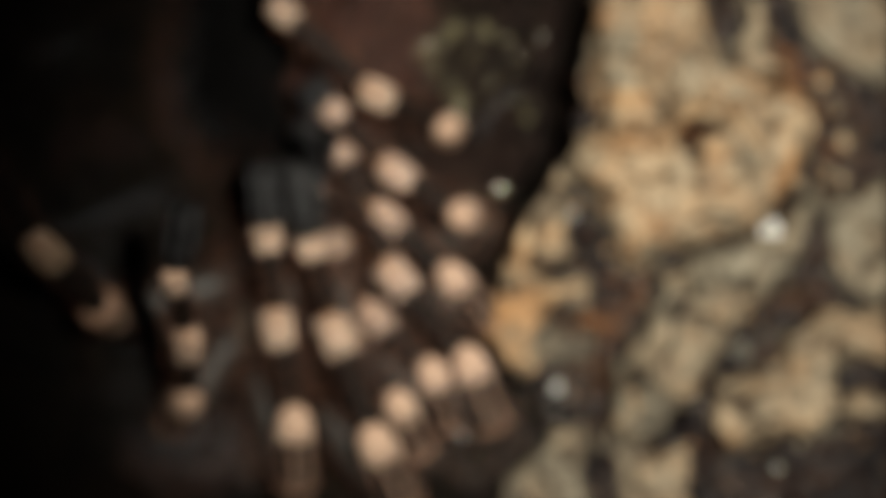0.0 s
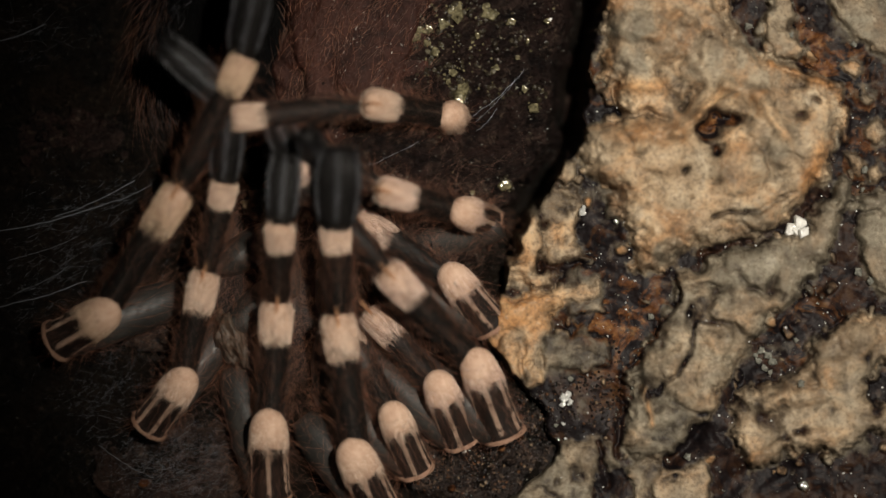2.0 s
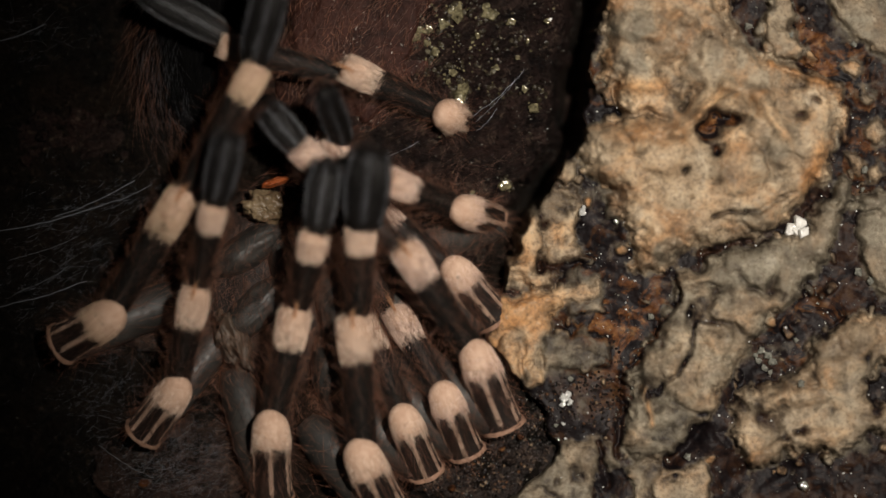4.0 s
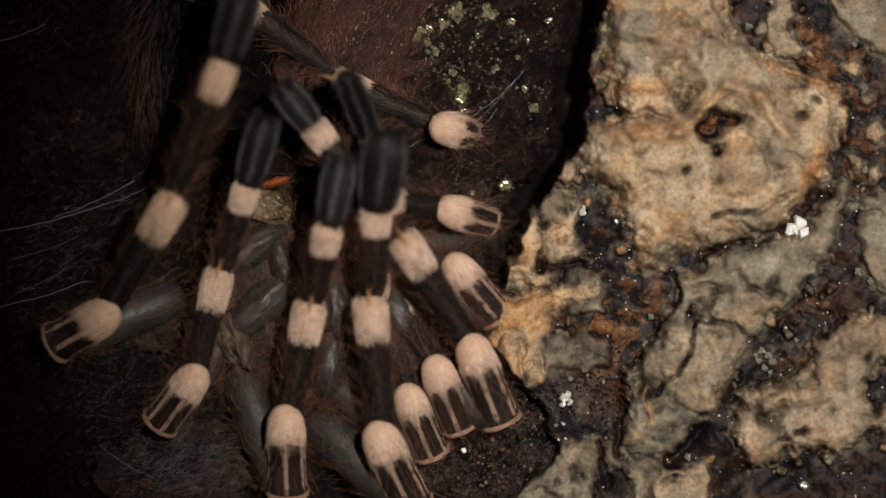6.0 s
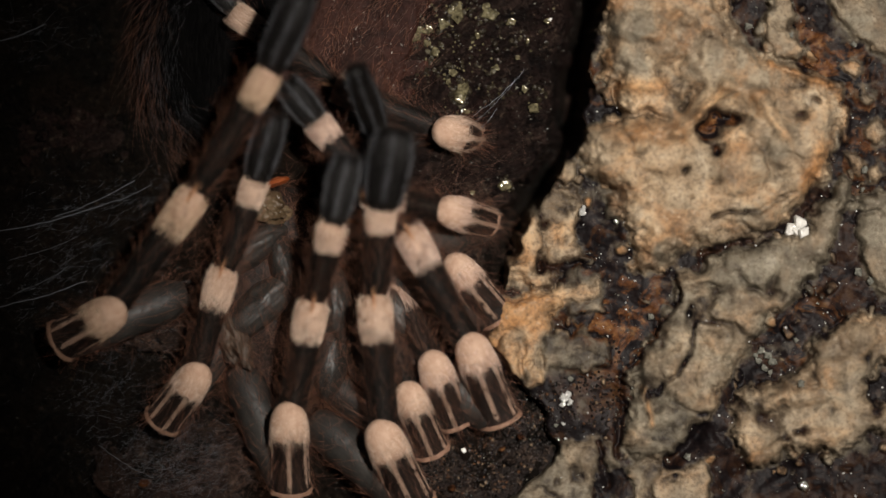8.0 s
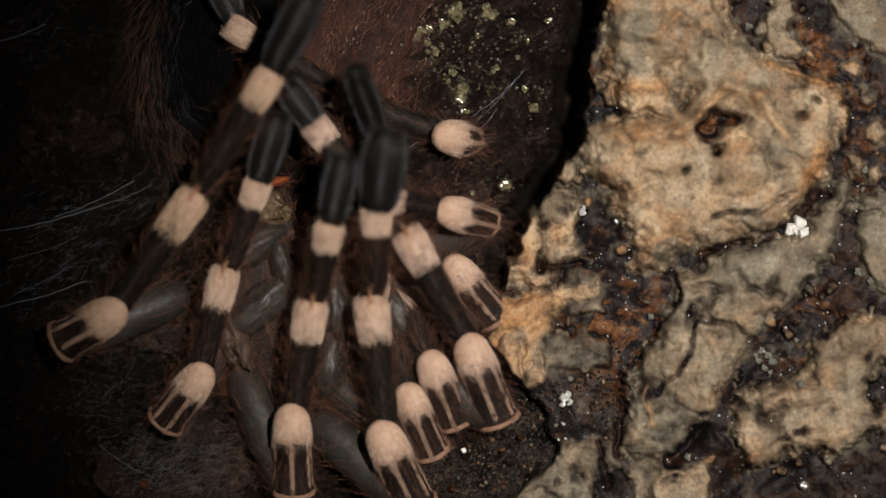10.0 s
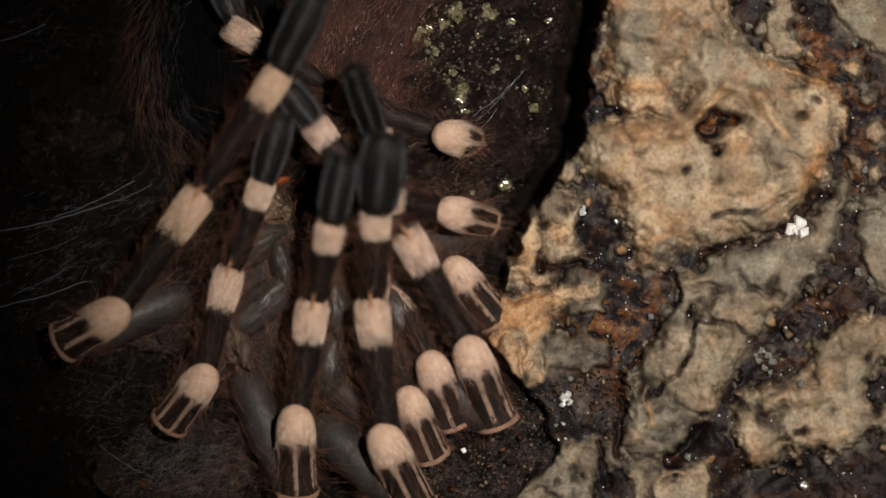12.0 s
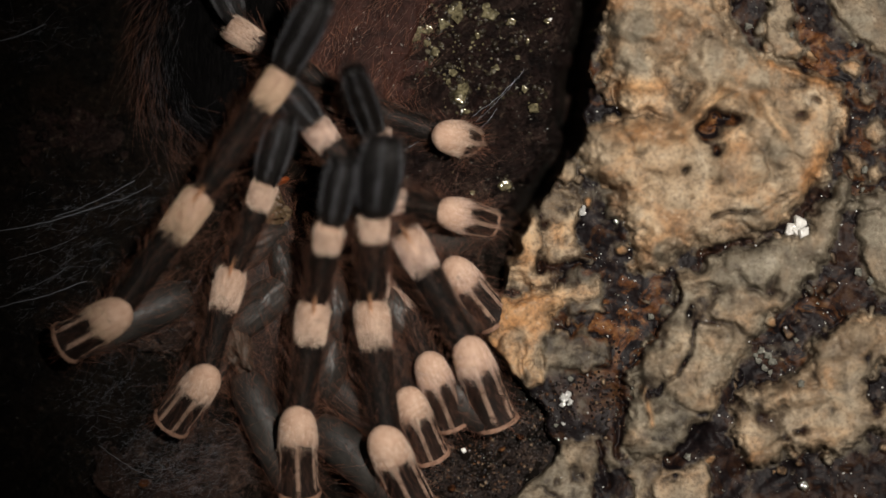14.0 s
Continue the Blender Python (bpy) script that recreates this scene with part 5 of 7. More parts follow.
    walk(C['metatarsus'], [(0, bone(-9.4, 4.9, 4.7, 17.8, 69.7)), (0.5, bone(-9.4, 4.7, 4.5, 17.9, 67.6)), (1, bone(-10.0, 3.5, 3.6, 18.2, 52.7)), (1.5, bone(-11.1, 2.0, 3.7, 18.8, 45.1)), (2, bone(-10.4, 2.9, 3.7, 18.7, 40.4)), (2.5, bone(-9.6, 4.7, 3.4, 18.7, 46.9)), (3, bone(-8.2, 6.0, 3.5, 18.3, 48.8)), (5.5, bone(-10.4, 2.5, 2.7, 17.0, 3.8)), (6, bone(-10.3, 2.5, 2.7, 16.8, 1.4)), (6.5, bone(-10.2, 2.5, 2.7, 16.6, -1.0)), (7, bone(-10.2, 2.4, 2.7, 16.4, -3.2)), (8, bone(-10.2, 2.5, 2.7, 16.6, -3.3)), (10.5, bone(-10.1, 2.7, 2.7, 17.2, -2.3)), (12, bone(-10.1, 2.8, 2.7, 17.5, -1.6)), (13, bone(-10.1, 2.8, 2.7, 17.5, -1.1)), (14, bone(-10.0, 2.8, 2.7, 17.5, -0.6))])
    walk(C['tarsus'], [(0, bone(-21.6, 9.5, 7.6, 56.5, -16.0)), (0.5, bone(-21.4, 9.6, 7.4, 59.4, -15.2)), (1, bone(-20.2, 11.2, 6.6, 67.1, -12.9)), (1.5, bone(-19.8, 10.7, 6.6, 74.2, 4.7)), (2, bone(-18.5, 12.4, 6.6, 74.0, 20.8)), (2.5, bone(-18.6, 13.1, 6.4, 71.1, 11.7)), (3, bone(-17.7, 14.3, 6.5, 67.2, 13.2)), (5.5, bone(-11.3, 15.8, 5.6, 51.1, 22.3)), (6, bone(-10.6, 15.9, 5.5, 49.7, 21.1)), (6.5, bone(-10.0, 15.9, 5.5, 48.1, 19.8)), (7, bone(-9.4, 15.9, 5.4, 46.4, 18.6)), (8, bone(-9.4, 15.9, 5.5, 46.4, 18.8)), (10.5, bone(-9.6, 16.0, 5.6, 46.9, 19.2)), (14, bone(-9.9, 16.0, 5.7, 46.7, 19.2))])
    walk(C['femur'], [(0, bone(7.1, -11.7, 2.9, -8.7, 67.7)), (1, bone(7.4, -11.8, 2.9, -8.6, 67.6)), (1.5, bone(7.4, -11.6, 2.9, -8.6, 68.1)), (2, bone(7.5, -11.6, 2.9, -8.6, 68.0)), (2.5, bone(7.5, -11.0, 2.9, -8.7, 69.1)), (3, bone(7.9, -11.0, 2.9, -8.6, 69.5)), (5.5, bone(8.0, -10.1, 2.9, -8.6, 71.2)), (7, bone(8.3, -10.3, 2.9, -8.5, 71.1)), (8, bone(8.2, -10.3, 2.9, -8.6, 71.0)), (10.5, bone(8.0, -10.5, 2.9, -8.6, 70.4)), (14, bone(8.0, -10.7, 2.9, -8.6, 70.1))])
    walk(D['patella'], [(0, bone(4.3, -18.9, 8.0, -20.3, -158.7)), (0.5, bone(3.7, -18.6, 8.0, -20.3, -158.7)), (1, bone(4.1, -18.6, 8.0, -20.3, -158.7)), (1.5, bone(5.3, -18.0, 8.0, -20.3, -158.7)), (2, bone(5.5, -18.2, 8.0, -20.3, -158.7)), (2.5, bone(5.5, -17.7, 8.0, -20.3, -158.7)), (3, bone(5.5, -17.5, 8.0, -20.3, -158.7)), (5.5, bone(4.9, -16.0, 8.0, -20.3, -158.7)), (7, bone(4.8, -16.1, 8.0, -20.3, -158.7)), (7.5, bone(4.8, -15.9, 8.0, -20.3, -158.7)), (10.5, bone(4.5, -16.0, 8.0, -20.3, -158.7)), (12, bone(4.4, -16.3, 8.0, -20.3, -158.7)), (14, bone(4.4, -16.4, 8.0, -20.3, -158.7))])
    walk(D['tibia'], [(0, bone(4.3, -18.9, 6.5, 10.2, 39.9)), (0.5, bone(3.7, -18.6, 6.5, 20.0, 39.6)), (1, bone(4.1, -18.6, 6.5, 19.2, 39.3)), (1.5, bone(5.3, -18.0, 6.5, 20.5, 44.9)), (2, bone(5.5, -18.2, 6.5, 22.4, 43.0)), (2.5, bone(5.5, -17.7, 6.5, 21.4, 40.1)), (3, bone(5.5, -17.5, 6.5, 22.1, 36.8)), (5.5, bone(4.9, -16.0, 6.5, 20.1, 32.0)), (6, bone(4.9, -16.0, 6.5, 18.9, 31.8)), (6.5, bone(4.8, -16.1, 6.5, 20.2, 28.7)), (7, bone(4.8, -16.1, 6.5, 18.4, 27.9)), (7.5, bone(4.8, -15.9, 6.5, 16.7, 28.6)), (8, bone(4.7, -15.9, 6.5, 15.9, 28.1)), (10.5, bone(4.5, -16.0, 6.5, 16.7, 28.6)), (12, bone(4.4, -16.3, 6.5, 16.0, 28.1)), (14, bone(4.4, -16.4, 6.5, 15.9, 28.1))])
    walk(D['metatarsus'], [(0, bone(-7.8, -4.5, 8.1, -8.7, 22.7)), (0.5, bone(-7.8, -4.7, 11.3, -8.4, 27.2)), (1, bone(-7.4, -4.5, 11.1, -8.2, 33.2)), (1.5, bone(-7.4, -5.2, 11.5, -6.4, 36.0)), (2, bone(-6.7, -5.2, 12.1, 2.2, 42.3)), (2.5, bone(-6.1, -4.0, 11.8, -1.3, 45.7)), (3, bone(-5.3, -3.1, 12.0, -1.4, 48.2)), (5.5, bone(-4.6, -0.7, 11.4, 0.2, 38.1)), (6, bone(-4.6, -0.6, 11.0, -0.1, 38.3)), (6.5, bone(-3.9, -0.3, 11.4, 0.8, 38.8)), (7, bone(-3.7, -0.0, 10.8, 0.5, 37.8)), (7.5, bone(-4.0, 0.2, 10.3, -0.5, 38.1)), (8, bone(-4.0, 0.3, 10.0, -0.7, 38.7)), (10.5, bone(-4.3, 0.1, 10.3, -0.7, 39.4)), (12, bone(-4.3, -0.0, 10.0, -0.5, 39.1)), (13, bone(-4.3, -0.0, 10.0, -0.6, 39.1)), (14, bone(-4.3, -0.2, 10.0, -0.4, 38.8))])
    walk(D['tarsus'], [(0, bone(-15.8, 14.8, 3.6, 16.5, 52.1)), (0.5, bone(-17.4, 14.0, 6.9, 20.9, 46.8)), (1, bone(-18.9, 13.1, 6.7, 30.9, 28.5)), (1.5, bone(-20.0, 12.2, 7.7, 28.2, -16.4)), (2, bone(-21.6, 11.1, 11.6, 17.4, 22.0)), (2.5, bone(-21.8, 11.3, 9.9, 14.3, 33.8)), (3, bone(-21.6, 11.5, 10.1, 8.0, 38.5)), (5.5, bone(-18.2, 16.6, 10.1, 13.9, 40.9)), (6, bone(-18.3, 16.7, 9.6, 13.9, 38.1)), (6.5, bone(-17.7, 16.9, 10.3, 13.1, 39.1)), (7, bone(-17.2, 17.3, 9.6, 10.3, 40.1)), (7.5, bone(-17.6, 17.5, 8.7, 13.8, 39.7)), (8, bone(-17.7, 17.5, 8.4, 13.8, 39.1)), (10.5, bone(-18.2, 17.1, 8.6, 14.0, 36.3)), (12, bone(-18.1, 17.0, 8.5, 14.1, 37.4)), (13, bone(-18.1, 17.0, 8.5, 14.1, 38.1)), (14, bone(-18.0, 17.0, 8.5, 14.2, 38.9))])
    walk(D['femur'], [(0, bone(8.2, -28.9, 4.0, -9.0, 50.3)), (0.5, bone(7.7, -28.7, 4.0, -9.2, 50.1)), (1, bone(8.0, -28.6, 4.0, -9.1, 50.6)), (1.5, bone(9.3, -28.1, 4.0, -8.9, 52.6)), (2, bone(9.4, -28.3, 4.0, -8.9, 52.4)), (2.5, bone(9.4, -27.8, 4.0, -9.0, 53.0)), (3, bone(9.4, -27.5, 4.0, -9.0, 53.4)), (5.5, bone(8.9, -26.1, 4.0, -9.3, 54.8)), (6, bone(8.9, -26.1, 4.0, -9.3, 54.8)), (6.5, bone(8.7, -26.2, 4.0, -9.3, 54.5)), (7, bone(8.7, -26.2, 4.0, -9.3, 54.5)), (7.5, bone(8.7, -26.0, 4.0, -9.4, 54.9)), (8, bone(8.6, -26.0, 4.0, -9.4, 54.8)), (10.5, bone(8.5, -26.1, 4.0, -9.4, 54.4)), (12, bone(8.3, -26.4, 4.0, -9.4, 53.9)), (14, bone(8.3, -26.5, 4.0, -9.4, 53.8))])
    walk(E['patella'], [(0, bone(-1.8, -20.5, 7.0, -27.2, -158.2)), (0.5, bone(-2.1, -20.6, 7.0, -27.2, -158.2)), (1, bone(-2.2, -20.1, 7.0, -27.2, -158.2)), (1.5, bone(-1.3, -20.2, 7.0, -27.2, -158.2)), (2, bone(-0.4, -21.2, 7.0, -27.2, -158.2)), (2.5, bone(0.1, -22.4, 7.0, -27.2, -158.2)), (3, bone(0.5, -23.6, 7.0, -27.2, -158.2)), (5.5, bone(-0.3, -19.9, 7.0, -27.2, -158.2)), (6, bone(-0.7, -18.9, 7.0, -27.2, -158.2)), (6.5, bone(-0.9, -18.6, 7.0, -27.2, -158.2)), (7, bone(-0.9, -18.6, 7.0, -27.2, -158.2)), (7.5, bone(-1.0, -18.4, 7.0, -27.2, -158.2)), (8, bone(-1.2, -18.2, 7.0, -27.2, -158.2)), (10.5, bone(-1.4, -18.2, 7.0, -27.2, -158.2)), (14, bone(-1.7, -18.4, 7.0, -27.2, -158.2))])
    walk(E['tibia'], [(0, bone(-1.8, -20.5, 5.7, -6.0, 45.2)), (0.5, bone(-2.1, -20.6, 5.7, -6.4, 43.2)), (1, bone(-2.2, -20.1, 5.7, -13.4, 40.8)), (1.5, bone(-1.3, -20.2, 5.7, -10.7, 44.1)), (2, bone(-0.4, -21.2, 5.7, -7.4, 42.6)), (2.5, bone(0.1, -22.4, 5.7, -4.2, 38.7)), (3, bone(0.5, -23.6, 5.7, 0.3, 34.4)), (5.5, bone(-0.3, -19.9, 5.7, -21.2, 28.2)), (6, bone(-0.7, -18.9, 5.7, -21.3, 28.3)), (6.5, bone(-0.9, -18.6, 5.7, -21.2, 27.1)), (7, bone(-0.9, -18.6, 5.7, -13.7, 26.4)), (7.5, bone(-1.0, -18.4, 5.7, -17.3, 26.5)), (8, bone(-1.2, -18.2, 5.7, -19.3, 26.3)), (10.5, bone(-1.4, -18.2, 5.7, -20.3, 25.5)), (12, bone(-1.6, -18.4, 5.7, -19.4, 24.7)), (13, bone(-1.6, -18.4, 5.7, -19.3, 24.8)), (14, bone(-1.7, -18.4, 5.7, -19.7, 24.4))])
    walk(E['metatarsus'], [(0, bone(-10.8, -11.5, 2.7, -6.6, 28.8)), (0.5, bone(-10.8, -11.4, 2.7, -6.3, 24.9)), (1, bone(-10.2, -10.8, 1.2, 0.1, 24.1)), (1.5, bone(-10.0, -11.3, 1.7, -2.2, 22.8)), (2, bone(-8.9, -11.9, 2.4, -5.3, 24.4)), (2.5, bone(-7.9, -12.4, 3.1, -8.3, 26.3)), (3, bone(-6.8, -12.9, 4.2, 2.9, 27.9)), (5.5, bone(-5.7, -9.7, -0.4, 6.6, 37.0)), (6, bone(-6.1, -8.8, -0.4, 6.6, 37.8)), (6.5, bone(-6.2, -8.3, -0.4, 6.6, 38.3)), (7, bone(-6.4, -7.7, 1.1, 0.4, 39.0)), (7.5, bone(-6.4, -7.7, 0.4, 3.5, 38.2)), (8, bone(-6.4, -7.7, -0.0, 5.1, 37.5)), (10.5, bone(-6.5, -7.7, -0.2, 5.9, 33.9)), (12, bone(-6.5, -7.7, -0.0, 5.2, 32.0)), (13, bone(-6.5, -7.7, -0.0, 5.1, 30.8)), (14, bone(-6.5, -7.7, -0.1, 5.5, 29.6))])
    walk(E['tarsus'], [(0, bone(-17.2, 0.3, -0.0, 7.1, 13.8)), (0.5, bone(-16.5, 0.8, -0.0, 7.1, 13.0)), (1, bone(-15.8, 1.6, -0.0, 7.1, 11.7)), (1.5, bone(-15.2, 1.3, -0.0, 7.1, 12.3)), (2, bone(-14.5, 0.3, -0.0, 7.1, 13.1)), (2.5, bone(-13.8, -0.5, -0.0, 7.1, 13.9)), (3, bone(-13.2, -0.8, 3.6, 7.1, 14.0)), (5.5, bone(-14.0, 1.3, -0.0, 7.1, 10.3)), (6, bone(-14.6, 2.1, -0.0, 7.1, 7.3)), (6.5, bone(-14.7, 2.5, -0.0, 7.1, 6.1)), (7, bone(-15.0, 3.0, -0.0, 7.1, 4.4)), (7.5, bone(-14.9, 3.2, -0.0, 7.1, 4.6)), (8, bone(-14.8, 3.3, -0.0, 7.1, 5.2)), (10.5, bone(-14.2, 3.8, -0.0, 7.1, 8.3)), (12, bone(-13.8, 4.0, -0.0, 7.1, 10.0)), (13, bone(-13.6, 4.2, -0.0, 7.1, 11.0)), (14, bone(-13.4, 4.3, -0.0, 7.1, 11.9))])
    walk(E['femur'], [(0, bone(1.5, -28.6, 2.5, -8.2, 48.7)), (0.5, bone(1.1, -28.7, 2.5, -8.3, 48.0)), (1, bone(1.0, -28.2, 2.5, -8.4, 48.6)), (1.5, bone(1.9, -28.3, 2.5, -8.2, 49.8)), (2, bone(2.9, -29.4, 2.5, -7.8, 49.3)), (2.5, bone(3.4, -30.5, 2.5, -7.5, 48.3)), (3, bone(3.8, -31.7, 2.5, -7.2, 47.2)), (5.5, bone(3.0, -28.1, 2.5, -8.0, 51.5)), (6, bone(2.6, -27.0, 2.5, -8.3, 52.7)), (6.5, bone(2.3, -26.7, 2.5, -8.4, 52.8)), (7, bone(2.3, -26.7, 2.5, -8.4, 52.8)), (7.5, bone(2.2, -26.5, 2.5, -8.5, 53.1)), (8, bone(2.1, -26.3, 2.5, -8.5, 53.1)), (10.5, bone(1.8, -26.3, 2.5, -8.6, 52.8)), (12, bone(1.7, -26.5, 2.5, -8.6, 52.4)), (14, bone(1.5, -26.5, 2.5, -8.6, 52.2))])
    walk(F['patella'], [(0, bone(-7.2, -25.6, 6.5, -30.1, -157.6)), (0.5, bone(-7.1, -25.8, 6.5, -30.1, -157.6)), (1, bone(-7.4, -25.2, 6.5, -30.1, -157.6)), (1.5, bone(-7.7, -24.3, 6.5, -30.1, -157.6)), (2, bone(-7.3, -25.8, 6.5, -30.1, -157.6)), (2.5, bone(-7.1, -26.5, 6.5, -30.1, -157.6)), (3, bone(-6.7, -26.5, 6.5, -30.1, -157.6)), (5.5, bone(-5.0, -24.0, 6.5, -30.1, -157.6)), (6, bone(-5.0, -23.1, 6.5, -30.1, -157.6)), (7.5, bone(-4.9, -22.8, 6.5, -30.1, -157.6)), (8, bone(-4.9, -22.8, 6.5, -30.1, -157.6)), (10.5, bone(-4.9, -23.1, 6.5, -30.1, -157.6)), (12, bone(-4.9, -23.5, 6.5, -30.1, -157.6)), (14, bone(-4.9, -23.6, 6.5, -30.1, -157.6))])
    walk(F['tibia'], [(0, bone(-7.2, -25.6, 5.2, -7.1, 38.3)), (0.5, bone(-7.1, -25.8, 5.2, 0.2, 37.5)), (1, bone(-7.4, -25.2, 5.2, -11.1, 37.6)), (1.5, bone(-7.7, -24.3, 5.2, -16.9, 35.2)), (2, bone(-7.3, -25.8, 5.2, -16.8, 29.0)), (2.5, bone(-7.1, -26.5, 5.2, -16.8, 26.2)), (3, bone(-6.7, -26.5, 5.2, -16.9, 25.2)), (5.5, bone(-5.0, -24.0, 5.2, -17.3, 16.8)), (6, bone(-5.0, -23.1, 5.2, -17.5, 17.1)), (6.5, bone(-4.9, -23.0, 5.2, -17.4, 16.7)), (7, bone(-4.9, -23.0, 5.2, -17.4, 15.5)), (7.5, bone(-4.9, -22.8, 5.2, -17.4, 15.9)), (8, bone(-4.9, -22.8, 5.2, -17.4, 16.2)), (10.5, bone(-4.9, -23.1, 5.2, -17.4, 16.8)), (12, bone(-4.9, -23.5, 5.2, -17.3, 16.8)), (13, bone(-4.9, -23.5, 5.2, -17.3, 17.2)), (14, bone(-4.9, -23.6, 5.2, -17.3, 17.4))])
    walk(F['metatarsus'], [(0, bone(-16.0, -14.6, 1.9, -2.8, 4.8)), (0.5, bone(-15.9, -14.4, 3.7, -10.0, 2.0)), (1, bone(-15.8, -14.2, 1.0, 0.9, -0.9)), (1.5, bone(-15.4, -13.4, -0.4, 5.9, 0.5)), (2, bone(-13.8, -14.2, -0.4, 5.9, 6.5)), (2.5, bone(-13.0, -14.5, -0.4, 5.9, 9.2)), (3, bone(-12.3, -14.5, -0.4, 5.9, 11.3)), (5.5, bone(-8.7, -11.6, -0.4, 5.9, 27.3)), (6, bone(-8.7, -10.9, -0.4, 5.9, 28.3)), (6.5, bone(-8.5, -10.7, -0.4, 5.9, 29.0)), (7, bone(-8.3, -10.5, -0.4, 5.9, 29.7)), (7.5, bone(-8.4, -10.5, -0.4, 5.9, 29.0)), (8, bone(-8.4, -10.5, -0.4, 5.9, 28.1)), (10.5, bone(-8.6, -10.8, -0.4, 5.9, 23.8)), (12, bone(-8.6, -11.1, -0.4, 5.9, 21.3)), (13, bone(-8.7, -11.1, -0.4, 5.9, 19.6)), (14, bone(-8.7, -11.2, -0.4, 5.9, 18.0))])
    walk(F['tarsus'], [(0, bone(-17.2, 0.1, 0.0, 6.4, 4.8)), (0.5, bone(-16.4, -0.1, 0.0, 6.4, 5.1)), (1, bone(-15.6, 0.7, 0.0, 6.4, 6.0)), (1.5, bone(-15.5, 1.5, 0.0, 6.4, 6.5)), (2, bone(-15.5, 0.7, 0.0, 6.4, 5.3)), (2.5, bone(-15.4, 0.2, 0.0, 6.4, 5.3)), (3, bone(-15.3, 0.2, 0.0, 6.4, 5.3)), (5.5, bone(-15.6, 1.7, 0.0, 6.4, 0.7)), (6, bone(-15.8, 2.3, 0.0, 6.4, -1.7)), (6.5, bone(-15.8, 2.4, 0.0, 6.4, -2.1)), (7.5, bone(-15.6, 2.6, 0.0, 6.4, -2.3)), (8, bone(-15.5, 2.7, 0.0, 6.4, -1.9)), (10.5, bone(-14.6, 2.9, 0.0, 6.4, 1.3)), (12, bone(-14.0, 2.9, 0.0, 6.4, 3.6)), (13, bone(-13.7, 3.0, 0.0, 6.4, 4.7)), (14, bone(-13.3, 3.0, 0.0, 6.4, 6.0))])
    walk(F['femur'], [(0, bone(-4.0, -33.5, 1.6, -7.0, 49.1)), (0.5, bone(-3.9, -33.7, 1.6, -7.0, 49.0)), (1, bone(-4.1, -33.0, 1.6, -7.2, 49.7)), (1.5, bone(-4.5, -32.1, 1.6, -7.4, 50.8)), (2, bone(-4.1, -33.7, 1.6, -7.0, 48.6)), (2.5, bone(-3.8, -34.4, 1.6, -6.9, 47.9)), (3, bone(-3.4, -34.4, 1.6, -6.8, 48.5)), (5.5, bone(-1.7, -31.9, 1.6, -6.8, 55.2)), (6, bone(-1.7, -31.0, 1.6, -7.0, 56.9)), (6.5, bone(-1.6, -30.8, 1.6, -7.0, 57.3)), (7, bone(-1.6, -30.8, 1.6, -7.0, 57.3)), (7.5, bone(-1.6, -30.7, 1.6, -7.0, 57.5)), (8, bone(-1.6, -30.7, 1.6, -7.0, 57.5)), (10.5, bone(-1.6, -31.0, 1.6, -6.9, 57.0)), (12, bone(-1.6, -31.3, 1.6, -6.9, 56.3)), (14, bone(-1.6, -31.5, 1.6, -6.9, 56.0))])
    walk(G['patella'], [(0, bone(-11.0, -31.8, 8.0, -26.5, -155.1)), (0.5, bone(-11.0, -31.7, 8.0, -26.5, -155.1)), (1, bone(-11.9, -31.4, 8.0, -26.5, -155.1)), (1.5, bone(-13.2, -30.9, 8.0, -26.5, -155.1)), (2, bone(-13.1, -31.9, 8.0, -26.5, -155.1)), (2.5, bone(-13.1, -32.3, 8.0, -26.5, -155.1)), (3, bone(-13.0, -32.3, 8.0, -26.5, -155.1)), (5.5, bone(-9.8, -30.0, 8.0, -26.5, -155.1)), (6, bone(-9.2, -29.3, 8.0, -26.5, -155.1)), (6.5, bone(-8.8, -29.2, 8.0, -26.5, -155.1)), (8, bone(-8.8, -29.1, 8.0, -26.5, -155.1)), (10.5, bone(-8.6, -29.3, 8.0, -26.5, -155.1)), (12, bone(-8.5, -29.7, 8.0, -26.5, -155.1)), (14, bone(-8.4, -30.0, 8.0, -26.5, -155.1))])
    walk(G['tibia'], [(0, bone(-11.0, -31.8, 6.5, 11.8, 20.3)), (0.5, bone(-11.0, -31.7, 6.5, 12.8, 20.1)), (1, bone(-11.9, -31.4, 6.5, 10.6, 17.3)), (1.5, bone(-13.2, -30.9, 6.5, 13.5, 10.9)), (2, bone(-13.1, -31.9, 6.5, 14.3, 7.4)), (2.5, bone(-13.1, -32.3, 6.5, 16.9, 5.8)), (3, bone(-13.0, -32.3, 6.5, 17.5, 4.2)), (5.5, bone(-9.8, -30.0, 6.5, 15.8, 4.6)), (6, bone(-9.2, -29.3, 6.5, 13.8, 5.0)), (6.5, bone(-8.8, -29.2, 6.5, 12.0, 3.9)), (7, bone(-8.8, -29.2, 6.5, 16.3, 3.5)), (7.5, bone(-8.8, -29.1, 6.5, 14.1, 4.2)), (8, bone(-8.8, -29.1, 6.5, 14.1, 4.2)), (10.5, bone(-8.6, -29.3, 6.5, 13.1, 6.2)), (12, bone(-8.5, -29.7, 6.5, 13.1, 6.2)), (13, bone(-8.4, -29.9, 6.5, 9.7, 6.6)), (14, bone(-8.4, -30.0, 6.5, 12.8, 6.6))])
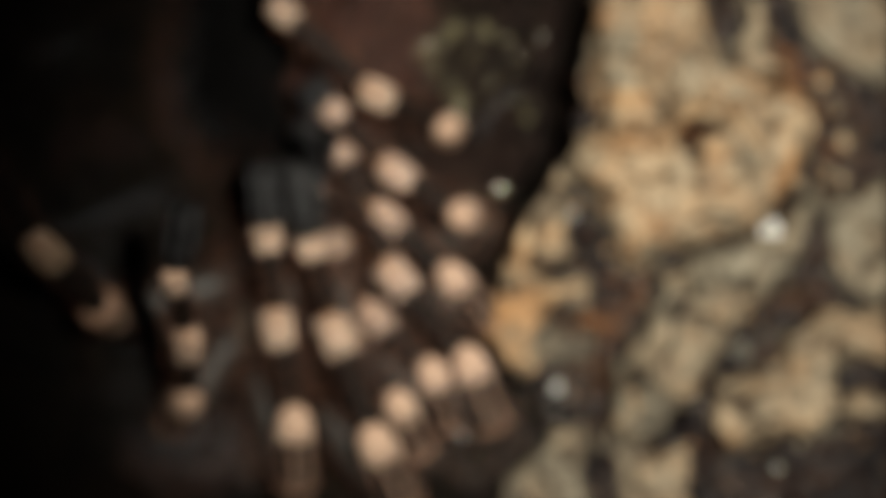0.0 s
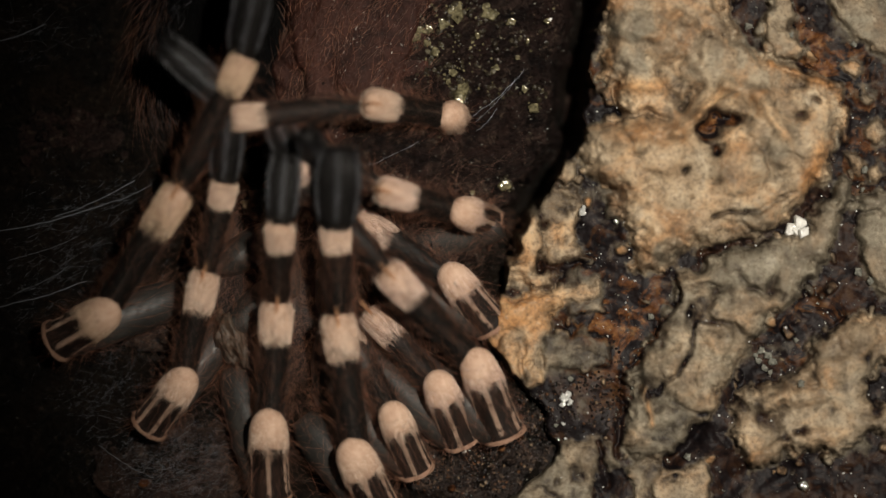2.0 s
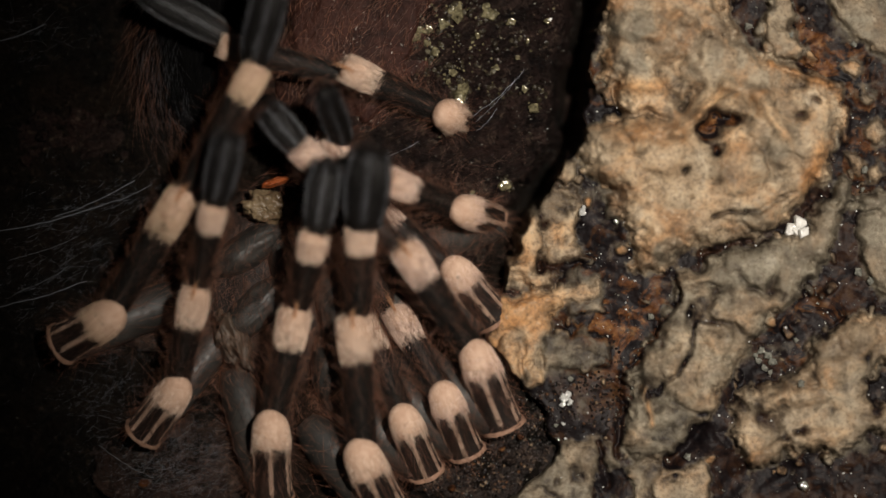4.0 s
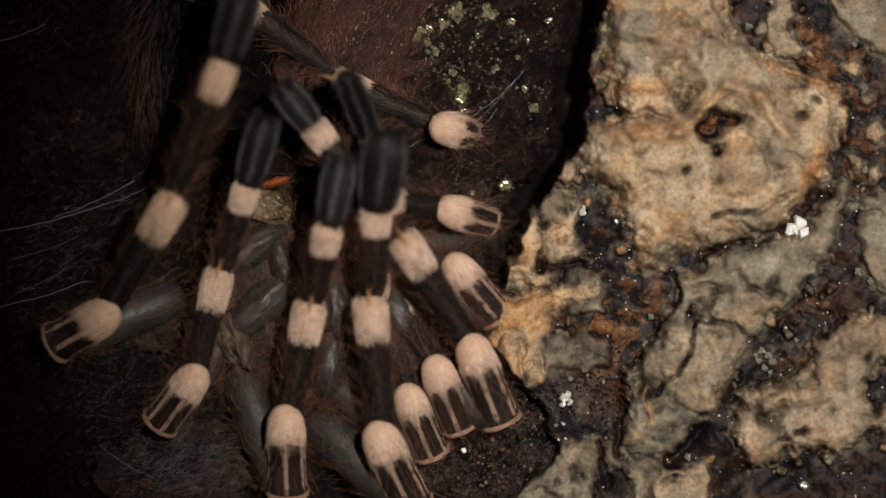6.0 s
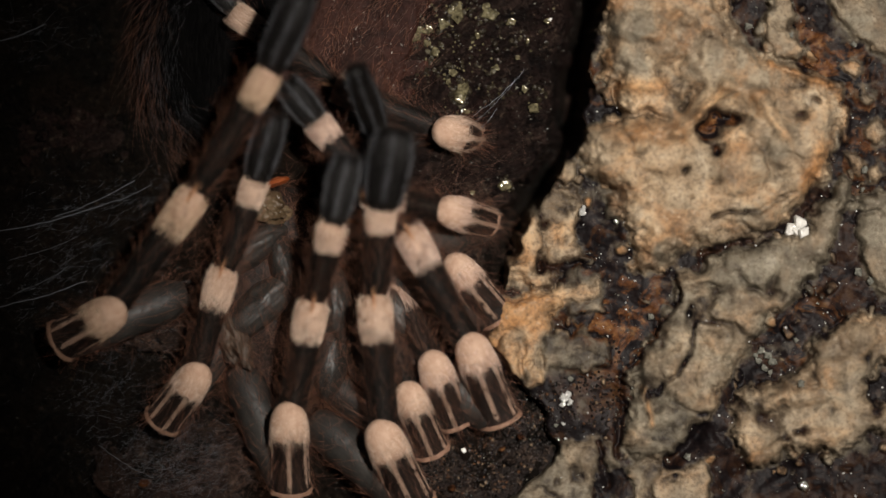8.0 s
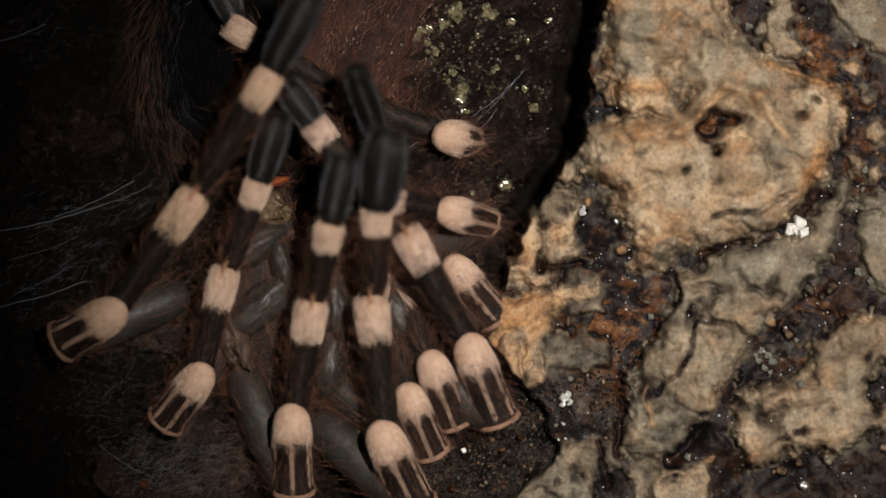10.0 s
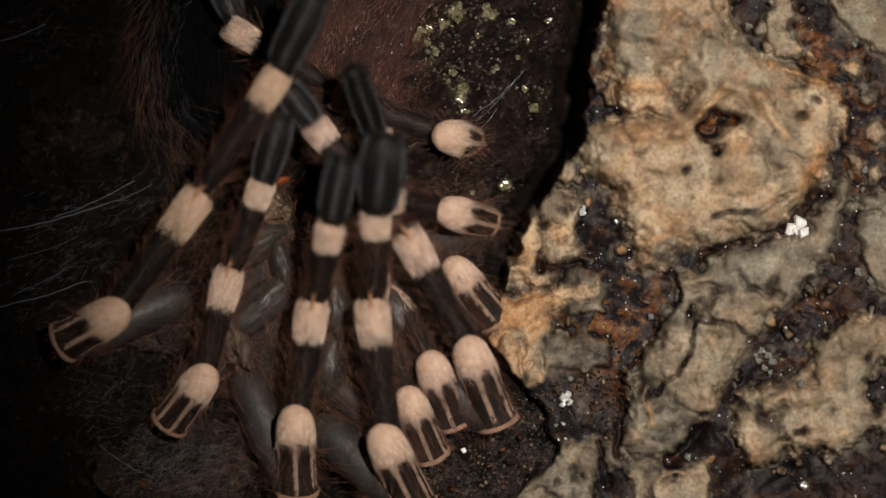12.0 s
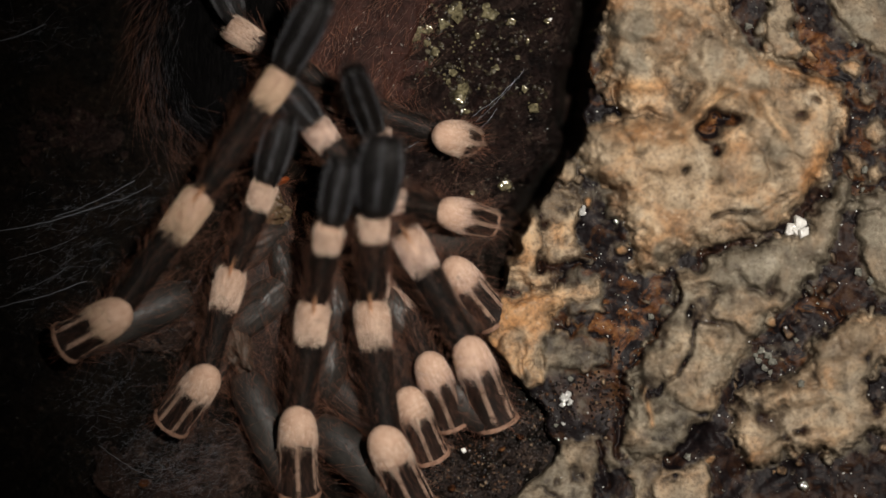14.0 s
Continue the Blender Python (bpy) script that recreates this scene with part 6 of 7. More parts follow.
    walk(G['metatarsus'], [(0, bone(-17.6, -13.9, 8.6, 16.6, 15.3)), (0.5, bone(-17.6, -13.9, 8.9, 14.5, 15.4)), (1, bone(-17.6, -13.1, 8.1, 20.0, 13.1)), (1.5, bone(-16.8, -12.3, 9.2, 22.0, 6.3)), (2, bone(-15.5, -13.2, 9.4, 19.2, 2.3)), (2.5, bone(-15.0, -13.7, 10.3, 19.7, 0.8)), (3, bone(-14.3, -13.7, 10.5, 19.8, -1.2)), (5.5, bone(-11.3, -11.2, 9.9, 21.6, -2.2)), (6, bone(-10.8, -10.4, 9.2, 21.4, -2.7)), (6.5, bone(-10.1, -10.2, 8.6, 22.7, -4.2)), (7, bone(-9.9, -10.4, 10.1, 19.3, -4.1)), (7.5, bone(-10.2, -10.2, 9.4, 19.1, -3.6)), (8, bone(-10.2, -10.2, 9.4, 19.2, -3.1)), (10.5, bone(-10.7, -10.4, 9.0, 21.4, -2.2)), (12, bone(-10.6, -10.8, 9.0, 21.4, -1.7)), (13, bone(-10.6, -10.8, 7.8, 22.9, -1.7)), (14, bone(-10.6, -11.1, 8.9, 23.2, -0.7))])
    walk(G['tarsus'], [(0, bone(-21.6, 0.6, 13.3, 5.9, 11.0)), (0.5, bone(-21.6, 0.8, 13.1, 17.6, 7.5)), (1, bone(-20.9, 1.4, 13.8, 17.1, 0.6)), (1.5, bone(-18.4, 2.4, 15.4, 9.6, 0.5)), (2, bone(-16.1, 1.8, 14.9, 17.4, -2.4)), (2.5, bone(-15.2, 1.3, 15.9, 17.6, -2.9)), (3, bone(-14.0, 1.3, 16.1, 18.2, -5.4)), (5.5, bone(-10.8, 3.6, 16.0, 17.6, -6.9)), (6, bone(-10.1, 4.4, 15.3, 17.8, -7.8)), (6.5, bone(-9.0, 4.5, 15.0, 17.6, -6.3)), (7, bone(-8.8, 4.5, 15.6, 17.2, -9.2)), (7.5, bone(-9.2, 4.8, 14.8, 17.4, -10.1)), (8, bone(-9.4, 4.8, 14.8, 17.4, -9.7)), (10.5, bone(-10.1, 4.4, 15.1, 17.5, -7.3)), (12, bone(-10.1, 4.0, 15.1, 17.4, -6.6)), (13, bone(-10.1, 3.9, 14.3, 17.4, -6.2)), (14, bone(-10.4, 3.6, 15.4, 17.3, -6.8))])
    walk(G['femur'], [(0, bone(-6.6, -41.4, 2.7, -9.2, 43.4)), (0.5, bone(-6.6, -41.3, 2.7, -9.2, 43.5)), (1, bone(-7.4, -41.0, 2.7, -9.5, 42.6)), (1.5, bone(-8.8, -40.5, 2.7, -10.0, 41.1)), (2, bone(-8.6, -41.5, 2.7, -9.7, 39.7)), (2.5, bone(-8.6, -41.9, 2.7, -9.5, 39.1)), (3, bone(-8.5, -41.9, 2.7, -9.5, 39.4)), (5.5, bone(-5.4, -39.6, 2.7, -9.3, 48.1)), (6, bone(-4.7, -38.9, 2.7, -9.3, 50.2)), (6.5, bone(-4.3, -38.8, 2.7, -9.2, 51.0)), (8, bone(-4.3, -38.6, 2.7, -9.3, 51.2)), (10.5, bone(-4.2, -38.9, 2.7, -9.2, 50.9)), (12, bone(-4.1, -39.3, 2.7, -9.1, 50.5)), (14, bone(-3.9, -39.6, 2.7, -9.0, 50.2))])
    walk(H['patella'], [(0, bone(-24.4, -28.6, 8.0, -24.8, -179.0)), (0.5, bone(-24.6, -28.2, 8.0, -24.8, -179.0)), (1, bone(-25.5, -27.7, 8.0, -24.8, -179.0)), (1.5, bone(-26.4, -27.4, 8.0, -24.8, -179.0)), (3, bone(-26.4, -27.6, 8.0, -24.8, -179.0)), (5.5, bone(-24.4, -27.1, 8.0, -24.8, -179.0)), (6, bone(-23.8, -26.8, 8.0, -24.8, -179.0)), (6.5, bone(-23.7, -26.7, 8.0, -24.8, -179.0)), (7, bone(-23.4, -26.6, 8.0, -24.8, -179.0)), (8, bone(-23.3, -26.4, 8.0, -24.8, -179.0)), (10.5, bone(-22.7, -26.7, 8.0, -24.8, -179.0)), (12, bone(-22.3, -26.8, 8.0, -24.8, -179.0)), (14, bone(-22.0, -27.0, 8.0, -24.8, -179.0))])
    walk(H['tibia'], [(0, bone(-24.4, -28.6, 6.5, 17.7, 9.5)), (0.5, bone(-24.6, -28.2, 6.5, 10.7, 8.5)), (1, bone(-25.5, -27.7, 6.5, 15.2, 6.9)), (1.5, bone(-26.4, -27.4, 6.5, 10.1, 0.1)), (2, bone(-26.3, -27.4, 6.5, 13.5, -3.8)), (2.5, bone(-26.3, -27.5, 6.5, 15.8, -6.9)), (3, bone(-26.4, -27.6, 6.5, 17.2, -9.8)), (5.5, bone(-24.4, -27.1, 6.5, 16.6, -12.4)), (6, bone(-23.8, -26.8, 6.5, 16.0, -11.7)), (6.5, bone(-23.7, -26.7, 6.5, 14.5, -12.4)), (7, bone(-23.4, -26.6, 6.5, 16.1, -11.8)), (7.5, bone(-23.4, -26.6, 6.5, 16.1, -11.8)), (8, bone(-23.3, -26.4, 6.5, 18.3, -11.5)), (10.5, bone(-22.7, -26.7, 6.5, 16.2, -9.0)), (12, bone(-22.3, -26.8, 6.5, 16.0, -8.2)), (13, bone(-22.1, -27.0, 6.5, 15.4, -8.0)), (14, bone(-22.0, -27.0, 6.5, 16.9, -7.9))])
    walk(H['metatarsus'], [(0, bone(-27.1, -12.6, 9.9, 14.7, 5.6)), (0.5, bone(-27.0, -11.9, 7.9, 25.5, 6.1)), (1, bone(-27.4, -11.5, 9.2, 28.6, 5.2)), (1.5, bone(-26.5, -10.8, 7.7, 30.5, 0.7)), (2, bone(-25.2, -11.0, 8.7, 31.2, -3.2)), (2.5, bone(-24.4, -11.3, 9.4, 33.2, -7.0)), (3, bone(-23.7, -11.7, 9.8, 34.8, -10.5)), (5.5, bone(-20.9, -11.2, 9.6, 32.6, -13.9)), (6, bone(-20.5, -10.9, 9.4, 32.4, -13.5)), (6.5, bone(-20.2, -10.7, 9.0, 33.1, -15.0)), (7, bone(-20.1, -10.7, 9.4, 33.0, -14.6)), (7.5, bone(-20.1, -10.7, 9.4, 32.0, -14.4)), (8, bone(-20.1, -10.6, 10.1, 30.9, -14.3)), (10.5, bone(-20.1, -10.7, 9.5, 30.6, -12.5)), (12, bone(-19.9, -10.7, 9.4, 31.0, -12.4)), (13, bone(-19.9, -10.8, 9.2, 30.4, -11.9)), (14, bone(-19.8, -10.9, 9.7, 31.0, -11.6))])
    walk(H['tarsus'], [(0, bone(-28.5, 1.7, 12.3, 6.6, 3.7)), (0.5, bone(-28.5, 1.8, 13.1, 6.6, 2.7)), (1, bone(-28.7, 1.9, 15.2, 6.6, 2.1)), (1.5, bone(-26.6, 2.4, 14.1, 6.6, -3.8)), (2, bone(-24.5, 2.2, 15.3, 6.6, -4.4)), (2.5, bone(-22.8, 1.5, 16.5, 6.6, -4.1)), (3, bone(-21.4, 0.9, 17.3, 6.6, -6.5)), (5.5, bone(-17.7, 1.4, 16.6, 6.6, -10.5)), (6, bone(-17.5, 1.8, 16.3, 6.6, -11.6)), (6.5, bone(-16.8, 1.8, 16.1, 6.6, -11.3)), (7, bone(-16.8, 1.9, 16.5, 6.6, -14.0)), (7.5, bone(-16.8, 2.0, 16.2, 6.6, -13.4)), (8, bone(-16.8, 2.2, 16.6, 6.6, -12.8)), (10.5, bone(-17.2, 2.3, 15.9, 17.9, -11.9)), (12, bone(-17.1, 2.2, 16.0, 17.9, -11.2)), (13, bone(-17.1, 2.2, 15.7, 17.9, -11.3)), (14, bone(-17.1, 2.0, 16.3, 17.8, -11.2))])
    walk(H['femur'], [(0, bone(-24.2, -38.7, 3.3, -10.0, 20.5)), (0.5, bone(-24.4, -38.3, 3.3, -10.1, 20.4)), (1, bone(-25.3, -37.8, 3.3, -10.4, 19.0)), (1.5, bone(-26.3, -37.5, 3.3, -10.7, 17.2)), (2, bone(-26.1, -37.5, 3.3, -10.6, 17.4)), (2.5, bone(-26.1, -37.6, 3.3, -10.6, 17.4)), (3, bone(-26.3, -37.7, 3.3, -10.6, 17.0)), (5.5, bone(-24.2, -37.2, 3.3, -10.5, 21.7)), (6, bone(-23.7, -36.9, 3.3, -10.5, 23.0)), (6.5, bone(-23.5, -36.8, 3.3, -10.5, 23.4)), (7, bone(-23.3, -36.7, 3.3, -10.5, 24.0)), (7.5, bone(-23.3, -36.7, 3.3, -10.5, 24.0)), (8, bone(-23.1, -36.5, 3.3, -10.5, 24.4)), (10.5, bone(-22.5, -36.8, 3.3, -10.3, 25.5)), (12, bone(-22.1, -36.9, 3.3, -10.2, 26.1)), (13, bone(-22.0, -37.1, 3.3, -10.2, 26.2)), (14, bone(-21.8, -37.1, 3.3, -10.2, 26.5))])
    walk(I['patella'], [(0, bone(-42.0, -24.7, 7.0, -60.5, 146.3)), (0.5, bone(-42.4, -24.6, 7.0, -50.4, 145.2)), (1, bone(-41.4, -23.1, 7.0, -38.6, 144.5)), (1.5, bone(-40.2, -20.7, 7.0, -31.3, 141.9)), (2, bone(-39.8, -20.6, 7.0, -31.3, 141.9)), (2.5, bone(-40.0, -20.7, 7.0, -31.3, 141.9)), (3, bone(-41.0, -21.9, 7.0, -31.3, 141.9)), (5.5, bone(-38.9, -20.8, 7.0, -31.3, 141.9)), (6, bone(-38.1, -20.1, 7.0, -31.3, 141.9)), (6.5, bone(-38.0, -20.1, 7.0, -31.3, 141.9)), (7, bone(-37.8, -19.8, 7.0, -31.3, 141.9)), (8, bone(-37.8, -19.9, 7.0, -31.3, 141.9)), (10.5, bone(-37.1, -19.9, 7.0, -31.3, 141.9)), (12, bone(-36.7, -20.1, 7.0, -31.3, 141.9)), (14, bone(-36.4, -20.2, 7.0, -31.3, 141.9))])
    walk(I['tibia'], [(0, bone(-42.0, -24.7, 5.7, 50.8, -3.7)), (0.5, bone(-42.4, -24.6, 5.7, 49.9, -3.7)), (1, bone(-41.4, -23.1, 5.7, 33.0, -9.7)), (1.5, bone(-40.2, -20.7, 5.7, 19.3, -12.7)), (2, bone(-39.8, -20.6, 5.7, 15.1, -13.2)), (2.5, bone(-40.0, -20.7, 5.7, 20.0, -13.5)), (3, bone(-41.0, -21.9, 5.7, 26.5, -13.0)), (5.5, bone(-38.9, -20.8, 5.7, 20.2, -13.7)), (6, bone(-38.1, -20.1, 5.7, 14.9, -14.9)), (6.5, bone(-38.0, -20.1, 5.7, 14.6, -15.0)), (7, bone(-37.8, -19.8, 5.7, 17.4, -15.6)), (7.5, bone(-37.8, -19.8, 5.7, 17.3, -15.8)), (8, bone(-37.8, -19.9, 5.7, 14.6, -15.7)), (10.5, bone(-37.1, -19.9, 5.7, 13.7, -15.0)), (12, bone(-36.7, -20.1, 5.7, 12.4, -15.1)), (13, bone(-36.6, -20.2, 5.7, 9.4, -15.0)), (14, bone(-36.4, -20.2, 5.7, 10.5, -15.3))])
    walk(I['metatarsus'], [(0, bone(-41.4, -14.7, 16.3, 52.1, 9.4)), (0.5, bone(-41.8, -14.5, 16.1, 52.6, 5.5)), (1, bone(-39.2, -10.3, 12.4, 37.4, -4.6)), (1.5, bone(-37.1, -6.7, 9.0, 17.0, -10.5)), (2, bone(-36.5, -6.4, 7.9, 17.5, -12.8)), (2.5, bone(-36.7, -6.8, 9.2, 24.2, -15.3)), (3, bone(-37.9, -8.5, 10.8, 30.7, -13.1)), (5.5, bone(-35.5, -7.0, 9.3, 32.0, -14.7)), (6, bone(-34.4, -6.0, 7.9, 23.7, -17.9)), (6.5, bone(-34.2, -6.0, 7.8, 19.8, -18.3)), (7, bone(-33.9, -5.9, 8.5, 17.1, -18.1)), (7.5, bone(-33.8, -5.9, 8.5, 15.3, -18.6)), (8, bone(-33.8, -5.9, 7.8, 12.5, -19.1)), (10.5, bone(-33.3, -5.8, 7.6, 15.7, -19.7)), (12, bone(-32.9, -5.9, 7.2, 15.0, -19.9)), (13, bone(-32.7, -5.9, 6.4, 15.2, -20.2)), (14, bone(-32.6, -6.0, 6.7, 15.9, -20.4))])
    walk(I['tarsus'], [(0, bone(-43.0, -4.6, 28.2, 18.7, -11.2)), (0.5, bone(-42.7, -4.4, 28.1, 19.2, -11.4)), (1, bone(-38.2, 2.7, 21.1, 17.7, 1.5)), (1.5, bone(-34.3, 8.2, 12.4, 18.3, -7.1)), (2, bone(-33.2, 8.3, 11.5, 18.1, -5.2)), (2.5, bone(-32.8, 7.3, 14.5, 18.4, -6.2)), (3, bone(-34.8, 5.1, 17.9, 18.6, -10.9)), (5.5, bone(-32.1, 6.3, 16.6, 17.7, -15.1)), (6, bone(-29.9, 8.0, 13.1, 17.7, -16.5)), (6.5, bone(-29.5, 8.2, 11.9, 17.4, -16.7)), (7, bone(-29.2, 8.5, 12.0, 17.1, -16.8)), (7.5, bone(-29.0, 8.5, 11.4, 17.1, -16.6)), (8, bone(-28.8, 8.6, 9.9, 17.1, -16.4)), (10.5, bone(-28.2, 8.5, 10.6, 15.8, -16.9)), (12, bone(-27.7, 8.4, 10.0, 16.4, -16.3)), (13, bone(-27.5, 8.4, 9.3, 15.0, -16.3)), (14, bone(-27.3, 8.3, 9.8, 13.8, -16.4))])
    walk(I['femur'], [(0, bone(-44.6, -28.6, -1.2, -0.8, -35.7)), (0.5, bone(-45.9, -29.5, -0.3, -3.0, -36.8)), (1, bone(-45.7, -29.1, 1.1, -6.4, -37.2)), (1.5, bone(-45.2, -27.0, 2.1, -9.5, -39.4)), (2, bone(-44.8, -26.9, 2.1, -9.6, -38.8)), (2.5, bone(-44.9, -27.0, 2.1, -9.5, -38.8)), (3, bone(-46.0, -28.2, 2.1, -8.9, -39.0)), (5.5, bone(-43.9, -27.2, 2.1, -9.8, -36.4)), (6, bone(-43.1, -26.4, 2.1, -10.3, -35.9)), (6.5, bone(-43.0, -26.4, 2.1, -10.4, -35.6)), (7, bone(-42.7, -26.1, 2.1, -10.5, -35.4)), (8, bone(-42.7, -26.3, 2.1, -10.5, -35.2)), (10.5, bone(-42.1, -26.3, 2.1, -10.7, -33.6)), (12, bone(-41.7, -26.4, 2.1, -10.7, -32.4)), (13, bone(-41.5, -26.5, 2.1, -10.7, -31.8)), (14, bone(-41.4, -26.5, 2.1, -10.8, -31.5))])
    walk(J['patella'], [(0, bone(-54.4, -11.0, 2.0, 75.9, 45.0)), (0.5, bone(-55.1, -10.6, 2.0, 75.9, 41.6)), (0.8, bone(-55.0, -10.6, 2.0, 75.9, 39.4)), (0.9, bone(-55.0, -10.6, 3.0, 64.2, 38.7)), (1, bone(-55.0, -10.6, 4.0, 30.0, 38.0)), (1.1, bone(-55.2, -10.3, 8.0, -30.0, 90.0)), (1.2, bone(-54.7, -10.2, 9.0, -48.5, 114.8)), (1.3, bone(-54.0, -9.8, 9.0, -39.5, 120.3)), (1.5, bone(-52.4, -9.7, 9.0, -32.3, 118.8)), (2, bone(-51.8, -10.2, 9.0, -32.1, 118.8)), (2.5, bone(-51.4, -10.5, 9.0, -31.9, 118.8)), (3, bone(-51.0, -11.1, 9.0, -31.8, 118.8)), (5.5, bone(-51.1, -9.8, 9.0, -30.8, 118.8)), (6, bone(-51.8, -10.4, 9.0, -30.7, 118.8)), (6.5, bone(-51.7, -10.4, 9.0, -30.5, 118.8)), (7, bone(-50.9, -10.0, 9.0, -30.3, 118.8)), (8, bone(-50.9, -10.1, 9.0, -29.9, 118.8)), (10.5, bone(-50.7, -10.2, 9.0, -28.9, 118.7)), (12, bone(-50.4, -10.2, 9.0, -28.3, 118.7)), (13, bone(-50.3, -10.2, 9.0, -27.9, 118.7)), (14, bone(-50.1, -10.3, 9.0, -27.5, 118.7))])
    walk(J['tibia'], [(0, bone(-54.4, -11.0, 7.5, 43.2, 42.7)), (0.5, bone(-55.1, -10.6, 7.5, 51.4, 39.0)), (0.8, bone(-55.0, -10.6, 7.5, 52.9, 26.7)), (0.9, bone(-55.0, -10.6, 7.5, 53.3, 22.2)), (1, bone(-55.0, -10.6, 7.5, 53.5, 17.7)), (1.1, bone(-55.2, -10.3, 7.5, 48.1, -7.0)), (1.2, bone(-54.7, -10.2, 7.5, 38.5, -24.8)), (1.3, bone(-54.0, -9.8, 7.5, 24.3, -28.8)), (1.5, bone(-52.4, -9.7, 7.5, 20.3, -31.6)), (2, bone(-51.8, -10.2, 7.5, 17.4, -32.8)), (2.5, bone(-51.4, -10.5, 7.5, 15.4, -33.9)), (3, bone(-51.0, -11.1, 7.5, 20.2, -31.6)), (5.5, bone(-51.1, -9.8, 7.5, 9.6, -34.2)), (6, bone(-51.8, -10.4, 7.5, 25.0, -32.9)), (6.5, bone(-51.7, -10.4, 7.5, 24.0, -34.5)), (7, bone(-50.9, -10.0, 7.5, 15.1, -36.6)), (7.5, bone(-50.9, -10.0, 7.5, 14.3, -36.6)), (8, bone(-50.9, -10.1, 7.5, 13.4, -36.6)), (10.5, bone(-50.7, -10.2, 7.5, 13.4, -36.6)), (12, bone(-50.4, -10.2, 7.5, 11.6, -36.9)), (13, bone(-50.3, -10.2, 7.5, 12.1, -36.8)), (14, bone(-50.1, -10.3, 7.5, 12.5, -36.7))])
    walk(J['metatarsus'], [(0, bone(-64.6, 0.1, 19.8, 26.5, 32.7)), (0.5, bone(-63.2, -0.5, 21.9, 34.1, 31.9)), (0.8, bone(-60.5, 0.4, 21.9, 39.7, 28.7)), (0.9, bone(-59.6, 0.6, 21.9, 41.0, 27.8)), (1, bone(-58.7, 0.9, 21.9, 42.1, 26.9)), (1.1, bone(-53.5, 3.4, 21.1, 38.4, 15.7)), (1.2, bone(-47.9, 4.5, 18.5, 31.1, -3.4)), (1.3, bone(-45.1, 6.4, 14.0, 24.1, -16.3)), (1.5, bone(-42.5, 6.4, 12.6, 15.3, -23.9)), (2, bone(-41.4, 5.9, 11.7, 13.6, -27.3)), (2.5, bone(-40.7, 5.5, 11.0, 14.3, -28.8)), (3, bone(-41.1, 5.0, 12.6, 15.1, -31.3)), (5.5, bone(-40.1, 6.4, 9.0, 12.4, -28.1)), (6, bone(-41.9, 5.0, 14.2, 21.3, -22.7)), (6.5, bone(-41.2, 4.8, 13.9, 22.8, -26.3)), (7, bone(-39.4, 5.5, 10.9, 17.6, -32.0)), (7.5, bone(-39.4, 5.5, 10.6, 18.4, -32.3)), (8, bone(-39.3, 5.5, 10.3, 19.1, -32.6)), (10.5, bone(-39.1, 5.4, 10.3, 17.7, -33.1)), (12, bone(-38.7, 5.5, 9.7, 15.1, -34.2)), (13, bone(-38.6, 5.4, 9.8, 14.1, -34.4)), (14, bone(-38.5, 5.3, 10.0, 13.0, -34.6))])
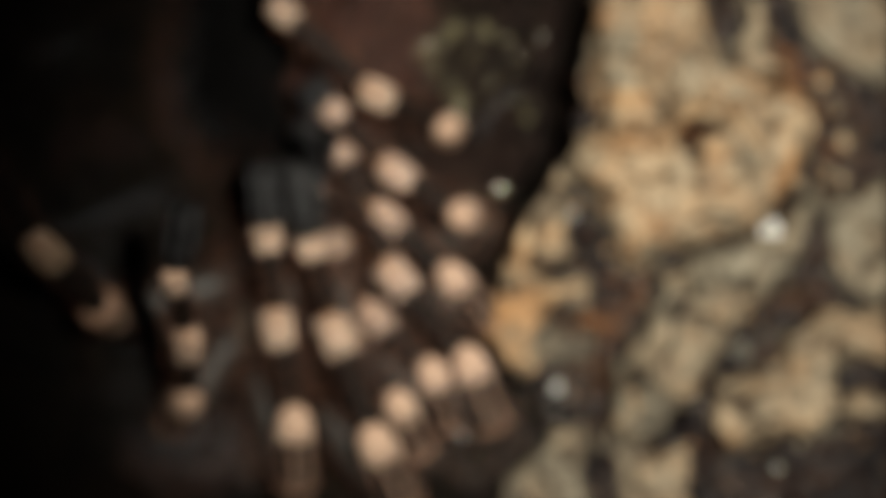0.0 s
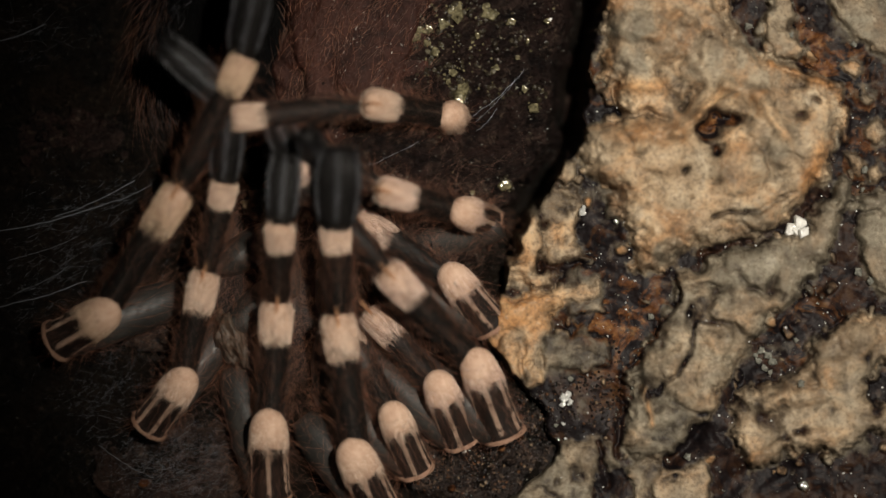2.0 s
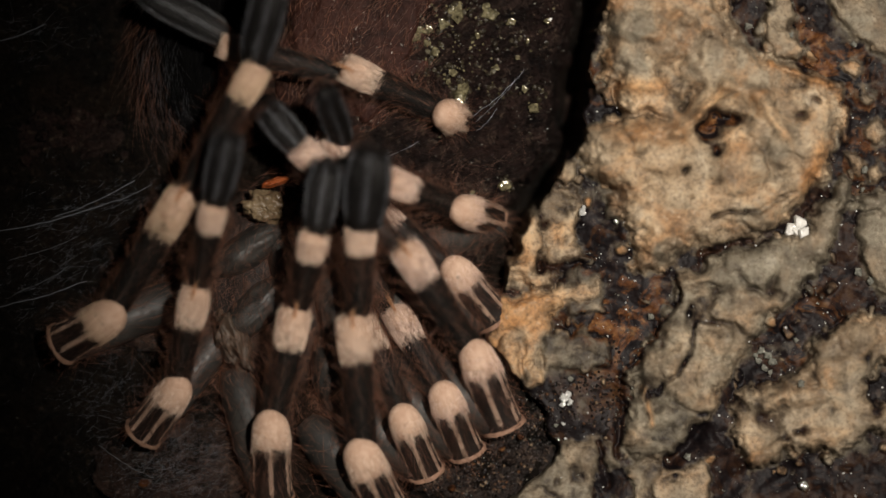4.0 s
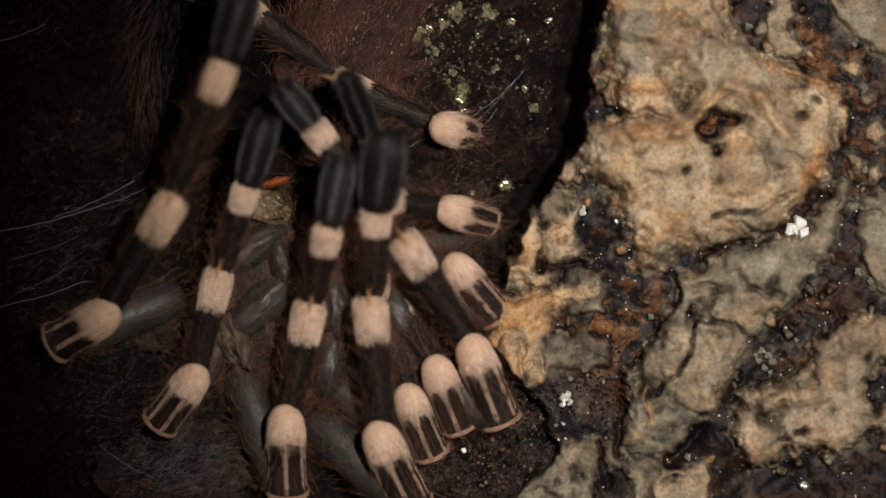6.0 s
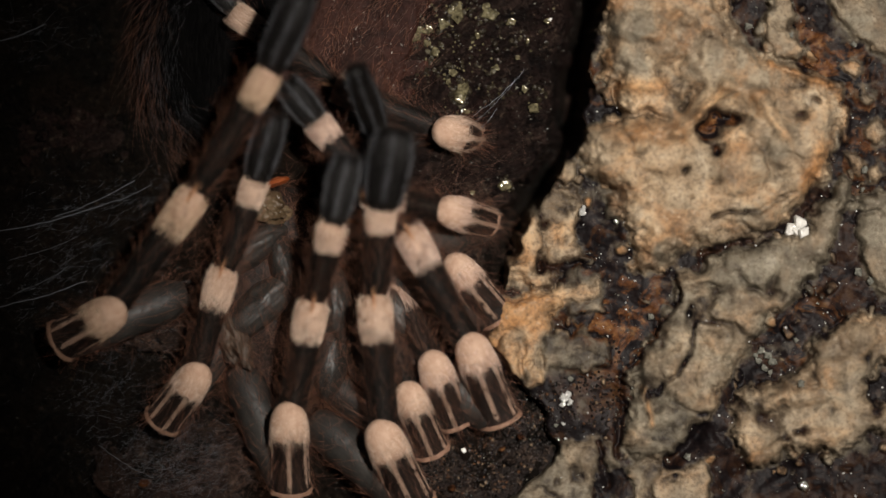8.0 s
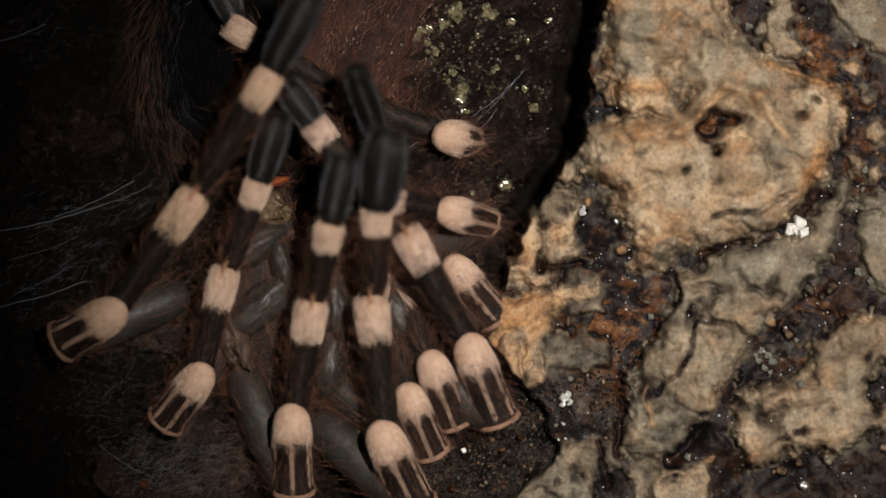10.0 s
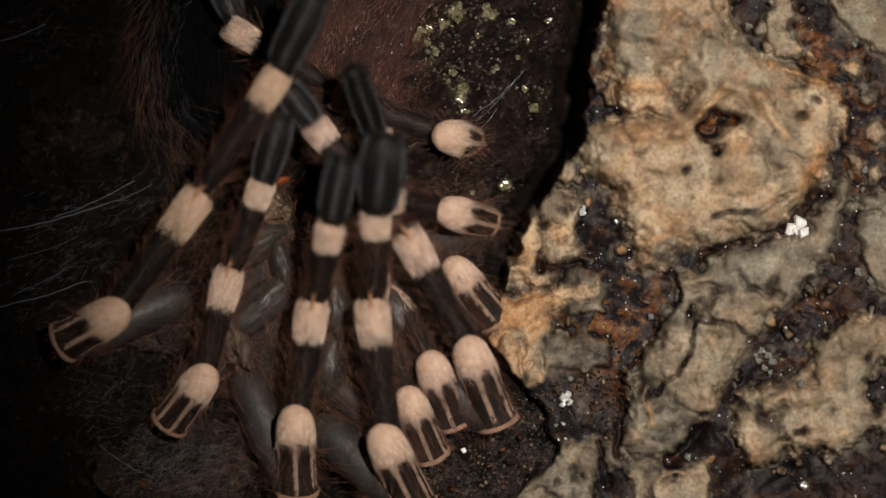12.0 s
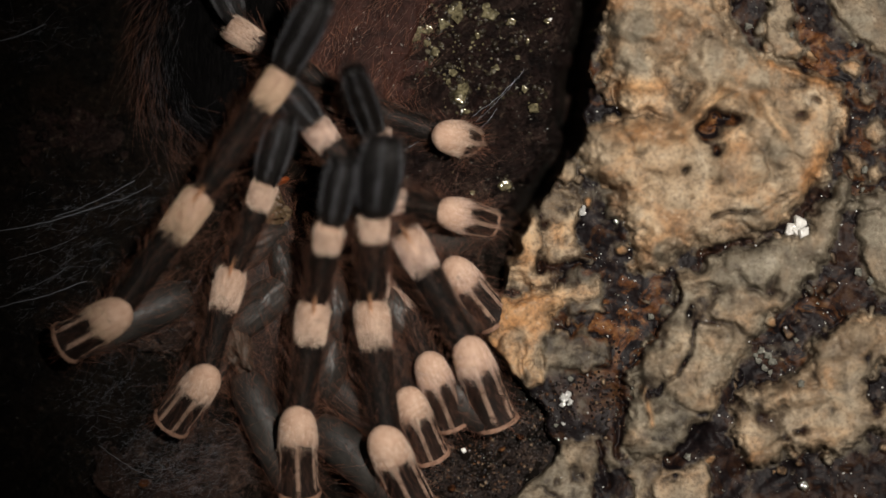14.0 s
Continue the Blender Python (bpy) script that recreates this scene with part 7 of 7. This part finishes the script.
    walk(J['tarsus'], [(0, bone(-76.2, 18.2, 29.1, 20.9, 50.8)), (0.5, bone(-73.8, 16.5, 34.1, 20.8, 47.3)), (0.8, bone(-69.5, 16.8, 36.1, 23.3, 37.2)), (0.9, bone(-68.2, 16.9, 36.5, 24.1, 33.2)), (1, bone(-66.8, 17.0, 36.9, 24.9, 28.9)), (1.1, bone(-58.6, 21.8, 34.8, 23.2, 6.5)), (1.2, bone(-46.7, 25.1, 29.5, 22.9, -3.9)), (1.3, bone(-39.0, 27.3, 22.4, 20.7, -7.1)), (1.5, bone(-33.3, 27.2, 17.5, 20.2, -9.7)), (2, bone(-30.9, 26.3, 15.8, 19.9, -13.1)), (2.5, bone(-29.6, 25.6, 15.4, 19.4, -14.6)), (3, bone(-29.2, 24.5, 17.4, 19.1, -16.6)), (5.5, bone(-29.2, 26.7, 12.6, 19.6, -14.4)), (6, bone(-33.3, 25.5, 21.5, 20.0, -16.9)), (6.5, bone(-31.4, 24.5, 21.8, 19.7, -12.4)), (7, bone(-27.4, 24.7, 16.6, 19.2, -23.9)), (7.5, bone(-27.3, 24.6, 16.7, 19.1, -24.4)), (8, bone(-27.2, 24.4, 16.7, 19.0, -24.8)), (10.5, bone(-26.7, 24.4, 16.1, 18.8, -28.1)), (12, bone(-25.9, 24.3, 14.4, 19.0, -26.8)), (13, bone(-25.6, 24.2, 14.2, 19.0, -27.5)), (14, bone(-25.4, 24.2, 13.9, 18.9, -28.1))])
    walk(J['femur'], [(0, bone(-54.4, -11.0, 1.0, -7.0, -73.2)), (0.5, bone(-55.1, -10.6, 1.0, -6.8, -74.8)), (1, bone(-55.0, -10.6, 1.0, -6.8, -74.7)), (1.1, bone(-63.2, -10.3, 3.4, -9.6, -79.5)), (1.2, bone(-60.2, -12.7, 2.1, -7.7, -73.2)), (1.3, bone(-60.1, -13.4, 3.1, -9.9, -71.8)), (1.5, bone(-59.3, -13.5, 4.1, -12.2, -71.0)), (2, bone(-58.6, -13.9, 4.1, -12.5, -69.6)), (2.5, bone(-58.3, -14.3, 4.1, -12.6, -68.6)), (3, bone(-57.9, -14.9, 4.1, -12.7, -66.9)), (5.5, bone(-58.0, -13.6, 4.3, -13.2, -69.7)), (6, bone(-58.8, -14.2, 4.3, -12.8, -69.1)), (6.5, bone(-58.7, -14.3, 4.3, -12.9, -68.9)), (7, bone(-57.9, -13.8, 4.3, -13.4, -69.2)), (8, bone(-57.9, -13.9, 4.4, -13.5, -69.0)), (10.5, bone(-57.7, -14.0, 4.5, -13.8, -68.6)), (12, bone(-57.5, -14.1, 4.6, -14.1, -68.4)), (13, bone(-57.4, -14.2, 4.7, -14.3, -68.1)), (14, bone(-57.3, -14.3, 4.7, -14.4, -67.7))])


motions()
